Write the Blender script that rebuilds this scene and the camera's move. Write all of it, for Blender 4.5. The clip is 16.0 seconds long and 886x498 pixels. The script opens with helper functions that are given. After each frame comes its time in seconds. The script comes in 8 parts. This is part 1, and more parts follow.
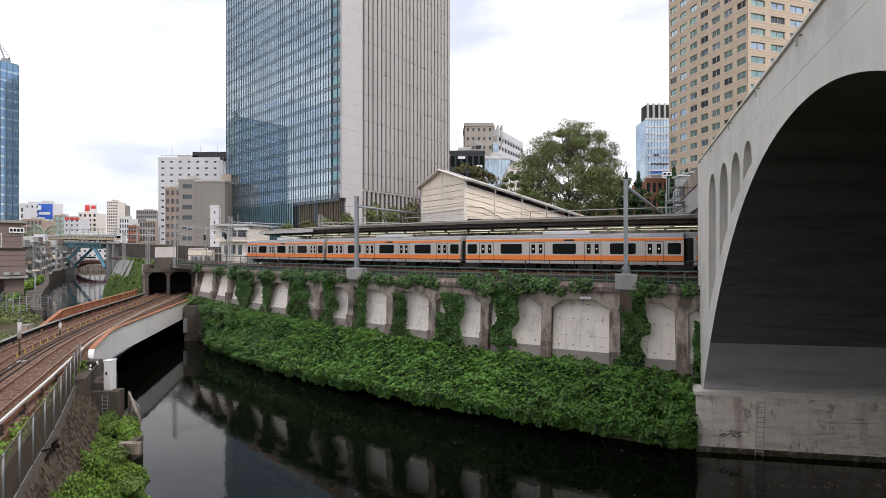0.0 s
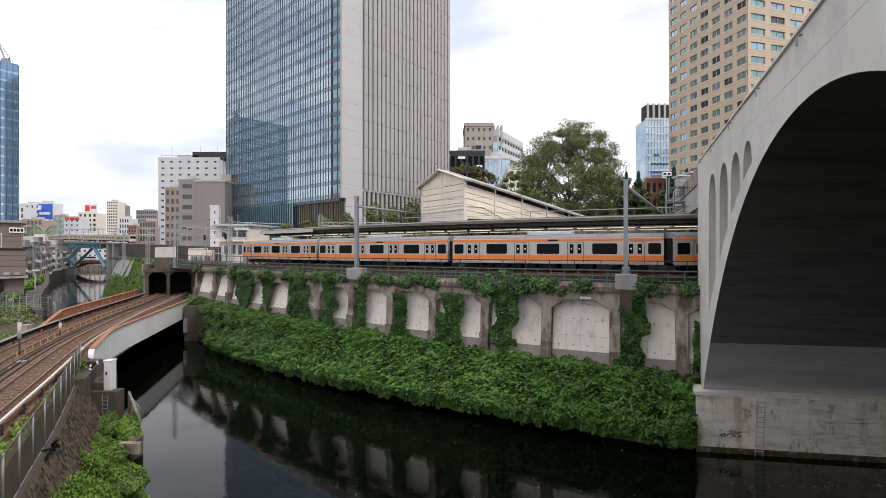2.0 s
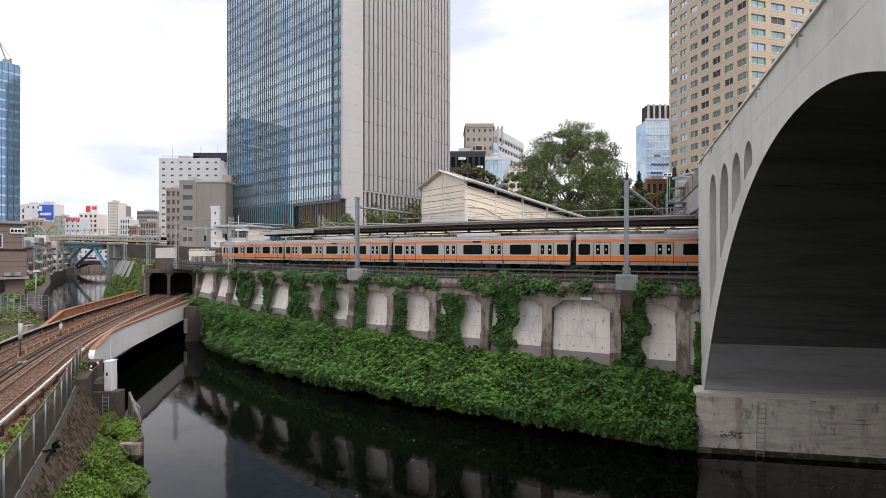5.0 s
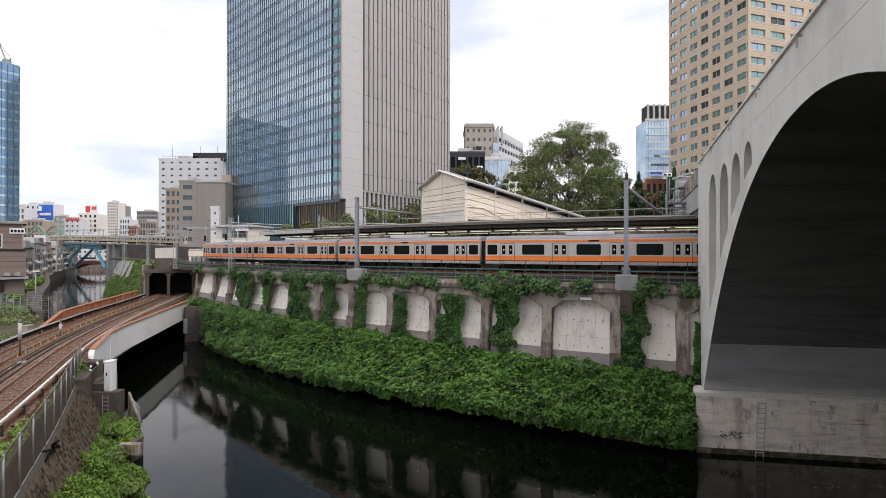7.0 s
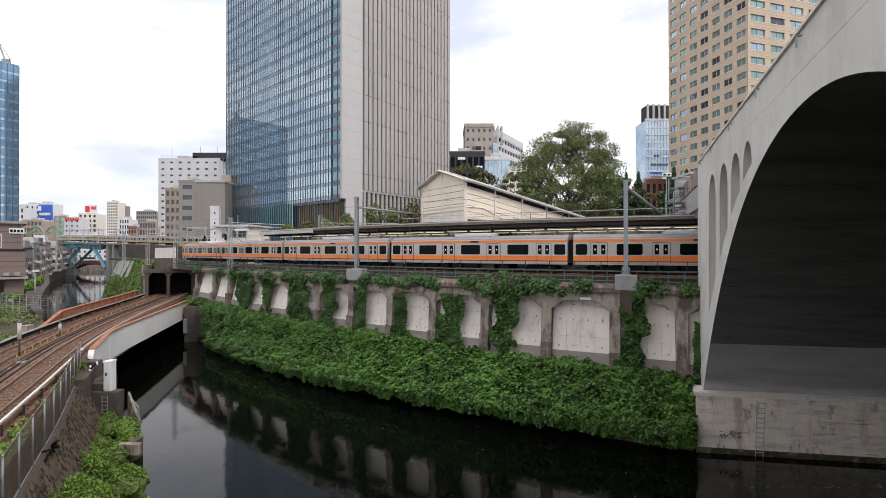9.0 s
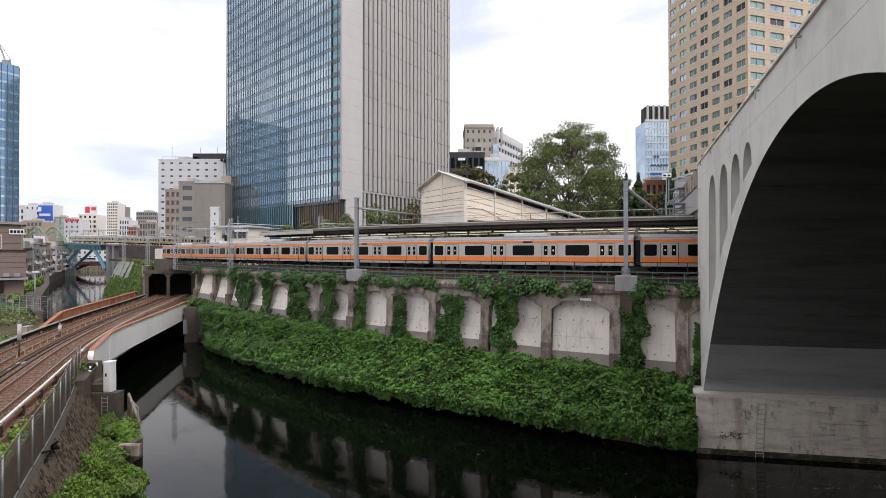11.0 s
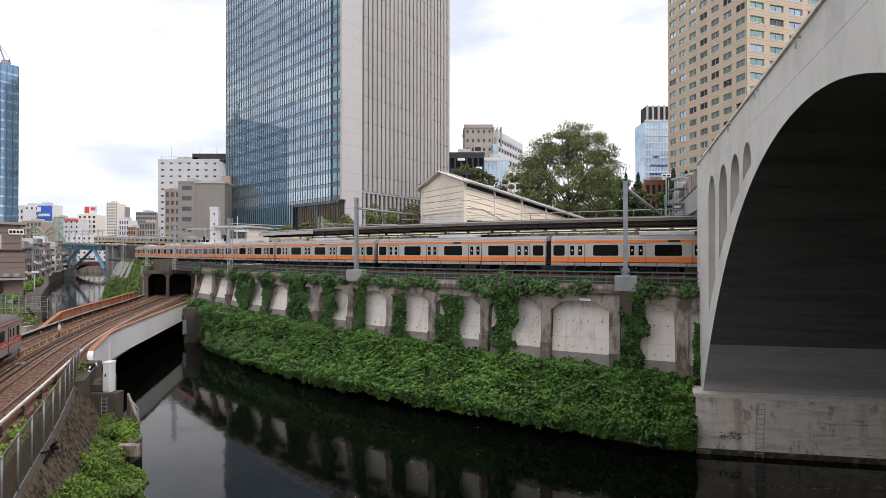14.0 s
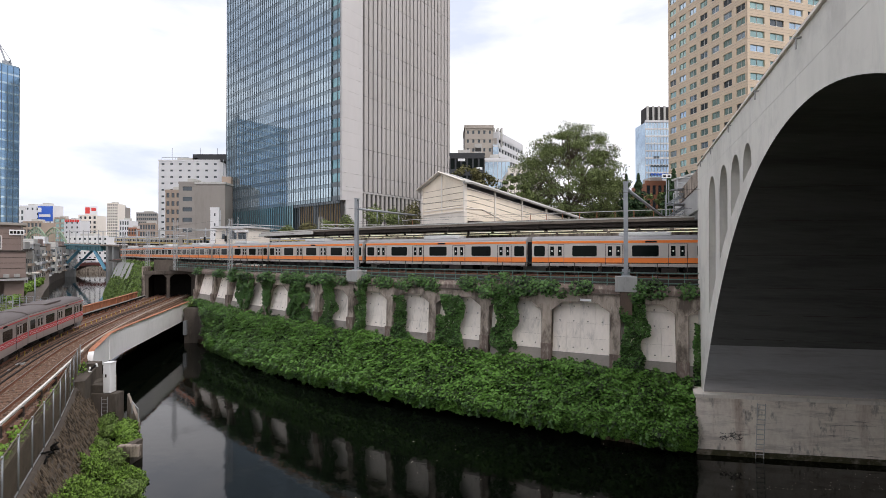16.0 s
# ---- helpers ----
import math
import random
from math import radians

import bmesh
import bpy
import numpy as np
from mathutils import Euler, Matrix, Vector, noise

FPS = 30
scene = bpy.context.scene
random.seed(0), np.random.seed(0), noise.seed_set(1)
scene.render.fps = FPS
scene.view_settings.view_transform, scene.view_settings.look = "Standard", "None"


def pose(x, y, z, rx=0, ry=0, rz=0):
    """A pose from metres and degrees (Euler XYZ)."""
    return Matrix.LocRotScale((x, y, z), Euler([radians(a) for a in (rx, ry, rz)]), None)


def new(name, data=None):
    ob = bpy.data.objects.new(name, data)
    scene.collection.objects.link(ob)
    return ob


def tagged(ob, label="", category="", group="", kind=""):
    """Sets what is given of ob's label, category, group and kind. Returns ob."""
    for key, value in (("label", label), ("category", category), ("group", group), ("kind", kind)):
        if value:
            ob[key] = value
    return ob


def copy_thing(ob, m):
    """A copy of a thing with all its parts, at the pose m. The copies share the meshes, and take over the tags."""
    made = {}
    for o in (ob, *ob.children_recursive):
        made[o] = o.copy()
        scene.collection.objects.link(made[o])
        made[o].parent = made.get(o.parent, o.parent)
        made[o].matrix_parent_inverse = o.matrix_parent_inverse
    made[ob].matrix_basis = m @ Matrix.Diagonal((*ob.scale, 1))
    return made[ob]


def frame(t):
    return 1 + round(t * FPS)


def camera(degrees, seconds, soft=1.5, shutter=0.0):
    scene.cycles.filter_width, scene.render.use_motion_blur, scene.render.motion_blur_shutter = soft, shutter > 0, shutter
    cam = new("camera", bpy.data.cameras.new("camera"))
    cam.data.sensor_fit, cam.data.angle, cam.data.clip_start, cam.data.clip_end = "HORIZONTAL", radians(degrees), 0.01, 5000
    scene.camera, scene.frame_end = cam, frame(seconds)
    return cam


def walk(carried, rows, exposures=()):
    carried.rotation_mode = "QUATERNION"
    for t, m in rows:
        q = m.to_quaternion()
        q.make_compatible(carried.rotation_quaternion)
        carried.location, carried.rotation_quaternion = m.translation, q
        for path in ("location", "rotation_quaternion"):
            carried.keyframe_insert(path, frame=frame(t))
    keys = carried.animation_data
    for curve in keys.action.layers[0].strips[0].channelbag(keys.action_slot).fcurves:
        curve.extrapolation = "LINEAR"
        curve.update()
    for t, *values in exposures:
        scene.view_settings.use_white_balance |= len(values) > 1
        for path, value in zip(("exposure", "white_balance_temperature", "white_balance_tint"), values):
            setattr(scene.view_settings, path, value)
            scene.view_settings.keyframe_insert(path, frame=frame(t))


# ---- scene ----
cam = camera(88.84, 16.0, soft=0.5)
EYE = (0.0, 0.0, 14.8)
# a tripod on a footbridge that settles a little: yaw and pitch in degrees
walk(cam, [(t, pose(*EYE, 90.29 + up, 0, turn)) for t, turn, up in (
    (0.0, 0.0, -0.09), (2.0, 0.0, -0.09), (3.0, 0.09, 0.0), (4.2, 0.09, 0.0), (6.4, 0.0, 0.0), (7.6, 0.07, 0.02),
    (8.5, 0.0, 0.0), (9.2, 0.0, 0.0), (11.4, 0.0, 0.11), (12.5, -0.1, 0.11), (14.0, -0.04, 0.12), (16.0, 0.0, 0.19))], ((0.0, 0.0, 6600, 14), (16.0, 0.0, 6600, 14)))

# ---- sky, sun, exposure ----
SUN_EL, SUN_AZ = 52, 131
world = bpy.data.worlds.new("world")
scene.world = world
world.use_nodes = True
wt = world.node_tree
wt.nodes.clear()
w_out = wt.nodes.new("ShaderNodeOutputWorld")
w_bg = wt.nodes.new("ShaderNodeBackground")
w_sky = wt.nodes.new("ShaderNodeTexSky")
w_sky.sky_type, w_sky.sun_disc = "NISHITA", False
w_sky.sun_elevation, w_sky.sun_rotation = radians(SUN_EL), radians(SUN_AZ)
w_sky.dust_density = 3.0
w_co = wt.nodes.new("ShaderNodeTexCoord")
w_map = wt.nodes.new("ShaderNodeMapping")
w_map.inputs["Scale"].default_value = (1.6, 1.6, 5.0)
w_no = wt.nodes.new("ShaderNodeTexNoise")
w_no.inputs["Scale"].default_value, w_no.inputs["Detail"].default_value = 1.5, 6
w_ramp = wt.nodes.new("ShaderNodeValToRGB")
w_ramp.color_ramp.elements[0].position, w_ramp.color_ramp.elements[0].color = 0.38, (6.5, 7.2, 8.5, 1)
w_ramp.color_ramp.elements[1].position, w_ramp.color_ramp.elements[1].color = 0.55, (10.5, 10.6, 10.9, 1)
w_mix = wt.nodes.new("ShaderNodeMixRGB")
w_mix.inputs[0].default_value = 0.88
wt.links.new(w_co.outputs["Generated"], w_map.inputs[0])
wt.links.new(w_map.outputs[0], w_no.inputs["Vector"])
wt.links.new(w_no.outputs[0], w_ramp.inputs[0])
wt.links.new(w_sky.outputs[0], w_mix.inputs[1])
wt.links.new(w_ramp.outputs[0], w_mix.inputs[2])
wt.links.new(w_mix.outputs[0], w_bg.inputs[0])
wt.links.new(w_bg.outputs[0], w_out.inputs[0])
w_bg.inputs[1].default_value = 0.13
sun = new("sun", bpy.data.lights.new("sun", "SUN"))
sun.data.energy, sun.data.angle, sun.data.color = 1.3, radians(14), (1.0, 0.96, 0.9)
sun.matrix_world = pose(0, 0, 60, 90 - SUN_EL, 0, 180 - SUN_AZ)
scene.view_settings.exposure = 0.0


# ---- materials ----
def mat(name, col, rough=0.7, metal=0.0, var=0.25, size=1.0, bump=0.15, streak=0.0, stain=None, island=False, spec=0.5, fine=9.0, along=1.0):
    """A surface with variation at two scales; size is the larger one in metres, streak draws it out downwards."""
    m = bpy.data.materials.new(name)
    m.use_nodes = True
    t = m.node_tree
    p = t.nodes["Principled BSDF"]
    co = t.nodes.new("ShaderNodeTexCoord")
    mp = t.nodes.new("ShaderNodeMapping")
    mp.inputs["Scale"].default_value = (1.0 / along, 1, 1.0 / (1 + streak))
    big = t.nodes.new("ShaderNodeTexNoise")
    big.inputs["Scale"].default_value, big.inputs["Detail"].default_value = 1.0 / size, 5
    small = t.nodes.new("ShaderNodeTexNoise")
    small.inputs["Scale"].default_value, small.inputs["Detail"].default_value = fine / size, 4
    rnd = t.nodes.new("ShaderNodeNewGeometry" if island else "ShaderNodeObjectInfo")
    add = t.nodes.new("ShaderNodeMath")
    add.operation = "ADD"
    mul = t.nodes.new("ShaderNodeMath")
    mul.operation, mul.inputs[1].default_value = "MULTIPLY", 0.45
    half = t.nodes.new("ShaderNodeMath")
    half.operation, half.inputs[1].default_value = "MULTIPLY", 0.8
    ad2 = t.nodes.new("ShaderNodeMath")
    ad2.operation = "ADD"
    rm = t.nodes.new("ShaderNodeMath")
    rm.operation, rm.inputs[1].default_value = "MULTIPLY", 0.6 if island else 0.12
    ramp = t.nodes.new("ShaderNodeValToRGB")
    dark = stain if stain else tuple(c * (1 - var) for c in col)
    light = tuple(min(1, c * (1 + var * (1.6 if island else 0.6))) for c in col)
    e = ramp.color_ramp.elements
    e[0].position, e[0].color = 0.55 if island else 0.4, (*dark, 1)
    e[1].position, e[1].color = 1.0 if island else 0.85, (*light, 1)
    mid = e.new(0.84 if island else 0.6)
    mid.color = (*col, 1)
    bp = t.nodes.new("ShaderNodeBump")
    bp.inputs["Strength"].default_value, bp.inputs["Distance"].default_value = bump, 0.03
    L = t.links.new
    L(co.outputs["Object"], mp.inputs[0])
    L(mp.outputs[0], big.inputs["Vector"])
    L(mp.outputs[0], small.inputs["Vector"])
    L(big.outputs[0], half.inputs[0])
    L(small.outputs[0], mul.inputs[0])
    L(half.outputs[0], add.inputs[0])
    L(mul.outputs[0], add.inputs[1])
    L(rnd.outputs["Random Per Island" if island else "Random"], rm.inputs[0])
    L(add.outputs[0], ad2.inputs[0])
    L(rm.outputs[0], ad2.inputs[1])
    L(ad2.outputs[0], ramp.inputs[0])
    L(ramp.outputs[0], p.inputs["Base Color"])
    L(small.outputs[0], bp.inputs["Height"])
    L(bp.outputs[0], p.inputs["Normal"])
    p.inputs["Roughness"].default_value, p.inputs["Metallic"].default_value = rough, metal
    p.inputs["Specular IOR Level"].default_value = spec
    return m


def glow(name, col, strength):
    m = mat(name, col, 0.4)
    p = m.node_tree.nodes["Principled BSDF"]
    p.inputs["Emission Color"].default_value, p.inputs["Emission Strength"].default_value = (*col, 1), strength
    return m


def glazing(name, col, rough=0.06, metal=0.55, wave=0.02, size=3.0):
    """Coated window glass seen from outside: dark, tinted and mirroring, slightly uneven."""
    return mat(name, col, rough, metal, 0.35, size, wave, spec=0.8, fine=2.0)


def weather(m, col, size, lo, hi, streak=0.0, wide=1.0, seed=0.0, most=0.9):
    """Lays stains of their own shape over a surface: drawn out downwards by streak, sideways by wide."""
    t = m.node_tree
    p = t.nodes["Principled BSDF"]
    co, mp, nz = t.nodes.new("ShaderNodeTexCoord"), t.nodes.new("ShaderNodeMapping"), t.nodes.new("ShaderNodeTexNoise")
    mp.inputs["Scale"].default_value = (1 / wide, 1 / wide, 1.0 / (1 + streak))
    mp.inputs["Location"].default_value = (seed, seed * 0.7, seed * 1.3)
    nz.inputs["Scale"].default_value, nz.inputs["Detail"].default_value, nz.inputs["Roughness"].default_value = 1.0 / size, 7, 0.68
    mr, mx = t.nodes.new("ShaderNodeMapRange"), t.nodes.new("ShaderNodeMixRGB")
    mr.inputs[1].default_value, mr.inputs[2].default_value, mr.inputs[4].default_value = lo, hi, most
    mx.inputs[2].default_value = (*col, 1)
    src = p.inputs["Base Color"].links[0].from_socket
    t.links.new(co.outputs["Object"], mp.inputs[0])
    t.links.new(mp.outputs[0], nz.inputs["Vector"])
    t.links.new(nz.outputs[0], mr.inputs[0])
    t.links.new(mr.outputs[0], mx.inputs[0])
    t.links.new(src, mx.inputs[1])
    t.links.new(mx.outputs[0], p.inputs["Base Color"])


M_CONC = mat("concrete_bridge", (0.68, 0.667, 0.615), 0.75, var=0.16, size=4.0, bump=0.12, streak=2.0)
# Far darker than the bridge concrete: the shade under the arch is painted in.
M_VAULT = mat("shade_toned_vault_concrete", (0.18, 0.182, 0.174), 0.95, var=0.3, size=1.4, bump=0.15, along=9.0, spec=0.08)
M_APRON = mat("pale_concrete_apron", (0.52, 0.52, 0.528), 0.95, var=0.25, size=1.6, bump=0.15, along=7.0, spec=0.08)
M_PLINTH = mat("concrete_plinth", (0.88, 0.78, 0.68), 0.85, var=0.3, size=1.6, bump=0.3, streak=0.5, spec=0.2)
M_ALGAE = mat("algae_stained_concrete", (0.07, 0.065, 0.035), 0.8, var=0.5, size=0.6, bump=0.3, spec=0.2)
M_OLD = mat("old_concrete", (0.345, 0.293, 0.246), 0.9, var=0.5, size=0.9, bump=0.4, streak=2.5, stain=(0.055, 0.045, 0.038), spec=0.15)
M_DAMP = mat("damp_brown_concrete", (0.15, 0.115, 0.1), 0.9, var=0.5, size=0.5, bump=0.4, streak=1.0, spec=0.15)
M_PANEL = mat("pale_concrete_panel", (0.86, 0.79, 0.71), 0.8, var=0.18, size=1.6, bump=0.12, streak=1.5, spec=0.2)
M_PANEL_FOOT = mat("grey_panel_foot", (0.29, 0.26, 0.235), 0.85, var=0.3, size=1.0, bump=0.2, spec=0.15)
M_PED = mat("pedestal_concrete", (0.32, 0.32, 0.31), 0.85, var=0.25, size=0.8, bump=0.2, streak=2)
M_BALLAST = mat("brown_ballast", (0.185, 0.112, 0.08), 0.95, var=0.5, size=0.5, bump=0.9, fine=14, spec=0.1)
M_GBALLAST = mat("grey_ballast", (0.04, 0.034, 0.03), 0.95, var=0.5, size=0.5, bump=0.9, fine=14, spec=0.1)
M_SOOTY = mat("sooty_concrete", (0.1, 0.085, 0.072), 0.9, var=0.5, size=1.2, bump=0.4, streak=2.0, spec=0.15)
M_RAIL = mat("rusty_rail", (0.2, 0.085, 0.05), 0.7, 0.1, 0.4, 0.6)
M_BRACKET = mat("brown_painted_steel", (0.085, 0.055, 0.04), 0.7, var=0.4, size=0.6, bump=0.1, streak=2.0)
M_RAILTOP = mat("polished_rail", (0.32, 0.27, 0.24), 0.4, 0.9, 0.2, 1.0, 0.05)
M_SLEEPER = mat("brown_sleeper", (0.165, 0.105, 0.075), 0.9, var=0.5, size=0.7, spec=0.1)
M_THIRD = mat("white_rail_cover", (0.66, 0.64, 0.6), 0.6, var=0.2, size=1.5)
M_WHITE_STEEL = mat("pale_grey_girder_paint", (0.88, 0.87, 0.86), 0.5, var=0.12, size=2.5, bump=0.05, streak=1.5)
M_RUST = mat("orange_rust_paint", (0.4, 0.165, 0.085), 0.75, var=0.4, size=0.9, bump=0.3)
M_STEEL = mat("grey_steel", (0.3, 0.32, 0.34), 0.45, 0.3, 0.2, 1.5, 0.08)
M_GREENRAIL = mat("grey_green_railing", (0.085, 0.15, 0.13), 0.6, 0.1, 0.3, 0.8)
M_LATTICE = mat("galvanised_lattice", (0.38, 0.39, 0.4), 0.5, 0.3, 0.2, 0.8)
M_BLACK = mat("dark_underframe", (0.014, 0.0135, 0.013), 0.8, var=0.5, size=0.6, spec=0.08)
# Near-black that paints the darkness inside the tunnel and under the bridge.
M_DEEP_SHADE = mat("deep_shade_black", (0.012, 0.011, 0.01), 0.95, var=0.5, size=1.5, spec=0.04)
M_ROCK = mat("dark_rubble_stone", (0.08, 0.062, 0.045), 0.95, var=0.7, size=0.5, bump=0.7, island=True, spec=0.1)
M_EARTH = mat("earth", (0.1, 0.075, 0.05), 0.95, var=0.4, size=1.2, bump=0.5, spec=0.1)
M_GRASS = mat("weedy_ground", (0.085, 0.08, 0.045), 0.95, var=0.5, size=1.5, bump=0.5, spec=0.1)
# Near-black base colour that paints the shade between the leaves.
M_SHADE = mat("leaf_gap_shade_earth", (0.012, 0.016, 0.008), 0.95, var=0.4, size=1.0, bump=0.4, spec=0.05)
M_ASPHALT = mat("city_ground", (0.09, 0.09, 0.085), 0.9, var=0.3, size=6, bump=0.2)
M_IVY = mat("ivy_leaf", (0.043, 0.094, 0.0165), 0.4, var=0.97, size=2.5, bump=0.05, island=True, spec=0.3)
M_IVY_DARK = mat("deep_ivy_leaf", (0.03, 0.066, 0.0155), 0.4, var=0.9, size=2.0, bump=0.05, island=True, spec=0.25)
M_WEED = mat("weed_leaf", (0.092, 0.155, 0.028), 0.5, var=0.75, size=1.5, bump=0.05, island=True, spec=0.15)
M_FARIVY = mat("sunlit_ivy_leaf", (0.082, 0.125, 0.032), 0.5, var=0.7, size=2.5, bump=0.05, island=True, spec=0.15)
M_BEIGE_B = mat("beige_wall_tile", (0.47, 0.42, 0.365), 0.8, var=0.12, size=5.0, bump=0.05)
M_TREE = mat("tree_leaf", (0.112, 0.138, 0.052), 0.55, var=0.5, size=2.5, bump=0.05, island=True, spec=0.12)
M_TREE_B = mat("brownish_tree_leaf", (0.09, 0.085, 0.035), 0.6, var=0.45, size=2.0, bump=0.05, island=True, spec=0.15)
M_CONIFER = mat("conifer_leaf", (0.03, 0.055, 0.025), 0.6, var=0.5, size=1.2, bump=0.05, island=True, spec=0.1)
M_BARK = mat("bark", (0.09, 0.07, 0.055), 0.9, var=0.4, size=0.4, bump=0.6, spec=0.1)
M_SILVER = mat("stainless_body", (0.52, 0.485, 0.45), 0.42, 0.35, 0.06, 3.0, 0.02)
M_ORANGE = mat("orange_band", (0.92, 0.24, 0.04), 0.45, var=0.06, size=2.0, bump=0.02)
M_YELLOW = mat("yellow_band", (0.5, 0.36, 0.06), 0.45, var=0.08, size=2.0, bump=0.02)
M_ROOF = mat("grey_car_roof", (0.27, 0.265, 0.27), 0.7, var=0.15, size=1.5, bump=0.05)
M_AC = mat("air_conditioner_casing", (0.66, 0.67, 0.66), 0.5, 0.1, 0.12, 0.8, 0.05)
M_CARGLASS = mat("dark_car_window", (0.004, 0.007, 0.006), 0.1, var=0.3, size=1.0, bump=0.0, spec=0.07)
M_RUBBER = mat("black_gangway", (0.02, 0.02, 0.021), 0.85, var=0.3, size=0.4, spec=0.08)
M_RED = mat("red_band", (0.55, 0.03, 0.04), 0.45, var=0.1, size=2.0, bump=0.02)
M_SILVER_B = mat("warm_silver_body", (0.4, 0.37, 0.355), 0.42, 0.4, 0.08, 3.0, 0.02)
M_ROOF_B = mat("brown_grey_roof", (0.11, 0.092, 0.088), 0.7, var=0.2, size=1.5)
M_CREAM = mat("cream_siding", (0.87, 0.77, 0.63), 0.7, var=0.12, size=1.8, bump=0.08, streak=2)
M_CREAM_TRIM = mat("cream_trim", (0.8, 0.74, 0.66), 0.6, var=0.1, size=1.0)
M_ROOFMETAL = mat("pale_metal_roof", (0.5, 0.5, 0.5), 0.5, 0.3, 0.2, 1.2)
M_CANOPY = mat("weathered_canopy_roof", (0.11, 0.095, 0.082), 0.85, var=0.4, size=1.5, bump=0.2, spec=0.1)
M_FASCIA = mat("pale_fascia", (0.5, 0.49, 0.46), 0.6, var=0.2, size=1.2)
M_GUTTER = mat("weathered_gutter_board", (0.17, 0.145, 0.12), 0.85, var=0.5, size=1.2, bump=0.15, streak=1.5, stain=(0.05, 0.04, 0.03), spec=0.15)
M_DARKSTEEL = mat("dark_brown_steel", (0.05, 0.042, 0.038), 0.7, 0.1, 0.4, 0.8, spec=0.15)
M_TUBE = glow("lit_tube", (1.0, 0.93, 0.66), 0.75)
M_TOWER_GLASS = glazing("blue_tower_glass", (0.42, 0.52, 0.58), 0.03, 0.75, 0.004, 5.0)
M_TOWER_SPANDREL = glazing("teal_spandrel_glass", (0.22, 0.29, 0.33), 0.05, 0.65, 0.004, 5.0)
M_MULLION = mat("dark_mullion", (0.07, 0.085, 0.095), 0.4, 0.5, 0.1, 2.0)
M_CORNER_GLASS = glazing("teal_corner_glass", (0.16, 0.3, 0.33), 0.05, 0.6, 0.01, 3.0)
M_CORNER_BAND = mat("grey_corner_band", (0.13, 0.15, 0.165), 0.4, 0.3, 0.1, 2.0)
M_PALE_GLASS = glazing("pale_blue_glass", (0.36, 0.46, 0.54), 0.06, 0.75, 0.02, 8.0)
M_TOWER_CONC = mat("pale_tower_panel", (0.56, 0.54, 0.53), 0.75, var=0.08, size=8.0, bump=0.04, streak=3)
M_TOWER_RIB = mat("ribbed_tower_panel", (0.44, 0.415, 0.395), 0.75, var=0.1, size=6.0, bump=0.04, streak=4)
M_GROOVE = mat("dark_groove", (0.06, 0.058, 0.056), 0.7, var=0.2, size=2.0, spec=0.1)
M_BROWN_GLASS = glazing("brown_lobby_glass", (0.16, 0.12, 0.07), 0.1, 0.4, 0.02, 3.0)
M_WOOD = mat("warm_wood_panel", (0.22, 0.15, 0.075), 0.6, var=0.3, size=1.5, bump=0.1, streak=4)
M_BEIGE = mat("beige_tile_facade", (0.62, 0.5, 0.37), 0.75, var=0.1, size=6.0, bump=0.06, fine=16)
M_GREEN_GLASS = glazing("green_window_glass", (0.24, 0.36, 0.34), 0.08, 0.65, 0.02, 4.0)
M_DIM_GLASS = glazing("dim_window_glass", (0.06, 0.075, 0.085), 0.1, 0.4, 0.02, 2.0)
M_BLUE_GLASS = glazing("light_blue_glass", (0.2, 0.33, 0.47), 0.06, 0.75, 0.02, 8.0)
M_STONE = mat("loose_ballast_stone", (0.15, 0.112, 0.09), 0.95, var=0.6, size=0.4, bump=0.3, island=True, spec=0.1)
M_WHITE_B = mat("white_render_facade", (0.72, 0.72, 0.73), 0.8, var=0.08, size=8.0, bump=0.04, streak=3)
M_GREY_B = mat("grey_render_facade", (0.3, 0.275, 0.25), 0.8, var=0.12, size=6.0, bump=0.05, streak=3)
M_TAN_B = mat("tan_tile_facade", (0.38, 0.3, 0.24), 0.8, var=0.14, size=4.0, bump=0.05, streak=2)
M_DARK_B = mat("black_facade", (0.025, 0.027, 0.03), 0.5, var=0.3, size=3.0)
M_BRICK_B = mat("red_brown_facade", (0.3, 0.13, 0.075), 0.8, var=0.2, size=3.0)
M_BLUE_SIGN = mat("blue_sign", (0.03, 0.12, 0.55), 0.5, var=0.1, size=4.0)
M_RED_SIGN = mat("red_sign", (0.75, 0.06, 0.05), 0.5, var=0.1, size=4.0)
M_SIGN = mat("white_sign", (0.82, 0.82, 0.82), 0.5, var=0.06, size=4.0)
M_TEAL = mat("teal_bridge_paint", (0.06, 0.2, 0.24), 0.55, var=0.25, size=2.0)
M_LTBLUE = mat("light_blue_strut_paint", (0.12, 0.36, 0.5), 0.55, var=0.2, size=2.0)
M_OLIVE = mat("olive_green_steel", (0.22, 0.3, 0.2), 0.6, var=0.25, size=2.0)
M_MAROON = mat("dark_red_bridge_paint", (0.12, 0.035, 0.03), 0.6, var=0.3, size=2.0)
M_HOUSE = mat("mauve_brown_siding", (0.22, 0.165, 0.145), 0.8, var=0.12, size=2.0, bump=0.08, streak=2)
M_MESH = mat("grey_mesh_fence", (0.15, 0.125, 0.1), 0.8, var=0.4, size=0.5, bump=0.6, fine=20, spec=0.1)
M_WHITEBOX = mat("white_enamel", (0.8, 0.8, 0.8), 0.4, var=0.08, size=0.7)
M_VEHICLE = mat("white_vehicle", (0.75, 0.76, 0.78), 0.3, var=0.1, size=1.0)

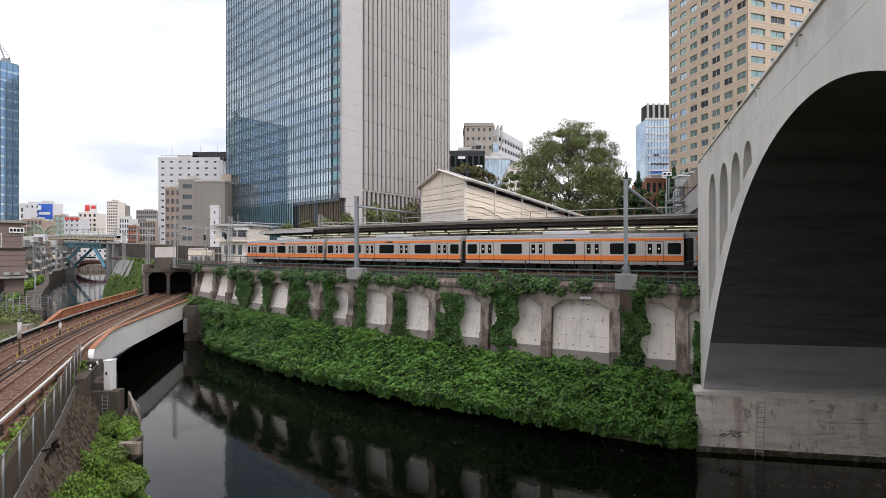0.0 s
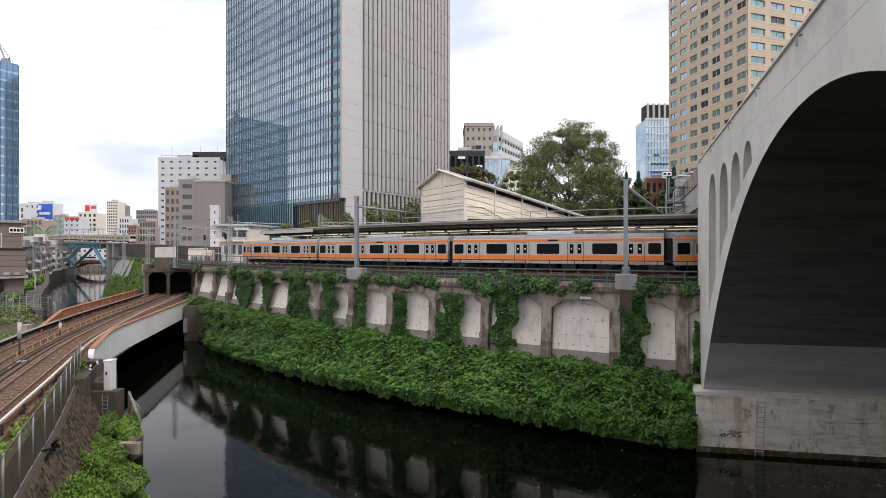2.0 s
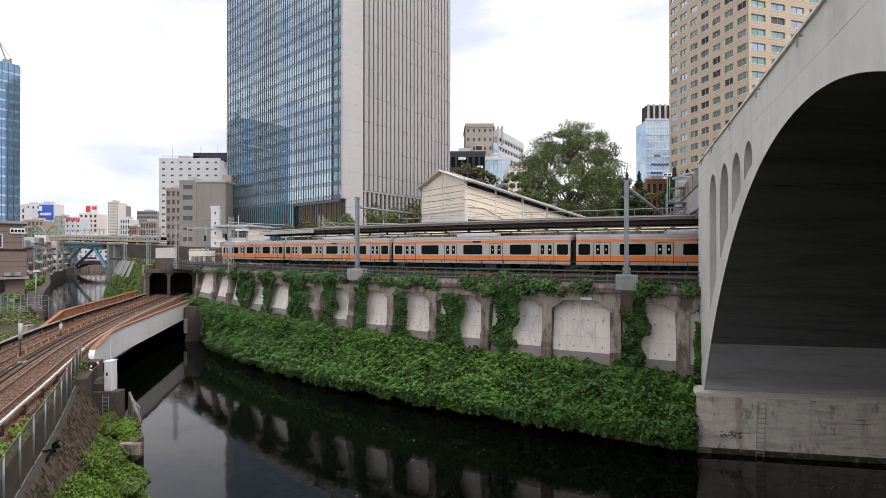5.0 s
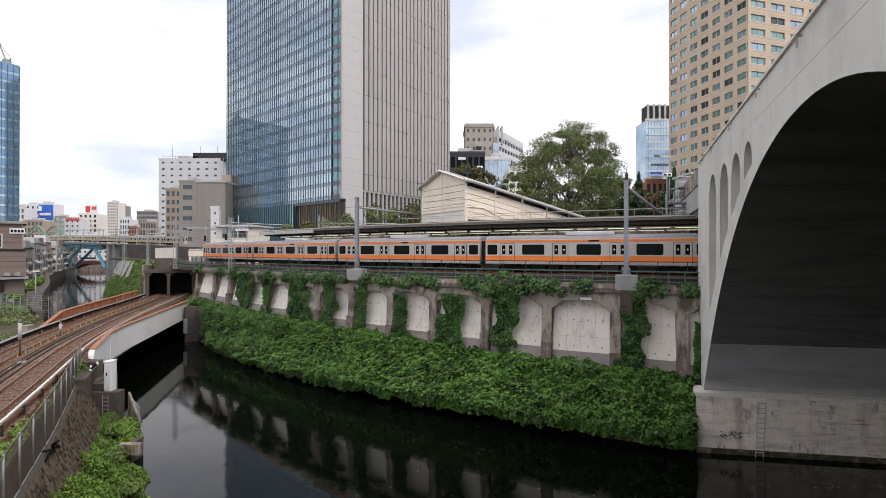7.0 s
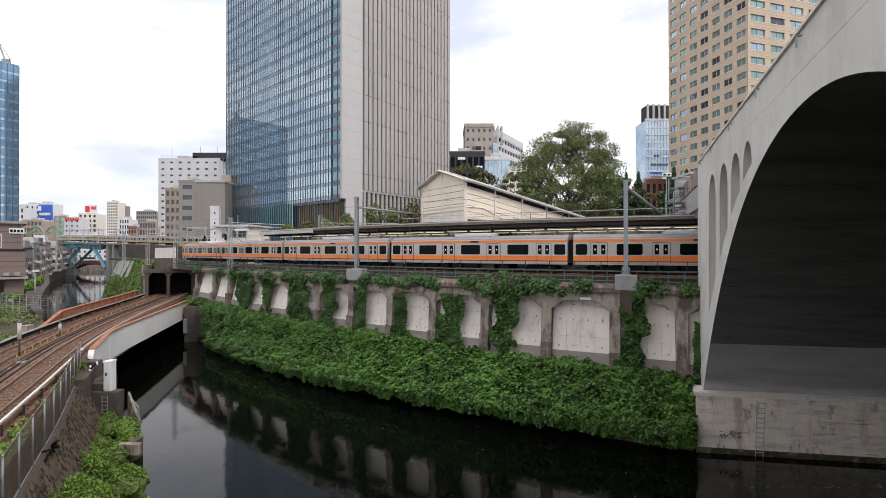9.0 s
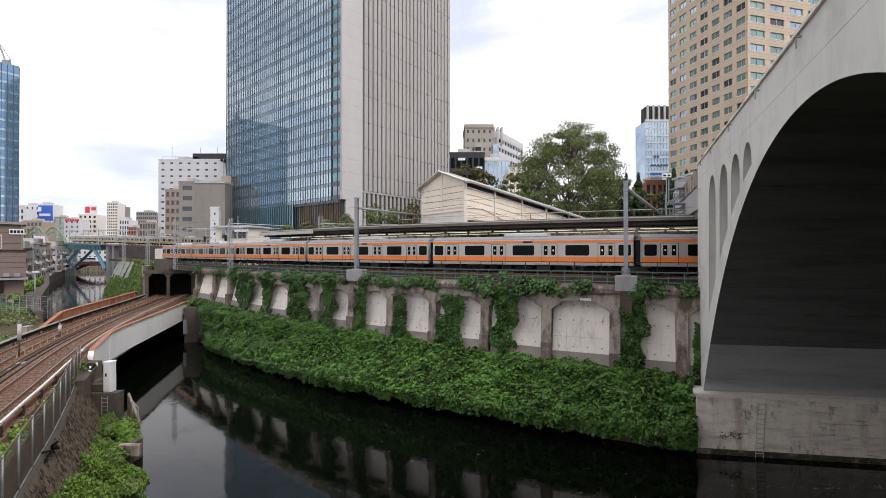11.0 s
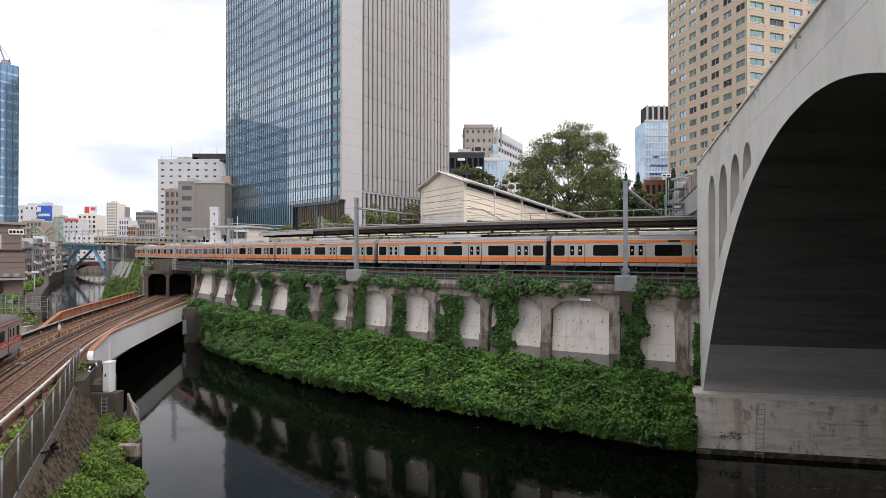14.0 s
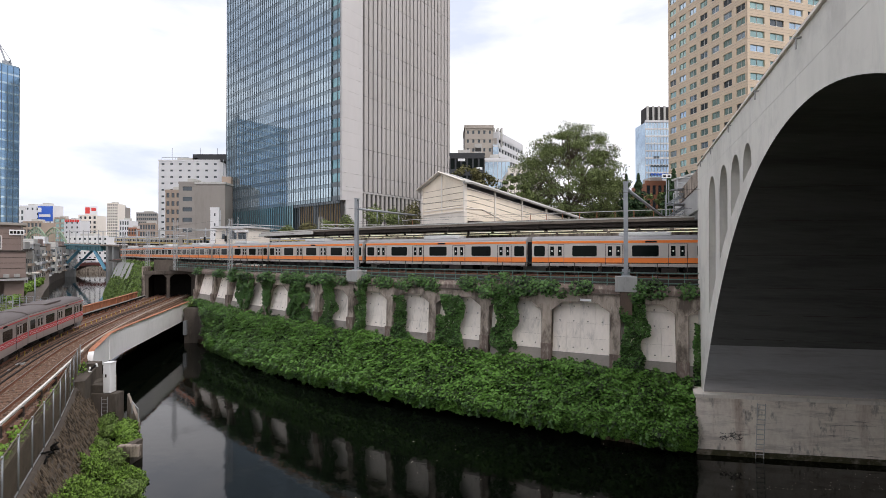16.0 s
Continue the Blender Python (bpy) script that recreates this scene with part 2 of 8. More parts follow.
weather(M_PLINTH, (0.12, 0.1, 0.08), 0.8, 0.56, 0.68, 1.2, 1.0, 7.7, 0.75)
weather(M_PLINTH, (0.42, 0.35, 0.29), 0.4, 0.5, 0.68, 0.0, 6.0, 17.0, 0.5)
weather(M_PLINTH, (0.36, 0.21, 0.125), 0.9, 0.55, 0.75, 6.0, 1.0, 11.0, 0.7)
weather(M_PLINTH, (0.17, 0.14, 0.11), 0.22, 0.61, 0.68, 0.0, 12.0, 5.0, 0.75)
weather(M_RUST, (0.16, 0.07, 0.045), 0.5, 0.52, 0.7, 3.0, 1.0, 12.0, 0.7)
weather(M_ALGAE, (0.3, 0.26, 0.21), 0.35, 0.5, 0.66, 0.5, 2.0, 3.0, 0.8)
weather(M_ROCK, (0.022, 0.017, 0.013), 0.5, 0.48, 0.66, 1.0, 1.0, 5.0, 0.7)
weather(M_ROCK, (0.2, 0.16, 0.115), 0.16, 0.6, 0.72, 0.4, 1.0, 9.0, 0.5)
weather(M_GRASS, (0.05, 0.038, 0.028), 1.2, 0.48, 0.62, 0.0, 1.0, 5.0, 0.8)
weather(M_OLD, (0.06, 0.047, 0.038), 0.8, 0.46, 0.62, 1.6, 1.0, 2.0, 0.8)
weather(M_DAMP, (0.42, 0.37, 0.31), 0.3, 0.5, 0.66, 2.0, 1.0, 6.0, 0.7)
weather(M_OLD, (0.58, 0.54, 0.48), 0.25, 0.63, 0.7, 2.5, 1.0, 8.0, 0.7)
weather(M_PANEL, (0.3, 0.28, 0.25), 0.5, 0.56, 0.74, 5.0, 1.0, 6.0, 0.65)
weather(M_CONC, (0.42, 0.41, 0.4), 0.6, 0.57, 0.75, 7.0, 1.0, 9.0, 0.5)
weather(M_CONC, (0.52, 0.51, 0.475), 1.6, 0.5, 0.62, 0.6, 1.6, 21.0, 0.55)
weather(M_CONC, (0.76, 0.73, 0.7), 0.9, 0.56, 0.68, 2.0, 1.0, 31.0, 0.5)
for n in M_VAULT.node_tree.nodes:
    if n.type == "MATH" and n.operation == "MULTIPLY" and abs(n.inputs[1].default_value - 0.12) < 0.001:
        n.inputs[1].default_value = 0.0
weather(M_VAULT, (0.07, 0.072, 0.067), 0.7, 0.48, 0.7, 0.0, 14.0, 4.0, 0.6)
weather(M_APRON, (0.26, 0.25, 0.245), 0.5, 0.5, 0.72, 0.0, 12.0, 6.0, 0.6)
weather(M_SOOTY, (0.21, 0.18, 0.155), 0.6, 0.58, 0.72, 3.0, 1.0, 7.0, 0.6)
weather(M_WHITE_STEEL, (0.42, 0.36, 0.31), 0.4, 0.64, 0.74, 4.0, 1.0, 1.0, 0.5)
M_WATER = mat("dark_canal_water", (0.002, 0.003, 0.002), 0.04, var=0.4, size=6.0, bump=0.0, spec=0.5)
_t = M_WATER.node_tree
_t.nodes["Principled BSDF"].inputs["IOR"].default_value = 1.39
_n1 = _t.nodes.new("ShaderNodeTexNoise")
_n1.inputs["Scale"].default_value, _n1.inputs["Detail"].default_value = 1.3, 3
_co = _t.nodes.new("ShaderNodeTexCoord")
_t.links.new(_co.outputs["Object"], _n1.inputs["Vector"])
_b = [n for n in _t.nodes if n.type == "BUMP"][0]
_b.inputs["Strength"].default_value, _b.inputs["Distance"].default_value = 0.12, 0.05
_t.links.new(_n1.outputs[0], _b.inputs["Height"])


# ---- building helpers ----
def thing(name, label, category, group="", kind="", m=None):
    ob = new(name)
    if m is not None:
        ob.matrix_world = m
    return tagged(ob, label, category, group, kind)


def mesh_of(name, bm, material):
    me = bpy.data.meshes.new(name)
    bm.to_mesh(me)
    bm.free()
    me.materials.append(material)
    return me


def part(name, bm, material, parent, label="", kind=""):
    """Links a bmesh (or a finished mesh) as one object under a thing or a part."""
    me = bm if isinstance(bm, bpy.types.Mesh) else mesh_of(name, bm, material)
    ob = new(name, me)
    ob.parent = parent
    return tagged(ob, label, kind=kind)


def solid(name, bm, material, label, category, group="", kind=""):
    """A thing, or a piece of the setting, that is one mesh."""
    me = bm if isinstance(bm, bpy.types.Mesh) else mesh_of(name, bm, material)
    return tagged(new(name, me), label, category, group, kind)


def box(bm, x0, x1, y0, y1, z0, z1, m=None, bevel=0.0):
    vs = [bm.verts.new((x, y, z)) for z in (z0, z1) for y in (y0, y1) for x in (x0, x1)]
    fs = [bm.faces.new([vs[i] for i in f]) for f in ((0, 2, 3, 1), (4, 5, 7, 6), (0, 1, 5, 4), (2, 6, 7, 3), (0, 4, 6, 2), (1, 3, 7, 5))]
    if bevel:
        es = list({e for f in fs for e in f.edges})
        r = bmesh.ops.bevel(bm, geom=es, offset=bevel, segments=2, affect="EDGES", profile=0.5)
        vs = list({v for f in r["faces"] for v in f.verts} | {v for v in vs if v.is_valid})
    if m is not None:
        for v in vs:
            v.co = m @ v.co
    return bm


def boxes(*dims, m=None, bevel=0.0):
    bm = bmesh.new()
    for d in dims:
        box(bm, *d, m=m, bevel=bevel)
    return bm


def rod(bm, a, b, r, n=8, r2=None):
    """A round bar from a to b."""
    a, b = Vector(a), Vector(b)
    q = (b - a).to_track_quat("Z", "Y").to_matrix()
    rings = []
    for c, rr in ((a, r), (b, r if r2 is None else r2)):
        rings.append([bm.verts.new(c + q @ Vector((rr * math.cos(2 * math.pi * i / n), rr * math.sin(2 * math.pi * i / n), 0))) for i in range(n)])
    for i in range(n):
        bm.faces.new((rings[0][i], rings[0][(i + 1) % n], rings[1][(i + 1) % n], rings[1][i])).smooth = n > 6
    bm.faces.new(rings[0][::-1])
    bm.faces.new(rings[1])
    return bm


def rods(*bars, n=6):
    bm = bmesh.new()
    for a, b, r in bars:
        rod(bm, a, b, r, n)
    return bm


def frame_m(origin, u, z=0.0):
    """A pose whose x runs along the plan direction u and whose y points to its left."""
    return Matrix.Translation((origin[0], origin[1], z)) @ Matrix.Rotation(math.atan2(u[1], u[0]), 4, "Z")


class Line:
    """A smooth line in plan, by length: points, directions, and the normal on the left."""

    def __init__(self, pts, s0=0.0, dense=False):
        pts = [Vector(p) for p in pts]
        if not dense:
            out = []
            for i in range(len(pts) - 1):
                a, b, c, d = pts[max(i - 1, 0)], pts[i], pts[i + 1], pts[min(i + 2, len(pts) - 1)]
                for k in range(16):
                    t = k / 16
                    out.append(0.5 * (2 * b + (c - a) * t + (2 * a - 5 * b + 4 * c - d) * t * t + (3 * b - a - 3 * c + d) * t ** 3))
            pts = out + [pts[-1]]
        self.x, self.y = np.array([p[0] for p in pts]), np.array([p[1] for p in pts])
        self.s = s0 + np.concatenate([[0], np.cumsum(np.hypot(np.diff(self.x), np.diff(self.y)))])

    def at(self, s, off=0.0):
        d = self.way(s)
        return Vector((float(np.interp(s, self.s, self.x)) - d.y * off, float(np.interp(s, self.s, self.y)) + d.x * off))

    def way(self, s):
        a, b = max(s - 0.8, self.s[0]), min(s + 0.8, self.s[-1])
        return Vector((float(np.interp(b, self.s, self.x) - np.interp(a, self.s, self.x)), float(np.interp(b, self.s, self.y) - np.interp(a, self.s, self.y)))).normalized()

    def m(self, s, off=0.0, z=0.0):
        return frame_m(self.at(s, off), self.way(s), z)


def sweep(line, s0, s1, prof, step=2.0, bm=None, closed=True):
    """Draws a cross-section (offset to the left, height) along a line."""
    bm = bm or bmesh.new()
    n = max(2, int(abs(s1 - s0) / step) + 1)
    rows = []
    for i in range(n):
        s = s0 + (s1 - s0) * i / (n - 1)
        row = []
        for o, z in prof:
            p = line.at(s, o)
            row.append(bm.verts.new((p.x, p.y, z)))
        rows.append(row)
    k = len(prof)
    for a, b in zip(rows, rows[1:]):
        for j in range(k if closed else k - 1):
            bm.faces.new((a[j], b[j], b[(j + 1) % k], a[(j + 1) % k]))
    if closed:
        bm.faces.new(rows[0])
        bm.faces.new(rows[-1][::-1])
        bmesh.ops.recalc_face_normals(bm, faces=bm.faces)
    return bm


def leaves(name, pts, nrm, size, material, jitter=0.6, curl=0.25):
    """One mesh of many folded leaves at pts, facing roughly along nrm."""
    n = len(pts)
    rng = np.random.default_rng(len(pts))
    nrm = nrm + rng.normal(0, jitter, (n, 3))
    nrm /= np.linalg.norm(nrm, axis=1)[:, None] + 1e-9
    down = np.tile(np.array([0.0, 0.0, -1.0]), (n, 1)) + rng.normal(0, 0.6, (n, 3))
    t = down - nrm * np.sum(down * nrm, axis=1)[:, None]
    t /= np.linalg.norm(t, axis=1)[:, None] + 1e-9
    b = np.cross(nrm, t)
    w = size * rng.uniform(0.6, 1.35, (n, 1))
    v = np.empty((n, 4, 3))
    v[:, 0] = pts - t * w * 0.55
    v[:, 1] = pts - b * w * 0.5 + t * w * 0.05 - nrm * w * curl
    v[:, 2] = pts + t * w * 0.65 - nrm * w * curl * 0.6
    v[:, 3] = pts + b * w * 0.5 + t * w * 0.05 - nrm * w * curl
    me = bpy.data.meshes.new(name)
    me.vertices.add(n * 4)
    me.vertices.foreach_set("co", v.reshape(-1))
    idx = (np.arange(n)[:, None] * 4 + np.array([0, 1, 2, 0, 2, 3])).reshape(-1)
    me.loops.add(n * 6)
    me.loops.foreach_set("vertex_index", idx.astype(np.int32))
    me.polygons.add(n * 2)
    me.polygons.foreach_set("loop_start", (np.arange(n * 2) * 3).astype(np.int32))
    me.update(calc_edges=True)
    me.materials.append(material)
    return me


def broad_leaves(name, pts, nrm, out, size, material, jitter=0.3, curl=0.2):
    """One mesh of broad, folded creeper leaves that overlap like shingles, their tips drooping outward."""
    n = len(pts)
    rng = np.random.default_rng(n + 1)
    nrm = nrm + rng.normal(0, jitter, (n, 3))
    nrm /= np.linalg.norm(nrm, axis=1)[:, None] + 1e-9
    tip = out + np.array([0.0, 0.0, -0.7]) + rng.normal(0, 0.4, (n, 3))
    t = tip - nrm * np.sum(tip * nrm, axis=1)[:, None]
    t /= np.linalg.norm(t, axis=1)[:, None] + 1e-9
    b = np.cross(nrm, t)
    w = size * rng.uniform(0.6, 1.3, (n, 1))
    v = np.empty((n, 7, 3))
    for k, (x, y, z) in enumerate(((0, 0.08, 0), (0, -0.32, -0.1), (-0.3, -0.42, -0.3), (-0.5, 0.04, -0.6), (0, 0.62, -0.9), (0.5, 0.04, -0.6), (0.3, -0.42, -0.3))):
        v[:, k] = pts + b * w * x + t * w * y + nrm * w * z * curl
    me = bpy.data.meshes.new(name)
    me.vertices.add(n * 7)
    me.vertices.foreach_set("co", v.reshape(-1))
    me.loops.add(n * 18)
    me.loops.foreach_set("vertex_index", (np.arange(n)[:, None] * 7 + np.array([0, 2, 1, 0, 3, 2, 0, 4, 3, 0, 5, 4, 0, 6, 5, 0, 1, 6])).reshape(-1).astype(np.int32))
    me.polygons.add(n * 6)
    me.polygons.foreach_set("loop_start", (np.arange(n * 6) * 3).astype(np.int32))
    me.update(calc_edges=True)
    me.materials.append(material)
    return me


# ---- lines of the place ----
def heading_line():
    """The centre line of the near track: its heading swings slowly to the far bend."""
    s = np.arange(0.0, 331.0)
    a = np.interp(s, [0, 25, 50, 80, 120, 165, 215, 331], [0.3429, 0.5439, 0.6943, 0.7687, 0.7969, 0.81, 1.0, 1.12])
    a = np.convolve(np.pad(a, 7, mode="edge"), np.ones(15) / 15, "valid")
    x = 21.22 + np.concatenate([[0], np.cumsum(-np.cos(a))[:-1]])
    y = 37.23 + np.concatenate([[0], np.cumsum(np.sin(a))[:-1]])
    back = np.arange(1, 241)
    ab = np.interp(back, [0, 12, 240], [0.3429, -0.1, -0.15])
    xb, yb = 21.22 + np.cumsum(np.cos(ab)), 37.23 - np.cumsum(np.sin(ab))
    return Line(list(zip(np.concatenate([xb[::-1], x]), np.concatenate([yb[::-1], y]))), s0=-240.0, dense=True)


MAIN = heading_line()                       # near track of the upper line, left of it the canal
GIRDER = Line([(-31.0, 39.6), (-34.2, 47.4), (-37.6, 59.0), (-41.0, 70.7), (-42.3, 75.2)])
METRO = Line([(67, -164), (27, -84), (7, -44), (-13, -4), (-19.6, 10.3), (-28.1, 26.0), (-37.3, 42.9), (-44.6, 60), (-50.6, 77), (-56.2, 92.6), (-62, 109)], s0=-178.8)
FENCE = Line([(-3, -6), (-9.9, 6.6), (-18.0, 19.4), (-22.5, 26.5), (-30.3, 37.9)])   # wall head beside the lower railway
VIADUCT = Line([(-375, 384), (-231.4, 274.7), (-87.6, 165.3), (50, 60.4)])
BANK_L = Line([(-2, 6), (-10, 17), (-16.7, 27), (-21.6, 32.6), (-27.5, 39.5), (-37, 47), (-60, 67), (-82.5, 93), (-104, 119), (-138, 158), (-186, 215), (-244, 296), (-340, 430), (-440, 570)])
RAIL_Z, METRO_Z, WATER_Z = 12.75, 6.0, 0.6


def via_z(s):
    """Height of the rails on the far viaduct, which climbs away from the station."""
    return float(np.interp(s, [181, 362, 540], [21.1, 16.6, 12.8]))


def bank_in(s):
    """How far the canal bank draws in under the track beyond the tunnel."""
    return float(np.interp(s, [95, 145, 190, 230], [0.0, -2.0, -7.0, -10.0]))


def slab(name, pts, z0, z1, material, label, category):
    bm = bmesh.new()
    top = [bm.verts.new((x, y, z1)) for x, y in pts]
    bot = [bm.verts.new((x, y, z0)) for x, y in pts]
    n = len(pts)
    bm.faces.new(top)
    bm.faces.new(bot[::-1])
    for i in range(n):
        bm.faces.new((bot[i], bot[(i + 1) % n], top[(i + 1) % n], top[i]))
    bmesh.ops.triangulate(bm, faces=[f for f in bm.faces if len(f.verts) > 4])
    bmesh.ops.recalc_face_normals(bm, faces=bm.faces)
    return solid(name, bm, material, label, category, kind="structure")


def ground():
    solid("ground", boxes((-3500, 3500, -400, 4500, -3.0, -1.6)), M_EARTH, "dark earth bed under the canal and the town", "ground", kind="structure")
    w = bmesh.new()
    vs = [w.verts.new((x, y, WATER_Z)) for x, y in ((-700, 1400), (-700, -60), (200, -60), (200, 34), (22, 40), (-60, 110), (-160, 220), (-350, 480))]
    w.faces.new(vs)
    bmesh.ops.recalc_face_normals(w, faces=w.faces)
    for f in w.faces:
        if f.normal.z < 0:
            f.normal_flip()
    solid("water", w, M_WATER, "still dark canal water mirroring banks and sky", "water", kind="structure")
    left = [tuple(METRO.at(s, -5.6)) for s in np.arange(-150, 0, 6)] + [tuple(FENCE.at(s, 0.15)) for s in np.arange(3, 51, 3)] + [tuple(BANK_L.at(s)) for s in np.arange(53, BANK_L.s[-1], 5)]
    slab("ground", left + [(-1500, 3000), (-3400, 3000), (-3400, -260), (100, -260)], -1.6, 5.25, M_GRASS, "weedy low ground beside the lower railway", "ground")
    right = [tuple(MAIN.at(s, -9.0 if 72 < s < 108 else 2.15 if s < 72 else 2.9 + bank_in(s))) for s in np.arange(-30, 325, 5)]
    slab("ground", right + [(-600, 1500), (-1500, 3000), (3400, 3000), (3400, 20), (200, 20)], -1.6, 12.1, M_GBALLAST, "grey ballast and hard ground of the station level", "ground")
    # Out-of-view bank, made high to cut the skylight reaching the vault.
    slab("ground", [(10, -14), (46, -12), (60, 6), (260, 6), (260, -260), (100, -200), (26, -56)], -1.6, 19.0, M_GRASS, "unseen near bank behind the bridge, raised to block skylight", "ground")
    # Unseen block added to keep skylight out of the vault's far end.
    slab("ground", [(50, -20), (300, -20), (300, 60), (150, 60), (48.5, 37)], -1.6, 23.0, M_GRASS, "unseen grassy block beyond the bridge that shuts out skylight", "ground")
    solid("ground", sweep(MAIN, 68, 111, [(0.9, 11.3), (0.9, 12.1), (-9.4, 12.1), (-9.4, 11.3)], 2), M_SOOTY, "ballasted deck over the tunnel mouth", "ground", kind="structure")
    hill = [tuple(MAIN.at(s, -13.5)) for s in np.arange(-60, 55, 6)]
    slab("ground", hill + [(-22, 104), (-30, 140), (-60, 300), (-200, 700), (900, 700), (900, 60)], 12.0, 18.4, M_ASPHALT, "street level above the station", "ground")


def retaining_wall():
    th = thing("retaining_wall", "stained old concrete wall with piers and pale panel bays", "wall", kind="structure")
    S = [-3.2, 1.8, 6.5, 11.8, 17.2, 22.5, 27.5, 32.8, 38.1, 43.3, 48.5, 53.7, 58.9, 64.1, 71.0]

    def foot(s):
        return 5.6 + 0.03 * s
    part("coping", sweep(MAIN, -8, 71.5, [(2.3, 11.5), (3.75, 11.5), (3.78, 11.85), (3.6, 12.15), (2.3, 12.15)], 2), M_DAMP, th)
    part("ledge_joint", sweep(MAIN, -8, 71.5, [(2.3, 11.42), (3.82, 11.42), (3.82, 11.52), (2.3, 11.52)], 2), M_SOOTY, th)
    part("back_wall", sweep(MAIN, -8, 71.5, [(2.05, 3.0), (2.75, 3.0), (2.25, 11.4), (2.05, 11.4)], 2), M_OLD, th)
    for s in S:
        m = MAIN.m(s)
        zf = foot(s) - 1.2
        bm = bmesh.new()
        w = 0.42
        vs = [bm.verts.new(m @ Vector(v)) for v in ((-w, 2.4, zf), (w, 2.4, zf), (w, 3.95, zf), (-w, 3.95, zf), (-w, 2.4, 11.5), (w, 2.4, 11.5), (w, 3.6, 11.5), (-w, 3.6, 11.5))]
        for f in ((0, 3, 2, 1), (4, 5, 6, 7), (0, 1, 5, 4), (2, 3, 7, 6), (0, 4, 7, 3), (1, 2, 6, 5)):
            bm.faces.new([vs[i] for i in f])
        bmesh.ops.bevel(bm, geom=[e for e in bm.edges], offset=0.05, segments=1, affect="EDGES")
        pier = part("pier", bm, M_OLD, th)
        part("pier_foot", boxes((-w - 0.012, w + 0.012, 2.4, 3.965, zf, foot(s) + 1.15 + 0.25 * math.sin(s * 2.7)), m=m, bevel=0.03), M_DAMP, pier)
    for a, b in zip(S, S[1:]):
        s, hw = (a + b) / 2, (MAIN.at(b, 3.3) - MAIN.at(a, 3.3)).length / 2
        m = frame_m(MAIN.at(s, 0), MAIN.way(s))
        zf = foot(s)
        # the haunched beam over the bay; the last bays have none
        bm = bmesh.new()
        top, bot, hk = 11.52, 10.75, min(1.25, hw * 0.5)
        cut = [(-hw, bot - 0.75), (-hw + 0.42, bot - 0.75), (-hw + hk + 0.2, bot), (hw - hk - 0.2, bot), (hw - 0.42, bot - 0.75), (hw, bot - 0.75)]
        for (xa, za), (xb, zb) in zip(cut, cut[1:]):
            q = [bm.verts.new(m @ Vector(p)) for y in (2.5, 3.62) for p in ((xa, y, za), (xb, y, zb), (xb, y, top), (xa, y, top))]
            for f in ((0, 1, 2, 3), (7, 6, 5, 4), (0, 4, 5, 1), (3, 2, 6, 7)):
                bm.faces.new([q[k] for k in f])
        bmesh.ops.remove_doubles(bm, verts=bm.verts, dist=0.002)
        bmesh.ops.recalc_face_normals(bm, faces=bm.faces)
        if a < 53:
            part("beam", bm, M_OLD, th)
        # leaning pale panels in a grid, with a grey foot
        iw = hw - 0.44
        lean = Matrix.Translation((0, 3.5, zf)) @ Matrix.Rotation(math.atan2(1.02, 11.35 - zf), 4, "X")
        hgt = (11.35 - zf) / math.cos(math.atan2(1.02, 11.35 - zf))
        part("panel_foot", boxes((-iw, iw, -0.3, 0.06, -0.9, 0.62), m=m @ lean, bevel=0.02), M_PANEL_FOOT, th)
        nx, nz = 4, 4
        for i in range(nx):
            for k in range(nz):
                x0, x1 = -iw + 2 * iw * i / nx, -iw + 2 * iw * (i + 1) / nx
                z0, z1 = 0.62 + (hgt - 0.62) * k / nz, 0.62 + (hgt - 0.62) * (k + 1) / nz
                pl = part("panel", boxes((x0 + 0.006, x1 - 0.006, -0.25, 0.0, z0 + 0.006, z1 - 0.006), m=m @ lean), M_PANEL, th)
                if k != 1:
                    bb = bmesh.new()
                    q = m @ lean
                    c = Vector(((x0 + x1) / 2, 0.0, z0 + (z1 - z0) * (0.35, 0.5, 0.12, 0.12)[k]))
                    rod(bb, q @ c, q @ (c + Vector((0, 0.02, 0))), 0.055, 8)
                    part("bolt_cap", bb, M_GROOVE, pl)
    part("plate", boxes((-0.45, 0.45, 3.62, 3.66, 10.82, 11.02), m=MAIN.m(8.7)), M_SIGN, th)
    return th


def railings():
    for off, z0, z1, gap, rr, col, name in ((2.35, 12.1, 13.95, 2.1, 0.035, M_DARKSTEEL, "dark steel track-side railing on the wall"), (3.25, 12.1, 13.2, 1.1, 0.04, M_GREENRAIL, "grey-green pipe railing along the wall top")):
        th = thing("railing", name, "railing", "railings along the wall")
        for s in np.arange(-5, 84, gap):
            p = MAIN.at(s, off)
            part("post", rods(((p.x, p.y, z0), (p.x, p.y, z1), rr)), col, th)
        for z in (z1, (z0 + z1) / 2 + 0.1, z0 + 0.3):
            part("rail", sweep(MAIN, -5, 84, [(off - rr, z - rr), (off + rr, z - rr), (off + rr, z + rr), (off - rr, z + rr)], 2), col, th)


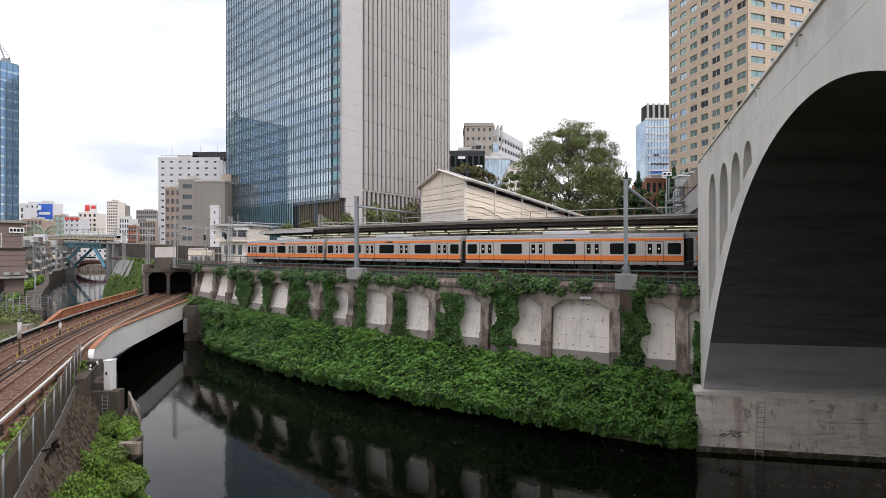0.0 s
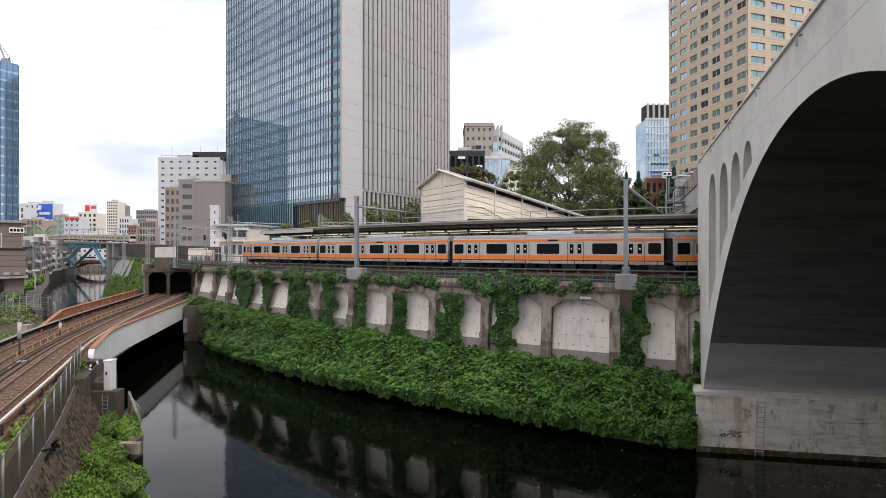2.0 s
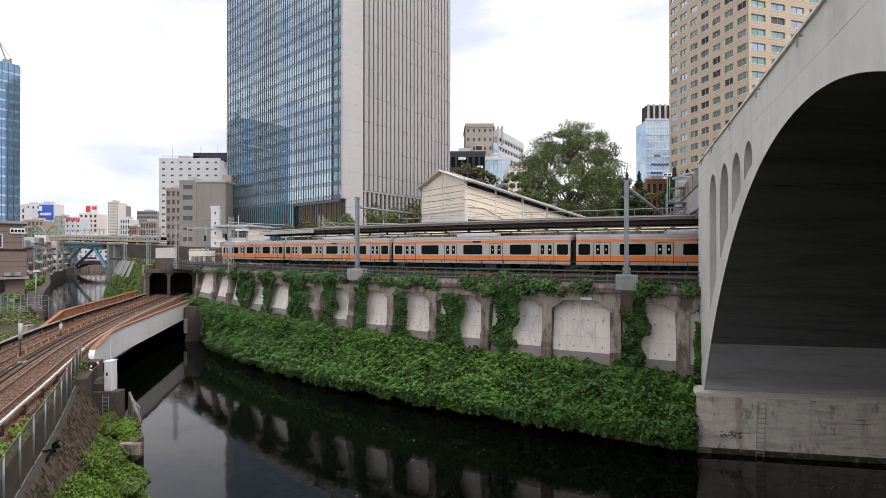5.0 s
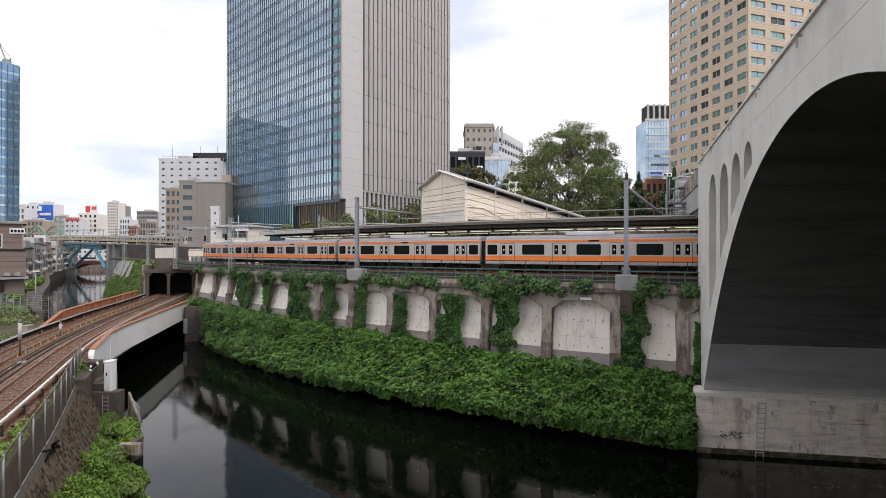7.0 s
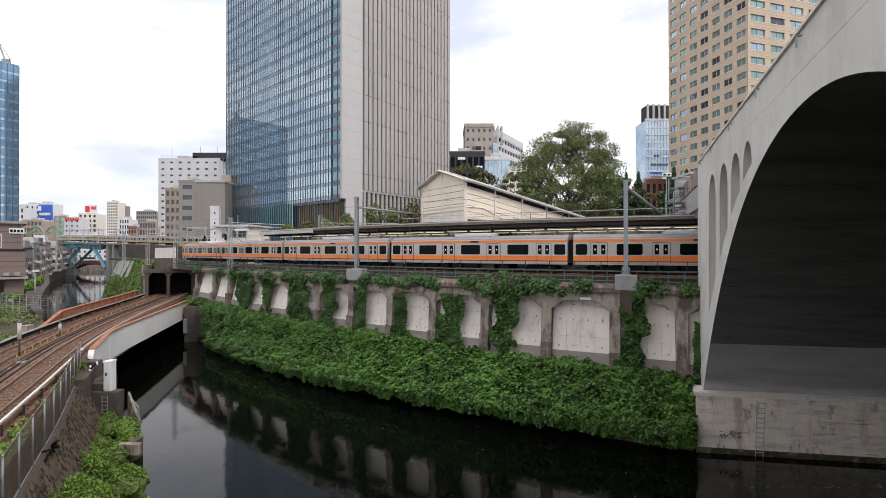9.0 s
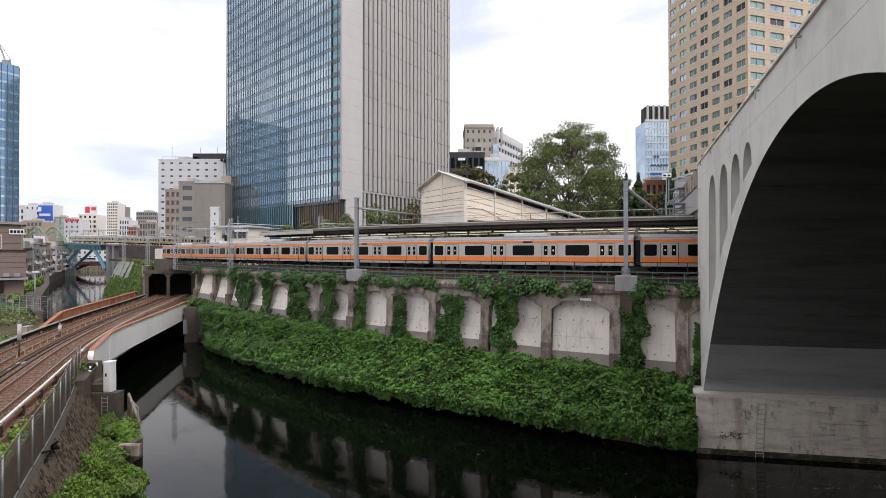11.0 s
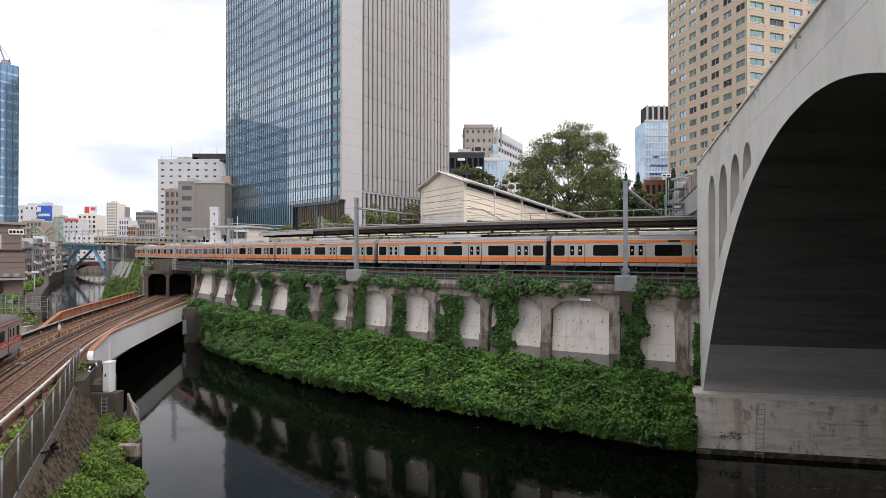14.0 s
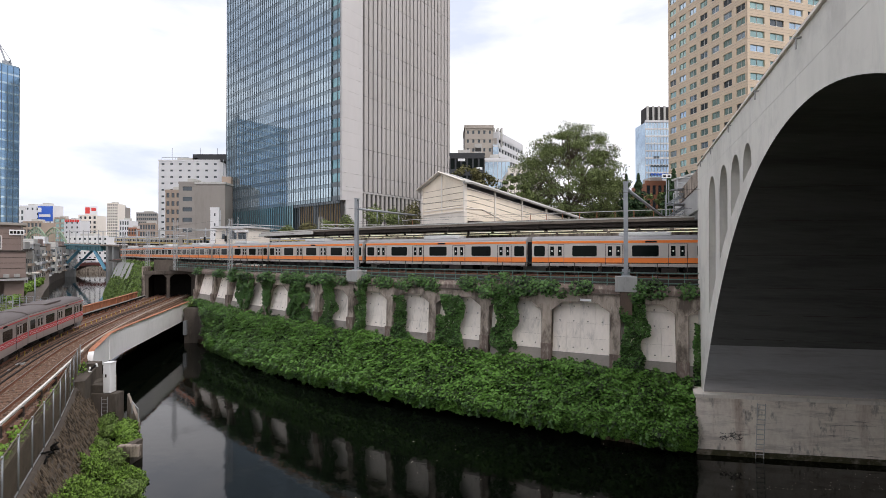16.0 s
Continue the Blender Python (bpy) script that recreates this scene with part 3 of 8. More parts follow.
def track(line, s0, s1, off, z, gauge, ballast, sleeper_gap, name, sleepers=True):
    th = thing("track", name, "track", kind="structure")
    part("ballast", sweep(line, s0, s1, [(off - 1.9, z - 0.75), (off + 1.9, z - 0.75), (off + 1.45, z - 0.22), (off - 1.45, z - 0.22)], 2), ballast, th)
    for g in (-gauge / 2, gauge / 2):
        r = part("rail", sweep(line, s0, s1, [(off + g - 0.06, z - 0.2), (off + g + 0.06, z - 0.2), (off + g + 0.035, z - 0.015), (off + g - 0.035, z - 0.015)], 1.5), M_RAIL, th)
        part("railhead", sweep(line, s0, s1, [(off + g - 0.036, z - 0.014), (off + g + 0.036, z - 0.014), (off + g + 0.03, z), (off + g - 0.03, z)], 1.5), M_RAILTOP, r)
    if sleepers:
        me = mesh_of("sleeper", boxes((-0.12, 0.12, -1.15, 1.15, -0.09, 0.07), bevel=0.015), M_SLEEPER)
        for s in np.arange(s0 + 0.3, s1, sleeper_gap):
            ob = part("sleeper", me, None, th)
            ob.matrix_world = line.m(s, off, z - 0.24)
    return th


def arch_z(a):
    """Height of the vault over the canal; a is the distance along the bridge from its middle."""
    return 19.3 - (0.0328 if a > -2.5 else 0.046) * (a + 2.5) ** 2


BR_U = Vector((0.383, 0.924))              # along the bridge, away from the eye
BR_V = Vector((0.988, -0.152))             # across it
BR_0 = Vector((18.9, 33.0))                # foot of the face at the far springing


def br(a, v, z):
    """A point of the bridge: a metres from the crown towards the far bank, v across, z up."""
    p = BR_0 + BR_U * (a - 19.0) + BR_V * v
    return Vector((p.x, p.y, z))


def arch_bridge():
    th = thing("arch_bridge", "grey concrete arch road bridge with small spandrel openings", "bridge", kind="structure")
    W, deck = 28.0, 21.5
    As = list(np.linspace(-23.8, 19.0, 85))
    # openings in the spandrel wall: centre, half width, foot is the vault
    holes = [(14.5, 1.3, 19.7), (10.7, 1.2, 19.72), (7.6, 1.05, 19.68), (5.1, 0.8, 19.7)]
    bm = bmesh.new()
    N = 900
    cols = np.linspace(-23.8, 21.0, N)
    prev = None
    for a in cols:
        low = arch_z(a) if a <= 19 else 3.6
        h = None
        for c, hw, top in holes:
            if abs(a - c) < hw:
                h = (low + 0.75 + 0.14 * max(a - 4, 0), top - hw * 1.3 + hw * 1.3 * math.sqrt(1 - ((a - c) / hw) ** 2))
        cur = (a, low, h)
        if prev:
            segs = []
            for q in ((prev, cur),):
                l0, l1 = prev[1], cur[1]
                if prev[2] and cur[2] and prev[2][1] > prev[2][0] and cur[2][1] > cur[2][0]:
                    segs = [(l0, l1, prev[2][0], cur[2][0]), (prev[2][1], cur[2][1], deck - 1.15, deck - 1.15)]
                else:
                    segs = [(l0, l1, deck - 1.15, deck - 1.15)]
            for z0, z1, z2, z3 in segs:
                P = [br(prev[0], 0, z0), br(cur[0], 0, z1), br(cur[0], 0, z3), br(prev[0], 0, z2)]
                Q = [br(prev[0], 0.7, z0), br(cur[0], 0.7, z1), br(cur[0], 0.7, z3), br(prev[0], 0.7, z2)]
                p = [bm.verts.new(v) for v in P]
                q = [bm.verts.new(v) for v in Q]
                bm.faces.new(p)
                bm.faces.new(q[::-1])
                if z0 > arch_z(prev[0]) + 0.01 or cur[0] > 19:
                    bm.faces.new((p[0], q[0], q[1], p[1]))
                bm.faces.new((p[3], p[2], q[2], q[3]))
        prev = cur
    # reveals of the openings at both sides
    bmesh.ops.remove_doubles(bm, verts=bm.verts, dist=0.002)
    part("spandrel_wall", bm, M_CONC, th)
    for c, hw, top in holes:
        bb = bmesh.new()
        ring = [(c - hw, arch_z(c - hw) + 0.5)]
        for k in range(21):
            u = math.pi * (1 - k / 20)
            ring.append((c + hw * math.cos(u), top - hw * 1.3 + hw * 1.3 * math.sin(u)))
        ring.append((c + hw, arch_z(c + hw) + 0.5))
        fr = [bb.verts.new(br(a, 0.01, z)) for a, z in ring]
        bk = [bb.verts.new(br(a, 2.6, z)) for a, z in ring]
        for k in range(len(ring) - 1):
            bb.faces.new((fr[k], fr[k + 1], bk[k + 1], bk[k]))
        part("opening_reveal", bb, M_CONC, th)
    bb = bmesh.new()
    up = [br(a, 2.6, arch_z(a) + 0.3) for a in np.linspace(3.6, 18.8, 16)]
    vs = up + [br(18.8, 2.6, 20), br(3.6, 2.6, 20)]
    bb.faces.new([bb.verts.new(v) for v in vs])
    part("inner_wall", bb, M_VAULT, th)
    # vault underside: strips above the pale apron have its shade in their colour
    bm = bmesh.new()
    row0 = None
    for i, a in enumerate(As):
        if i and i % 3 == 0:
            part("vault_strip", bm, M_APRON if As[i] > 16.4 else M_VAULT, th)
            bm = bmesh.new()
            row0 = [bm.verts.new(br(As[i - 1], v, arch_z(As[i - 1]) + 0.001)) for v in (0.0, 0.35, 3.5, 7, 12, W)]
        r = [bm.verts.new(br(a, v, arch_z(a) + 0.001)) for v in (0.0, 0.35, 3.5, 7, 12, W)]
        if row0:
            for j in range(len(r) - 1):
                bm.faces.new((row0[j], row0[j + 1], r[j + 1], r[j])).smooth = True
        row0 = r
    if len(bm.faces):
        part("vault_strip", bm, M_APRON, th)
    # rough joints between the pours of the vault
    jr = random.Random(21)
    for a in (4.6, 7.0, 9.4, 11.6, 13.4, 15.0):
        bm, v = bmesh.new(), 0.4
        while v < W - 1:
            l, h = jr.uniform(0.4, 1.6), jr.uniform(0.006, 0.022)
            q = [br(a + d, u, arch_z(a + d) - 0.005) for d, u in ((-h, v), (h, v), (h * jr.uniform(0.5, 1.4), v + l), (-h, v + l))]
            bm.faces.new([bm.verts.new(p) for p in q])
            v += l + (jr.uniform(0.1, 0.9) if jr.random() < 0.45 else 0.0)
        part("pour_joint", bm, M_SOOTY, th)
    # parapet band with its ledge, deck, and the far face
    def band(v0, v1, z0, z1, a0=-24, a1=36):
        b2 = bmesh.new()
        P = [br(a, v, z) for z in (z0, z1) for v in (v0, v1) for a in (a0, a1)]
        vs = [b2.verts.new(p) for p in P]
        for f in ((0, 1, 3, 2), (4, 6, 7, 5), (0, 4, 5, 1), (2, 3, 7, 6), (0, 2, 6, 4), (1, 5, 7, 3)):
            b2.faces.new([vs[i] for i in f])
        bmesh.ops.recalc_face_normals(b2, faces=b2.faces)
        return b2
    part("parapet", band(-0.007, 0.45, deck - 1.2, deck, -24, 21.0), M_CONC, th)
    part("coping", band(-0.1, 0.5, deck, deck + 0.1, -24, 21.0), M_CREAM_TRIM, th)
    part("deck", band(0.5, W, deck - 2.0, deck - 1.0), M_CONC, th)
    part("far_face", band(W - 0.7, W, 4.6, deck, 19.02, 21.0), M_CONC, th)
    part("far_face", band(W - 0.7, W, 17.5, deck, -24, 19.0), M_CONC, th)
    part("abutment", band(0.02, W, 3.0, deck - 1.2, 19.03, 21.3), M_CONC, th)
    # plinth in the water with a lighter ledge and climbing irons
    part("plinth", band(-0.55, W, -1.6, 4.62, 17.85, 21.4), M_PLINTH, th)
    part("ledge", band(-0.66, W, 4.63, 4.86, 17.74, 21.4), M_PANEL, th)
    part("algae_band", band(-0.57, W, -1.6, 1.0, 17.835, 21.4), M_ALGAE, th)
    rg = random.Random(2)
    for i in range(46):
        v, z = rg.uniform(1.1, 2.3), rg.uniform(1.75, 2.15)
        part("paint_mark", rods((br(17.845, v, z), br(17.845, v + rg.uniform(-0.25, 0.25), z + rg.uniform(-0.15, 0.15)), 0.018), n=4), M_GROOVE, th)
    part("near_plinth", band(-0.55, W, -1.6, 4.95, -27, -22.6), M_PLINTH, th)
    for i in range(13):
        z = 4.3 - i * 0.34
        v = 3.35 - i * 0.012
        p, q = br(17.72, v, z), br(17.72, v + 0.5, z)
        part("climbing_iron", rods((p, q, 0.03), (p, br(17.87, v, z), 0.022), (q, br(17.87, v + 0.5, z), 0.022)), M_FASCIA, th)
    for dv in (0.0, 0.5):
        part("ladder_stile", rods((br(17.74, 3.37 + dv, 4.4), br(17.74, 3.2 + dv, 0.1), 0.022)), M_FASCIA, th)
    # drain spouts under the parapet
    for a in (3.0, -1.9, 8.4, 14.0, 18.4):
        bb = boxes((-0.04, 0.04, -0.2, 0.05, -0.02, 0.02))
        rod(bb, (0, -0.14, -0.03), (0, -0.14, -0.34), 0.03, 6)
        bmesh.ops.transform(bb, matrix=frame_m(br(a, 0, 0).xy, BR_U, deck - 0.15) @ Matrix.Rotation(math.pi, 4, "Z"), verts=bb.verts)
        part("drain_spout", bb, M_PED, th)
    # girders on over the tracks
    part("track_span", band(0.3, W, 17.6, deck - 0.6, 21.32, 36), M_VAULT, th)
    part("span_fascia", band(0.0, 0.28, deck - 1.5, deck - 0.2, 21.02, 36), M_OLD, th)
    part("span_girder", band(0.1, 0.28, 18.2, deck - 1.51, 21.02, 36), M_ROOFMETAL, th)


def metro_bridge():
    th = thing("railway_bridge", "pale grey steel girder railway bridge over the canal", "bridge", kind="structure")
    
    # Deck in the painted-shade black, so the space below it stays dark.
    part("deck", sweep(METRO, 42, 107, [(-4.1, 4.6), (4.1, 4.6), (4.1, 5.3), (-4.1, 5.3)], 2), M_DEEP_SHADE, th)
    part("walkway", sweep(GIRDER, 6.5, 37, [(0.1, 4.6), (4.6, 4.6), (4.6, 5.5), (0.1, 5.5)], 1.5), M_BALLAST, th)
    for line, o, c0, c1, top, mt, edge, lab in ((GIRDER, 0.0, 0.4, 37.0, 6.68, M_WHITE_STEEL, M_RUST, "pale grey painted plate girder"), (METRO, 4.15, 63.5, 101, 7.3, M_RUST, M_RUST, "rust-red weathered plate girder")):
        sgn = 1 if o else -1
        g = part("girder", sweep(line, c0 + 6.0, c1, [(o - 0.04, 3.95), (o + 0.04, 3.95), (o + 0.04, top), (o - 0.04, top)], 1.5), mt, th, lab)
        part("flange", sweep(line, c0 + 6.0, c1, [(o - 0.2, top), (o + 0.2, top), (o + 0.2, top + 0.07), (o - 0.2, top + 0.07)], 1.5), edge if sgn < 0 else M_RUST, g)
        # the girder's rounded end
        bm, web, rows, nose = bmesh.new(), bmesh.new(), [], bmesh.new()
        for i in range(9):
            u = math.pi / 2 * i / 8
            s, z = c0 + 0.9 - 0.9 * math.sin(u), top - (0.55 if sgn < 0 else 1.0) - 1.1 * (1 - math.cos(u))
            rows.append((s, z))
        rows.insert(0, (c0 + 6.0, top + 0.01))
        for k, ((sa, za), (sb, zb)) in enumerate(zip(rows, rows[1:])):
            v, to = [], bm if k < 4 else nose
            for s, z in ((sa, za), (sb, zb)):
                for oo in (o - 0.22, o + 0.22):
                    p = line.at(s, oo)
                    v.append(to.verts.new((p.x, p.y, z + 0.06)))
            to.faces.new((v[0], v[1], v[3], v[2])).smooth = True
            w = []
            for s, z in ((sa, za), (sb, zb)):
                p = line.at(s, o)
                w += [web.verts.new((p.x, p.y, 4.05)), web.verts.new((p.x, p.y, z))]
            web.faces.new((w[0], w[2], w[3], w[1]))
        tip = line.at(c0, o - 0.22), line.at(c0, o + 0.22)
        web.faces.new([web.verts.new((p.x, p.y, z)) for p, z in ((tip[0], 4.05), (tip[1], 4.05), (tip[1], top - (1.62 if sgn < 0 else 2.07)), (tip[0], top - (1.62 if sgn < 0 else 2.07)))])
        part("girder_web_end", web, mt, g)
        part("girder_end", bm, edge if sgn < 0 else mt, g)
        part("girder_nose", nose, mt, g)
        for s in np.arange(c0 + 6.2, c1, 3.2):
            part("stiffener", boxes((-0.03, 0.03, *sorted((-0.05 * sgn, -0.22 * sgn)), 4.1, top - 0.01), m=line.m(s, o)), mt, g)
    # Added wall under the deck, blocking the sky's reflection in the water.
    part("pier_wall", sweep(METRO, 46, 84, [(3.3, -1.6), (4.0, -1.6), (4.0, 4.55), (3.3, 4.55)], 2), M_DEEP_SHADE, th)
    # abutments; the far one is near-black to paint the shade under the deck
    for s, hw in ((43.5, 5.0), (107.5, 5.5)):
        part("abutment", boxes((-3.5, 3.0, -hw, hw, -1.6, 5.2), m=METRO.m(s)), M_SOOTY if s < 50 else M_DEEP_SHADE, th)
    part("abutment", boxes((0, 7, -9.4, -4.6, -1.6, 6.1), m=frame_m((-45.2, 70.3), (-0.16, 0.987)), bevel=0.06), M_SOOTY, th)
    part("bearing", boxes((-0.5, 0.0, -5.2, -4.7, 2.0, 4.2), m=frame_m((-45.17, 70.1), (-0.16, 0.987)), bevel=0.05), M_STEEL, th)


def portal():
    th = thing("tunnel_portal", "sooty concrete double tunnel portal", "tunnel", kind="structure")
    m = METRO.m(106.0)
    for y0, y1 in ((-5.0, -4.2), (-0.27, 0.27), (3.5, 4.1)):
        part("jamb", boxes((-0.2, 0.35, y0, y1, 4.8, 10.6), m=m), M_SOOTY, th)
    part("lintel", boxes((-0.4, 1.0, -5.4, 4.4, 10.4, 11.15), m=m, bevel=0.05), M_SOOTY, th)
    for y, sg in ((-4.2, 1), (-0.27, -1), (0.27, 1), (3.5, -1)):
        bm = bmesh.new()
        v = [bm.verts.new(m @ Vector(p)) for x in (-0.2, 0.35) for p in ((x, y, 10.41), (x, y + sg * 0.7, 10.41), (x, y, 9.7))]
        bm.faces.new(v[:3])
        bm.faces.new(v[3:][::-1])
        for i in range(3):
            bm.faces.new((v[i], v[(i + 1) % 3], v[3 + (i + 1) % 3], v[3 + i]))
        bmesh.ops.recalc_face_normals(bm, faces=bm.faces)
        part("haunch", bm, M_SOOTY, th)
    # Black lining and an added end wall paint the tunnel's darkness.
    part("tunnel", boxes((0.36, 16, -5.0, -4.2, 4.8, 11), (0.36, 16, 3.5, 4.1, 4.8, 11), (0.36, 16, -5.0, 4.1, 10.5, 11), (4.2, 4.6, -4.9, 3.6, 4.8, 11), m=m), M_DEEP_SHADE, th)
    part("parapet", boxes((0.2, 0.7, -5.4, 2.6, 11.16, 13.4), m=m), M_SOOTY, th)
    part("side_wall", boxes((0.9, 12, -5.9, -5.02, 4.8, 12.0), (0.9, 12, 4.12, 4.9, 4.8, 12.0), m=m), M_OLD, th)
    # the low ground between the bridge seat, the big wall and the portal
    a, b = MAIN.at(71.4, 2.6), m @ Vector((0.2, -5.3, 0))
    w = Vector((b.x - a.x, b.y - a.y))
    part("return_wall", boxes((0, w.length, -0.5, 0, 4.0, 12.0), m=frame_m(a, w.normalized())), M_OLD, th)
    bm = bmesh.new()
    pts = [METRO.at(83, -3.9), Vector((-39.4, 73.0)), a, Vector((b.x, b.y)), METRO.at(107, -3.9)]
    up, dn = [bm.verts.new((p.x, p.y, 5.45)) for p in pts], [bm.verts.new((p.x, p.y, 4.0)) for p in pts]
    bm.faces.new(up)
    for k in range(5):
        bm.faces.new((up[k], dn[k], dn[(k + 1) % 5], up[(k + 1) % 5]))
    bmesh.ops.recalc_face_normals(bm, faces=bm.faces)
    part("verge", bm, M_BALLAST, th)


ground()
retaining_wall()
arch_bridge()
metro_bridge()
portal()
track(MAIN, -70, 176, -1.4, RAIL_Z, 1.067, M_GBALLAST, 0.75, "narrow-gauge electric railway track on grey ballast", sleepers=False)
track(MAIN, -30, 64, -5.3, RAIL_Z, 1.067, M_GBALLAST, 0.75, "narrow-gauge railway track beside the platform", sleepers=False)
track(METRO, 8, 116, -2.0, METRO_Z, 1.435, M_BALLAST, 0.72, "rusty railway track on brown ballast and sleepers")
track(METRO, 8, 116, 2.0, METRO_Z, 1.435, M_BALLAST, 0.72, "rusty outer railway track on brown ballast")
railings()


# ---- trains ----
def slanted(bm, prof, x0, x1):
    """A body of constant cross-section (y, z) between x0 and x1."""
    a = [bm.verts.new((x0, y, z)) for y, z in prof]
    b = [bm.verts.new((x1, y, z)) for y, z in prof]
    n = len(prof)
    bm.faces.new(a[::-1])
    bm.faces.new(b)
    for i in range(n):
        bm.faces.new((a[i], a[(i + 1) % n], b[(i + 1) % n], b[i]))
    return bm


def train_car(name, label, group, length, h, body, band, roof, doors, head=False, pantograph=False, stripe_top=True, red=False, zband=(1.1, 1.62)):
    """A commuter car standing on its rails, x along it; it leads with +x."""
    th = thing(name, label, "train", group)
    hl, w = length / 2 - 0.3, 1.47
    part("body", slanted(bmesh.new(), [(-w, 0.84), (w, 0.84), (w + 0.02, 1.05), (w, h - 0.75), (w - 0.03, h - 0.42), (-w + 0.03, h - 0.42), (-w, h - 0.75), (-w - 0.02, 1.05)], -hl, hl), body, th)
    prof = [(-w + 0.06, h - 0.43)] + [(-(w - 0.06) * math.cos(u), h - 0.43 + 0.42 * math.sin(u)) for u in np.linspace(0.25, math.pi - 0.25, 9)] + [(w - 0.06, h - 0.43)]
    part("roof", slanted(bmesh.new(), prof, -hl, hl), roof, th)
    for y in (-1, 1):
        o0, o1 = sorted((y * (w + 0.005), y * (w + 0.026)))
        part("colour_band", boxes((-hl, hl, o0, o1, *zband)), band, th)
        if red:
            zm = (zband[0] + zband[1]) / 2
            for k in (-1, 1):
                wv, last = bmesh.new(), None
                for i in range(int(2 * hl / 0.12) + 1):
                    x = -hl + 0.12 * i
                    zc = zm + k * 0.11 * math.sin(x * 4.2)
                    pair = [wv.verts.new((x, y * (w + 0.06), zc + q)) for q in (-0.018, 0.018)]
                    if last:
                        wv.faces.new((last[0], pair[0], pair[1], last[1]))
                    last = pair
                part("white_wave", wv, M_SIGN, th)
            part("upper_band", boxes((-hl, hl, o0, o1, h - 0.62, h - 0.54)), band, th)
        if stripe_top:
            part("upper_band", boxes((-hl, hl, o0, o1, h - 0.72, h - 0.5)), band, th)
        n = doors
        pitch = length / n
        cx = [(-length / 2 + pitch * (i + 0.5)) for i in range(n)]
        for c in cx:
            d0, d1 = sorted((y * (w + 0.012), y * (w + 0.05)))
            seam = part("door_frame", boxes((c - 0.72, c - 0.69, d0, d1, 0.95, h - 0.8), (c + 0.69, c + 0.72, d0, d1, 0.95, h - 0.8), (c - 0.72, c + 0.72, d0, d1, h - 0.83, h - 0.8)), M_DARKSTEEL, th)
            for q in (-0.345, 0.345):
                dr = part("door", boxes((c + q - 0.335, c + q + 0.335, d0, d1 - 0.008 * (y > 0), 0.96, h - 0.83)), body, th)
                part("door_band", boxes((c + q - 0.33, c + q + 0.33, *sorted((y * (w + 0.045), y * (w + 0.056))), *zband)), band, dr)
                if y > 0 and not red and band is M_ORANGE:
                    part("sticker", boxes((c + q - 0.06, c + q + 0.06, w + 0.061, w + 0.064, zband[1] + 0.52, zband[1] + 0.66)), M_SIGN, dr)
                part("door_glass", boxes((c + q - 0.17, c + q + 0.17, *sorted((y * (w + 0.045), y * (w + 0.06))), zband[1] + 0.16, h - 0.99), bevel=0.004), M_CARGLASS, dr)
        edges = [(-hl + 0.15, cx[0] - 0.95)] + [(a + 0.95, b - 0.95) for a, b in zip(cx, cx[1:])] + [(cx[-1] + 0.95, hl - 0.15)]
        for i, (a, b) in enumerate(edges):
            if b - a < 0.4:
                continue
            c, hw = (a + b) / 2, min((b - a) / 2, 1.05)
            if i in (0, len(edges) - 1):
                hw = min(hw, 0.5)
            if head and i == len(edges) - 1:
                hw *= 0.6
            z0, z1 = zband[1] + (0.07 if red else 0.12), h - 0.93
            bm = bmesh.new()
            o = y * (w + 0.03)
            r = 0.13
            loop = []
            for (qx, qz, u0) in ((c + hw - r, z1 - r, 0), (c - hw + r, z1 - r, 1), (c - hw + r, z0 + r, 2), (c + hw - r, z0 + r, 3)):
                for k in range(4):
                    u = math.pi / 2 * (u0 + k / 3)
                    loop.append((qx + r * math.cos(u), qz + r * math.sin(u)))
            f = [bm.verts.new((x, o, z)) for x, z in loop]
            g = [bm.verts.new((x, y * w, z)) for x, z in loop]
            bm.faces.new(f)
            for k in range(len(loop)):
                bm.faces.new((f[k], f[(k + 1) % len(loop)], g[(k + 1) % len(loop)], g[k]))
            bmesh.ops.recalc_face_normals(bm, faces=bm.faces)
            part("window", bm, M_CARGLASS, th)
        part("name_plate", boxes((cx[1] + 1.6, cx[1] + 2.5, *sorted((y * (w + 0.027), y * (w + 0.04))), h - 0.69, h - 0.55)), M_BLACK, th)
    for x in (-hl, hl):
        if head and x > 0:
            continue
        s = 1 if x > 0 else -1
        part("gangway", boxes((*sorted((x, x + s * 0.28)), -1.05, 1.05, 1.0, h - 0.55)), M_RUBBER, th)
    # roof gear
    part("air_conditioner", boxes((-2.1, 2.1, -0.95, 0.95, h - 0.1, h + (0.06 if red else 0.26)), bevel=0.06), M_AC if not red else roof, th)
    if not red:
        for x in (-1.4, -0.5, 0.5, 1.4):
            part("vent", boxes((x - 0.3, x + 0.3, -0.7, 0.7, h + 0.255, h + 0.29)), M_ROOF, th)
    if pantograph:
        p = part("pantograph", rods(((5.6, -0.6, h), (7.2, -0.6, h), 0.03), ((5.6, 0.6, h), (7.2, 0.6, h), 0.03), ((5.7, 0, h + 0.1), (7.3, 0, h + 0.6), 0.035), ((7.3, 0, h + 0.6), (6.0, 0, h + 1.15), 0.025), ((6.0, -0.85, h + 1.15), (6.0, 0.85, h + 1.15), 0.03), ((5.7, -0.6, h), (5.7, 0.6, h + 0.1), 0.03)), M_DARKSTEEL, th)
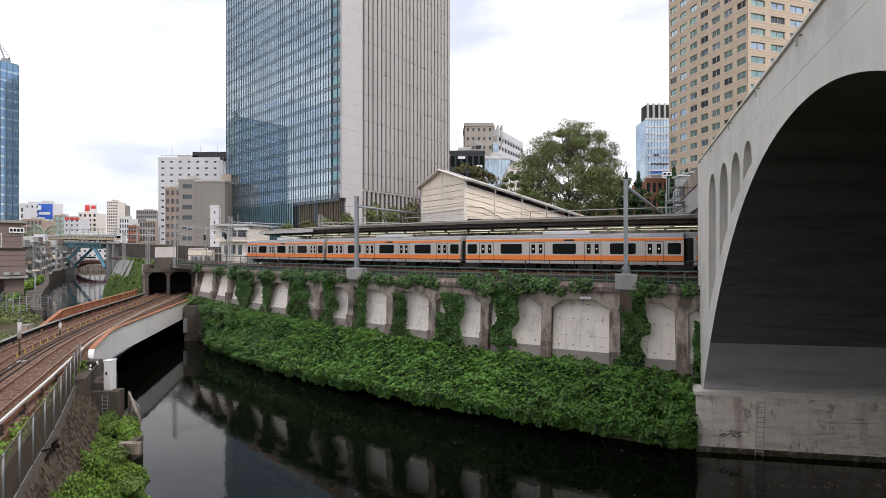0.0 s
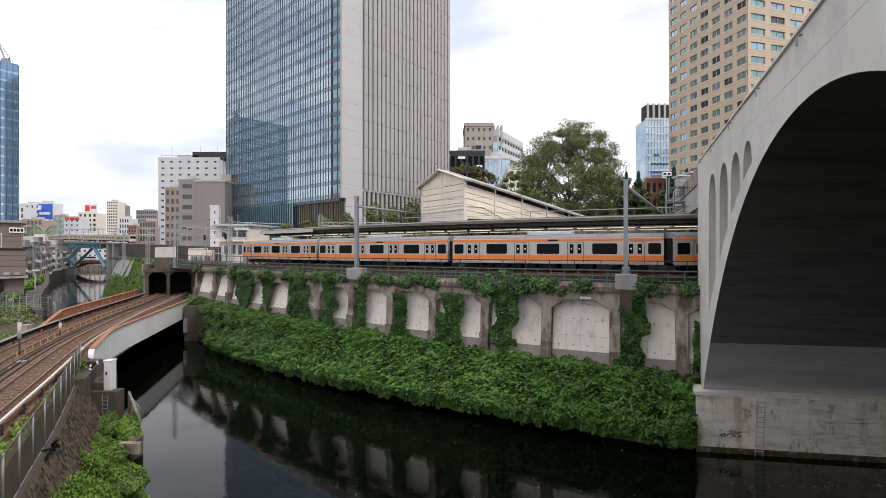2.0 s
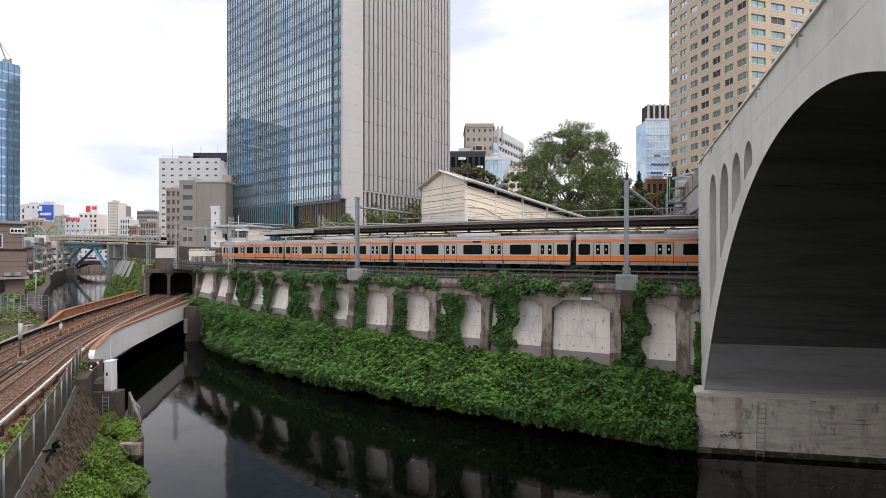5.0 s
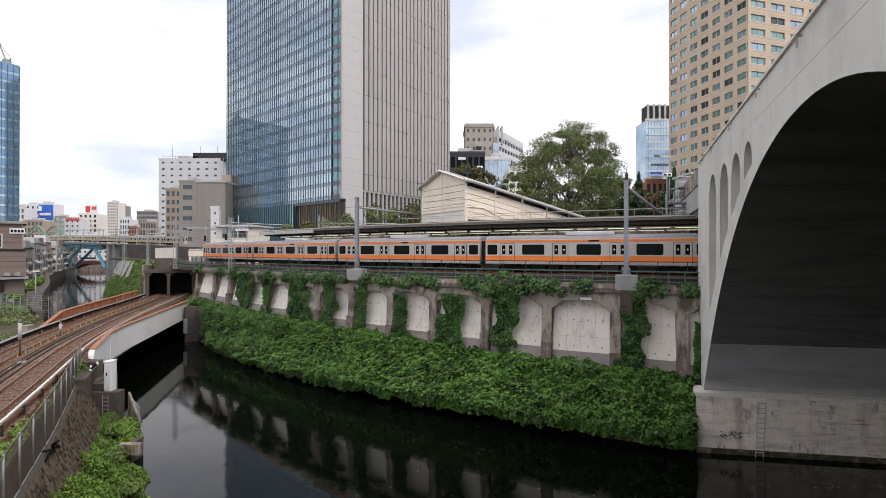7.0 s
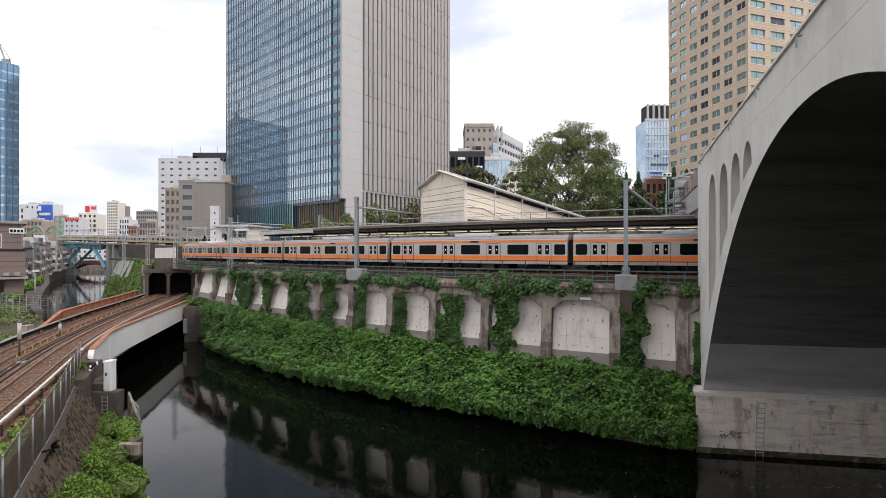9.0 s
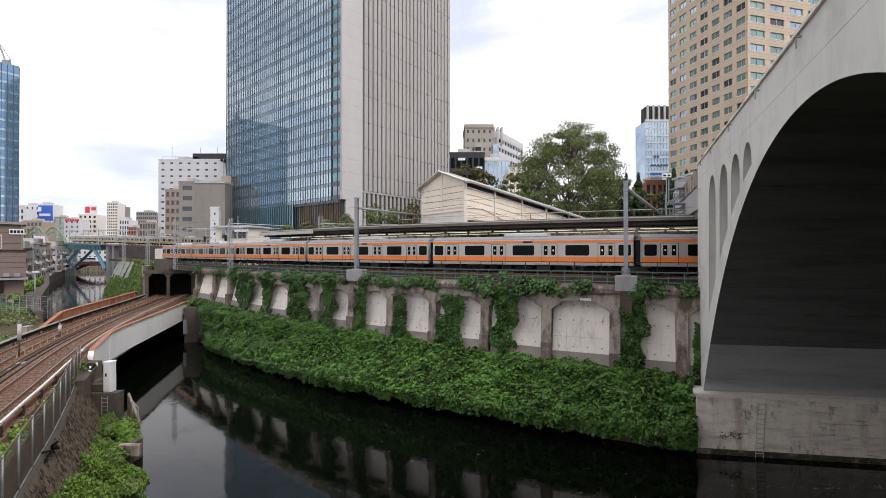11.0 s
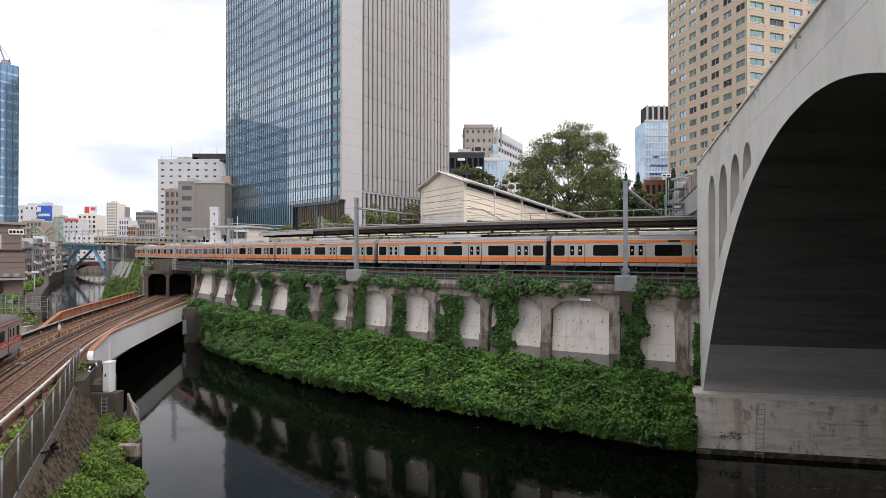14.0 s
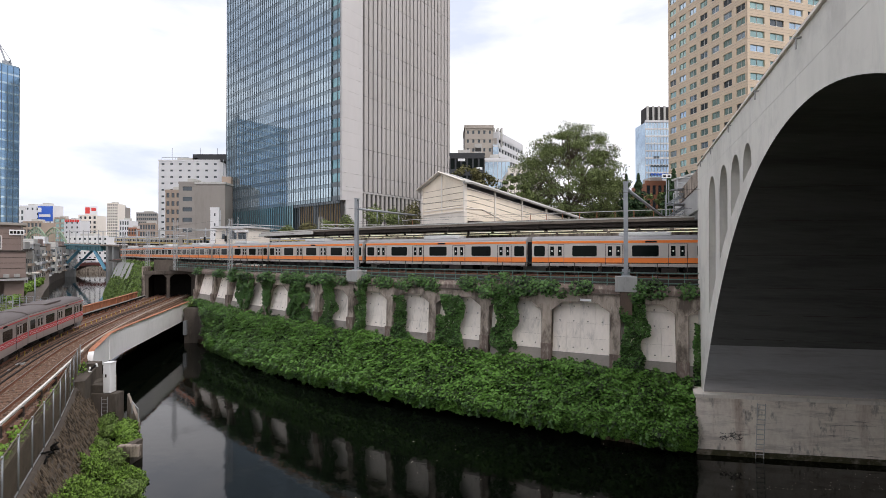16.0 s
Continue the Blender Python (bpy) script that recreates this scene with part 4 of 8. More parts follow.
    # running gear
    for x in (-0.35 * length, 0.35 * length):
        bg = part("bogie", boxes((x - 1.5, x + 1.5, -1.05, -0.85, 0.35, 0.65), (x - 1.5, x + 1.5, 0.85, 1.05, 0.35, 0.65), (x - 0.3, x + 0.3, -1.0, 1.0, 0.4, 0.85)), M_BLACK, th)
        for q in (-1.05, 1.05):
            for yy in (-0.6, 0.6):
                part("wheel", rods(((x + q, yy - 0.06, 0.43), (x + q, yy + 0.06, 0.43), 0.43), n=16), M_DARKSTEEL, bg)
    rng = random.Random(len(label))
    x = -0.2 * length
    while x < 0.2 * length:
        l = rng.uniform(0.7, 1.9)
        part("equipment_box", boxes((x, x + l, -1.3, 1.3, rng.uniform(0.25, 0.45), 0.9), bevel=0.04), M_BLACK if rng.random() < 0.7 else M_DARKSTEEL, th)
        x += l + rng.uniform(0.15, 0.5)
    part("underframe", boxes((-hl, hl, -1.25, 1.25, 0.8, 0.96)), M_BLACK, th)
    if head:
        part("cab_front", slanted(bmesh.new(), [(-1.4, 0.7), (1.4, 0.7), (1.4, h - 0.7), (1.1, h - 0.2), (-1.1, h - 0.2), (-1.4, h - 0.7)], hl, hl + 0.22), M_SIGN if not red else body, th)
        part("cab_window", boxes((hl + 0.21, hl + 0.25, -1.25, 1.25, 1.9, h - 0.5), bevel=0.015), M_CARGLASS, th)
        part("cab_band", boxes((hl + 0.215, hl + 0.245, -1.38, 1.38, zband[0], zband[1] - 0.12)), band, th)
        for y in (-1.0, 1.0):
            part("headlight", rods(((hl + 0.2, y, 1.3), (hl + 0.27, y, 1.3), 0.13), n=12), M_WHITEBOX, th)
        part("skirt", boxes((hl - 1.4, hl + 0.15, -1.3, 1.3, 0.3, 0.95), bevel=0.06), M_STEEL, th)
    return th


def place_cars(line, length, shift, cars, zf):
    """Sets each car of a train so that its two bogies sit on the line; shift is where the nose is."""
    out = []
    for k, _ in enumerate(cars):
        c = shift - length * (k + 0.5)
        a, b = c - 0.35 * length, c + 0.35 * length
        p, q = line[0].at(a, line[1]), line[0].at(b, line[1])
        za, zb = zf(a), zf(b)
        d = Vector((q.x - p.x, q.y - p.y, zb - za))
        mid = Vector(((p.x + q.x) / 2, (p.y + q.y) / 2, (za + zb) / 2))
        out.append(Matrix.Translation(mid) @ Matrix.Rotation(math.atan2(d.y, d.x), 4, "Z") @ Matrix.Rotation(-math.atan2(d.z, d.xy.length), 4, "Y"))
    return out


ORANGE_T = [(0.0, 60.97), (1.0, 61.45), (2.0, 62.45), (3.0, 64.3), (4.0, 66.75), (5.0, 70.1), (6.0, 74.2), (7.0, 78.85), (8.0, 84.2), (9.0, 90.3), (10.0, 97.3), (11.0, 104.8),
            (12.0, 113.2), (13.0, 122.3), (14.0, 132.25), (15.0, 142.9), (16.0, 154.1)]
_head = train_car("train_car", "silver commuter train cab car with orange bands", "cars of the orange-banded train", 20, 3.62, M_SILVER, M_ORANGE, M_ROOF, 4, head=True)
_mid = train_car("train_car", "silver commuter train car with orange bands and dark windows", "cars of the orange-banded train", 20, 3.62, M_SILVER, M_ORANGE, M_ROOF, 4)
_pan = train_car("train_car", "silver commuter train car with orange bands and a pantograph", "cars of the orange-banded train", 20, 3.62, M_SILVER, M_ORANGE, M_ROOF, 4, pantograph=True)
ORANGE = [_head, _pan, _mid] + [copy_thing(_pan if k in (5, 8) else _mid, Matrix()) for k in range(3, 10)]

YELLOW_T = [(t, 269.4 + 9.72 * t + 0.174 * t * t) for t in (0.0, 2.0, 4.0, 6.0, 8.0, 10.0, 12.0, 14.0, 16.0)]
_yh = train_car("train_car", "silver commuter train cab car with yellow bands", "cars of the yellow-banded train", 20, 3.62, M_SILVER, M_YELLOW, M_ROOF, 4, head=True)
_ym = train_car("train_car", "silver commuter train car with yellow bands", "cars of the yellow-banded train", 20, 3.62, M_SILVER, M_YELLOW, M_ROOF, 4)
YELLOW = [_yh, _ym] + [copy_thing(_ym, Matrix()) for k in range(8)]

RED_T = [(0.0, -70.6), (4.0, -35.6), (8.0, -2.6), (12.0, 31.6), (13.0, 40.0), (14.0, 48.0), (15.0, 57.3), (16.0, 65.2)]
_rh = train_car("metro_car", "silver metro cab car with a red waistband", "cars of the red-banded metro train", 15.6, 3.72, M_SILVER_B, M_RED, M_ROOF_B, 3, head=True, stripe_top=False, red=True, zband=(1.45, 1.92))
_rm = train_car("metro_car", "silver metro car with a red waistband", "cars of the red-banded metro train", 15.6, 3.72, M_SILVER_B, M_RED, M_ROOF_B, 3, stripe_top=False, red=True, zband=(1.45, 1.92))
RED = [_rh, _rm] + [copy_thing(_rm, Matrix()) for k in range(2)]


# ---- buildings ----
_pick = random.Random(31)


def facade(th, origin, u, width, z0, floors, fh, cols, wall, glass, sill=0.9, head=0.5, pier=0.35, depth=0.35, each=True, groove=False):
    """One wall of a building along the plan direction u, its outside on the right: bands, piers and panes set back."""
    m = frame_m(origin, u, z0)
    pitch = width / cols
    for k in range(floors):
        z = k * fh
        part("wall_band", boxes((0, width, -0.02, depth, z, z + sill), (0, width, -0.02, depth, z + fh - head, z + fh), m=m), wall, th)
        for c in range(cols + 1 if each else 0):
            hw = pitch * pier / 2
            x0, x1 = max(0, c * pitch - hw), min(width, c * pitch + hw)
            part("pier", boxes((x0, x1, 0.0, depth, z + sill, z + fh - head), m=m), wall, th)
        if each:
            for c in range(cols):
                hw = pitch * pier / 2
                part("window_pane", boxes((c * pitch + hw, (c + 1) * pitch - hw, depth * 0.6, depth * 0.8, z + sill, z + fh - head), m=m), _pick.choice(glass) if groove else glass, th)
                if groove:
                    part("window_bar", boxes(((c + 0.5) * pitch - 0.05, (c + 0.5) * pitch + 0.05, depth * 0.35, depth * 0.6, z + sill, z + fh - head), m=m), M_FASCIA, th)
                    part("window_sill", boxes((c * pitch + hw - 0.1, (c + 1) * pitch - hw + 0.1, -0.08, depth * 0.6, z + sill - 0.12, z + sill + 0.02), m=m), M_CREAM_TRIM, th)
        else:
            part("window_strip", boxes((0.01, width - 0.01, depth * 0.6, depth * 0.8, z + sill, z + fh - head), m=m), glass, th)
        if groove:
            part("tile_joint", boxes((0, width, -0.035, 0.0, z + sill * 0.45, z + sill * 0.45 + 0.06), (0, width, -0.035, 0.0, z + fh - head * 0.35, z + fh - head * 0.35 + 0.06), m=m), M_TAN_B, th)
    if not each:
        bm = bmesh.new()
        for k in range(floors):
            for c in range(cols + 1):
                hw = pitch * pier / 2
                box(bm, max(0, c * pitch - hw), min(width, c * pitch + hw), 0.0, depth, k * fh + sill, (k + 1) * fh - head, m=m)
        part("pier_grid", bm, wall, th, kind="stuff")


def tower():
    th = thing("office_tower", "tall office tower with blue glass front and ribbed pale side", "building")
    C, uL = Vector((-30.9, 138.0)), Vector((-0.776, 0.631))
    uR = Vector((0.631, 0.776))
    z0, fh, n = 31.0, 4.25, 25
    # glass front: drawn from its far end so that the outside lies to the right
    wL = 74.5
    far = C + uL * wL
    mL = frame_m(far, -uL, z0)
    cols = 50
    for k in range(n):
        z = k * fh
        part("glass_band", boxes((0, wL - 5.2, 0.0, 0.3, z + 1.2, z + fh), m=mL), M_TOWER_GLASS, th)
        part("spandrel_band", boxes((0, wL - 5.2, -0.03, 0.3, z, z + 1.2), m=mL), M_TOWER_SPANDREL, th)
        for x0, x1 in ((wL - 5.0, wL - 2.45), (wL - 2.3, wL - 0.2)):
            part("corner_pane", boxes((x0, x1, 0.25, 0.5, z + 1.5, z + fh), m=mL), M_CORNER_GLASS if (k * 7) % 3 else M_TOWER_SPANDREL, th)
        part("corner_band", boxes((wL - 5.2, wL, 0.18, 0.5, z, z + 1.5), m=mL), M_CORNER_BAND, th)
        part("transom", boxes((0, wL - 5.2, -0.06, 0.0, z + 1.14, z + 1.24), m=mL), M_MULLION, th)
    for c in range(cols + 1):
        x = (wL - 5.2) * c / cols
        part("mullion", boxes((x - 0.1, x + 0.1, -0.13, 0.0, 0, n * fh), m=mL), M_MULLION, th)
    part("corner_post", boxes((wL - 2.44, wL - 2.31, 0.1, 0.5, 0, n * fh), m=mL), M_MULLION, th)
    part("podium_glass", boxes((0, wL - 26, 0.0, 0.4, -18, -0.02), m=mL), M_CORNER_GLASS, th)
    for c in range(34):
        x = (wL - 26) * c / 33
        part("podium_mullion", boxes((x - 0.1, x + 0.1, -0.25, 0.0, -18, -0.02), m=mL), M_MULLION, th)
    for c in range(10):
        x = wL - 26 + 2.5 * c
        part("lobby_panel", boxes((x + 0.06, x + 2.44, 0.9, 1.3, -18, -0.5), m=mL), M_DIM_GLASS if c in (0, 4) else M_WOOD, th)
        part("lobby_glass", boxes((x + 0.1, x + 2.4, 0.25, 0.3, -18, -8.5), m=mL), M_BROWN_GLASS, th)
    for c in range(20):
        x = wL - 26 + 1.28 * c
        part("lobby_post", boxes((x - 0.09, x + 0.09, -0.1, 0.2, -18, -0.02), m=mL), M_MULLION, th)
    part("lobby_transom", boxes((wL - 26, wL - 1.2, -0.02, 0.24, -0.9, -0.1), m=mL), M_CORNER_BAND, th)
    part("soffit", boxes((wL - 26, wL, 0.31, 6, -0.4, -0.01), m=mL), M_DARKSTEEL, th)
    # pale side: a flat corner panel, then ribs
    mR = frame_m(C, uR, z0)
    wR = 53.0
    for k in range(n):
        z = k * fh
        part("corner_panel", boxes((0.0, 8.2, -0.05, 0.8, z + 0.015, z + fh - 0.015), m=mR), M_TOWER_CONC, th)
    part("side_wall", boxes((0.2, wR, 0.55, 1.2, 3.4, n * fh), m=mR), M_GROOVE, th)
    nr = 23
    for c in range(nr):
        x = 8.3 + (wR - 8.3) * c / nr
        w = (wR - 8.3) / nr
        for k in range(0, n, 2):
            part("rib", boxes((x + 0.45, x + w - 0.1, -0.35, 0.6, max(k * fh, 3.4) + 0.06, min(k + 2, n) * fh - 0.06), m=mR), M_TOWER_RIB, th)
        part("base_rib", boxes((x + 0.5, x + w - 0.5, 0.1, 0.6, -18, 3.1), m=mR), M_TOWER_RIB, th)
    part("base_band", boxes((0.0, wR, -0.1, 0.8, 2.9, 3.4), m=mR), M_TOWER_CONC, th)
    part("base_wall", boxes((0.3, wR, 0.6, 1.2, -18, 3.0), m=mR), M_GROOVE, th)
    part("corner_foot", boxes((1.5, 8.2, 0.0, 0.8, -18, 2.9), m=mR), M_TOWER_CONC, th)
    part("core", boxes((1.0, wR - 0.5, 1.3, 60, 0.02, n * fh), m=mR), M_GROOVE, th)
    part("lower_core", boxes((2.6, wR - 0.5, 1.3, 60, -18, 0.0), m=mR), M_GROOVE, th)


MIXED_GLASS = [M_GREEN_GLASS] * 6 + [M_PALE_GLASS] * 3 + [M_DIM_GLASS] * 2


def beige_tower():
    th = thing("hotel_tower", "beige tiled high-rise with rows of green windows", "building")
    C = Vector((81.8, 121.0))
    uL, uR = Vector((-0.25, 0.968)), Vector((0.968, 0.25))
    facade(th, C + uL * 29, -uL, 29, 18, 27, 3.85, 7, M_BEIGE, MIXED_GLASS, 1.1, 0.85, 0.34, 0.5, groove=True)
    facade(th, C, uR, 34, 18, 27, 3.85, 5, M_BEIGE, MIXED_GLASS, 1.1, 0.85, 0.28, 0.5, groove=True)
    part("core", boxes((0.6, 33, 0.55, 28, 0, 104), m=frame_m(C, uR, 18)), M_GROOVE, th)


tower()
beige_tower()


# ---- foliage ----
FAR_PANELS = ((124, 128), (131, 136.5), (138.5, 147), (150, 159))
def ivy_bank():
    """The ivy-covered slope between the wall and the canal, and the bank beyond the portal."""
    def toe(s):
        return float(np.interp(s, [0, 20, 40, 60, 72], [6.9, 7.4, 7.0, 5.9, 4.6]))

    def prof(s):
        f, d = 5.6 + 0.03 * s - 0.012 * max(s - 40, 0), toe(s)
        b = float(np.interp(s, [0, 8, 20, 35, 50, 72], [2.0, 2.3, 2.5, 2.1, 1.7, 1.5])) + 0.35 * noise.noise(Vector((s * 0.45, 1, 0))) + 0.25 * noise.noise(Vector((s * 1.5, 5, 0)))
        return [(3.3, f - 0.2), (4.2, f - 0.1), (4.9, f * 0.86), (3.9 + (d - 3.9) * 0.55, b + (f - b) * 0.52), (3.9 + (d - 3.9) * 0.85, b + (f - b) * 0.22), (d, b + 0.15), (d - 0.1, b - 0.3), (d - 0.7, b - 0.45)]
    bm, prev = bmesh.new(), None
    for s in np.arange(2.4, 63, 1.0):
        row = [bm.verts.new((*MAIN.at(s, o - 0.7), z - 0.7)) for o, z in prof(s) + [(2.9, -1.6)]]
        if prev:
            for j in range(len(row) - 1):
                bm.faces.new((prev[j], row[j], row[j + 1], prev[j + 1]))
        prev = row
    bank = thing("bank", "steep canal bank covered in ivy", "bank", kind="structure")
    # Shade-black ground, so gaps in the ivy read as deep shadow.
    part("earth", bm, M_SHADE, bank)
    part("bank_foot", sweep(MAIN, 0, 45, [(2.4, -1.6), (5.4, -1.6), (5.1, 1.7), (2.4, 1.7)], 3), M_ROCK, bank)
    part("bank_foot", sweep(MAIN, 45.02, 71, [(2.4, -1.6), (4.4, -1.6), (4.2, 1.2), (2.4, 1.2)], 3), M_ROCK, bank)
    fs = random.Random(8)
    for row in range(2):
        s = 1.4 + 0.3 * row
        while s < 7:
            l = fs.uniform(0.45, 0.75)
            part("stone", boxes((-l / 2 + 0.008, l / 2 - 0.008, -0.5, fs.uniform(0.0, 0.06), 0.44 * row - 0.2, 0.44 * row + 0.21), m=MAIN.m(s + l / 2, 5.75 - 0.1 * row, 0.62), bevel=0.03), M_ROCK, bank)
            s += l
    rng = np.random.default_rng(3)
    n = 135000
    S = 0.15 + 71.0 * rng.random(n) ** 1.35
    U = rng.random(n)
    U = np.where(S > 61.5, U * np.clip(1.0 - (S - 61.5) * 0.14, 0.14, 1), U)
    pts, nrm, way = np.empty((n, 3)), np.empty((n, 3)), np.empty((n, 3))
    cache, keep = {}, np.ones(n, bool)
    for i in range(n):
        k = int(S[i] * 2)
        if k not in cache:
            s = k / 2
            cache[k] = (prof(s), MAIN.at(s), MAIN.way(s))
        pr, c, d = cache[k]
        x = U[i] * (len(pr) - 1.001)
        j = int(x)
        t = x - j
        o, z = pr[j][0] + (pr[j + 1][0] - pr[j][0]) * t, pr[j][1] + (pr[j + 1][1] - pr[j][1]) * t
        no, nz = pr[j][1] - pr[j + 1][1], pr[j + 1][0] - pr[j][0]
        l = math.hypot(no, nz) + 1e-6
        ds = S[i] - k / 2
        nx, ny = -d.y, d.x
        p = Vector((c.x + d.x * ds + nx * o, c.y + d.y * ds + ny * o, z))
        lump = noise.noise(p * 2.4) * 0.4 + noise.noise(p * 1.0) * 0.42 + noise.noise(p * 0.28) * 0.3 + 0.14 - 0.9 * rng.random() ** 1.1
        rel = p.xy - (BR_0 - BR_V * 0.62)
        if BR_U.x * rel.y - BR_U.y * rel.x < 0:
            keep[i] = False
        pts[i] = (p.x + nx * no / l * lump, p.y + ny * no / l * lump, p.z + abs(nz) / l * lump)
        nrm[i] = (nx * 0.22, ny * 0.22, 1.0)
        way[i] = (nx, ny, 0)
    solid("ivy", broad_leaves("ivy", pts[keep], nrm[keep], way[keep], 0.205, M_IVY, 0.22, 0.3), None, "dense green ivy leaves covering the canal bank", "ivy", kind="stuff")
    # curtains of ivy on the piers and tufts over the coping
    P, N = [], []

    def hang(s0, s1, ztop, zbot, k, out=3.95):
        for _ in range(int(k * (s1 - s0) * (ztop - zbot))):
            u, v = rng.random(), rng.random()
            s = s0 + (s1 - s0) * u
            z = ztop - (ztop - zbot) * v
            edge = noise.noise(Vector((s * 0.9, z * 0.6, 4.0))) * 0.9
            if abs(u - 0.5) * 2 > 0.72 + edge:
                continue
            o = out - 0.05 * (z - zbot) * 0.6 + 0.35 * noise.noise(Vector((s * 1.3, z * 1.1, 0))) + rng.uniform(-0.1, 0.12)
            p = MAIN.at(s, o)
            d = MAIN.way(s)
            P.append((p.x, p.y, z))
            N.append((-d.y * 0.4, d.x * 0.4, 1.0))

    def tuft(s0, s1, z0, z1, k=60):
        for _ in range(max(3, int(3.6 * (s1 - s0)))):
            q = rng.random()
            sc, rad = s0 + (s1 - s0) * q, rng.uniform(0.3, 0.66)
            zc = z0 + 0.3 + (z1 - 0.5 * (2 * q - 1) ** 2 - rad - z0 - 0.2) * rng.random() ** 0.7
            oc = 3.55 + rng.uniform(-0.1, 0.35)
            for _ in range(int(k * rad * rad * 1.6)):
                r = rng.normal(0, 1, 3)
                r *= rad * rng.uniform(0.55, 1.15) / (np.linalg.norm(r) + 1e-6)
                s = sc + r[0] * 1.25
                p, d = MAIN.at(s, oc + r[1]), MAIN.way(s)
                P.append((p.x, p.y, zc + r[2] - 0.3 * max(r[1], 0)))
                N.append((-d.y * (0.25 + r[1]), d.x * (0.25 + r[1]), 0.75))
    for s0, s1, zt, zb in ((4.0, 6.6, 11.6, 5.6), (14.0, 16.6, 12.0, 5.9), (18.9, 22.0, 10.9, 6.2), (24.9, 27.2, 10.6, 6.3), (30.3, 32.3, 11.9, 6.4), (34.3, 37.6, 11.4, 6.6),
                           (39.2, 44.0, 12.0, 6.8), (46.6, 49.4, 11.6, 7.2), (51.4, 56.5, 12.0, 7.3), (0.3, 1.2, 9.5, 4.5)):
        hang(s0, s1, zt, zb, 290)
    for s in np.arange(1.5, 60, 0.22):
        o, z = prof(s)[6]
        l, d = 1.0 * rng.random() ** 2.5, MAIN.way(s)
        for k in range(int(3 + l * 22)):
            p = MAIN.at(s + rng.normal(0, 0.08), o + rng.normal(0, 0.1))
            rel = p - (BR_0 - BR_V * 0.62)
            if BR_U.x * rel.y - BR_U.y * rel.x > 0:
                P.append((p.x, p.y, z + 0.2 - l * rng.random()))
                N.append((-d.y * 0.7, d.x * 0.7, 0.6))
    for s0, s1, zb, zt in ((3.1, 5.3, 10.8, 12.9), (1.2, 2.0, 11.6, 12.6), (8.0, 9.6, 11.6, 12.6), (10.4, 14.0, 11.2, 12.9), (13.6, 17.2, 11.0, 13.3), (17.6, 20.0, 11.2, 12.7), (22.0, 27.6, 11.3, 12.7), (27.8, 31.5, 11.5, 12.6),
                           (33.4, 39.5, 11.4, 12.6), (40.5, 45.0, 11.0, 12.9), (52.5, 58.5, 11.0, 12.8), (60.0, 63.0, 11.6, 12.4), (68.5, 71.0, 11.5, 12.5), (46.5, 50.0, 11.4, 12.3)):
        tuft(s0, s1, zb, zt, 300)
    N = np.array(N)
    solid("ivy", broad_leaves("ivy", np.array(P), N, N * np.array([1.0, 1.0, 0.0]), 0.195, M_IVY_DARK, 0.28, 0.34), None, "dark ivy hanging over the wall piers and coping", "ivy", kind="stuff")
    P, N = [], []
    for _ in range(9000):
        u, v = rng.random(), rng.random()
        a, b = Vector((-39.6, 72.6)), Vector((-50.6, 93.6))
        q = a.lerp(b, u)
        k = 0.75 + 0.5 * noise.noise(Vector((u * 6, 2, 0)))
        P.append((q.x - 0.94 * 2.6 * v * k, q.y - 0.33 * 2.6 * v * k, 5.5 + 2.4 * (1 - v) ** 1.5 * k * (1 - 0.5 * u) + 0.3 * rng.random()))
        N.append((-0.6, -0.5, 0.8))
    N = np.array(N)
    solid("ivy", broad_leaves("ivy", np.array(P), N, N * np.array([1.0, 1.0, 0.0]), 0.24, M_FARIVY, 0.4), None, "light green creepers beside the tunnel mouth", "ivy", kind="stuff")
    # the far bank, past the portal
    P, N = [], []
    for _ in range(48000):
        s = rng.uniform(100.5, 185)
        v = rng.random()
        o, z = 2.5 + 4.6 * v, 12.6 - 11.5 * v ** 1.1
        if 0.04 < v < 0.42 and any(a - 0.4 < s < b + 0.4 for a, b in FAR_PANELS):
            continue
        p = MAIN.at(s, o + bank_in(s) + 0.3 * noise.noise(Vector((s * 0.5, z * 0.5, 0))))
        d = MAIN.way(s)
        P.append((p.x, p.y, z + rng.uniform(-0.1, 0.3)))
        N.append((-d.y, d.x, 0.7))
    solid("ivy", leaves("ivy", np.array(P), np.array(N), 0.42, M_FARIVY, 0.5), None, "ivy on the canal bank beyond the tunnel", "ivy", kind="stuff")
    far = thing("retaining_wall", "ivy-grown concrete bank with pale panels beyond the tunnel", "wall", kind="structure")
    bm, prev = bmesh.new(), None
    for s in np.arange(101, 232, 4.0):
        row = [bm.verts.new((*MAIN.at(s, o + bank_in(s)), z)) for o, z in ((2.3, -1.6), (6.8, -1.6), (6.8, 0.6), (2.6, 12.1), (2.3, 12.1))]
        if prev:
            for j in range(5):
                bm.faces.new((prev[j], row[j], row[(j + 1) % 5], prev[(j + 1) % 5]))
        prev = row
    bmesh.ops.recalc_face_normals(bm, faces=bm.faces)
    part("slope", bm, M_OLD, far)
    for a, b in FAR_PANELS:
        k = bank_in((a + b) / 2)
        part("panel", sweep(MAIN, a, b, [(2.5 + k, 12.2), (2.95 + k, 12.2), (4.75 + k, 7.3), (4.2 + k, 7.3)], 1), M_PED, far)


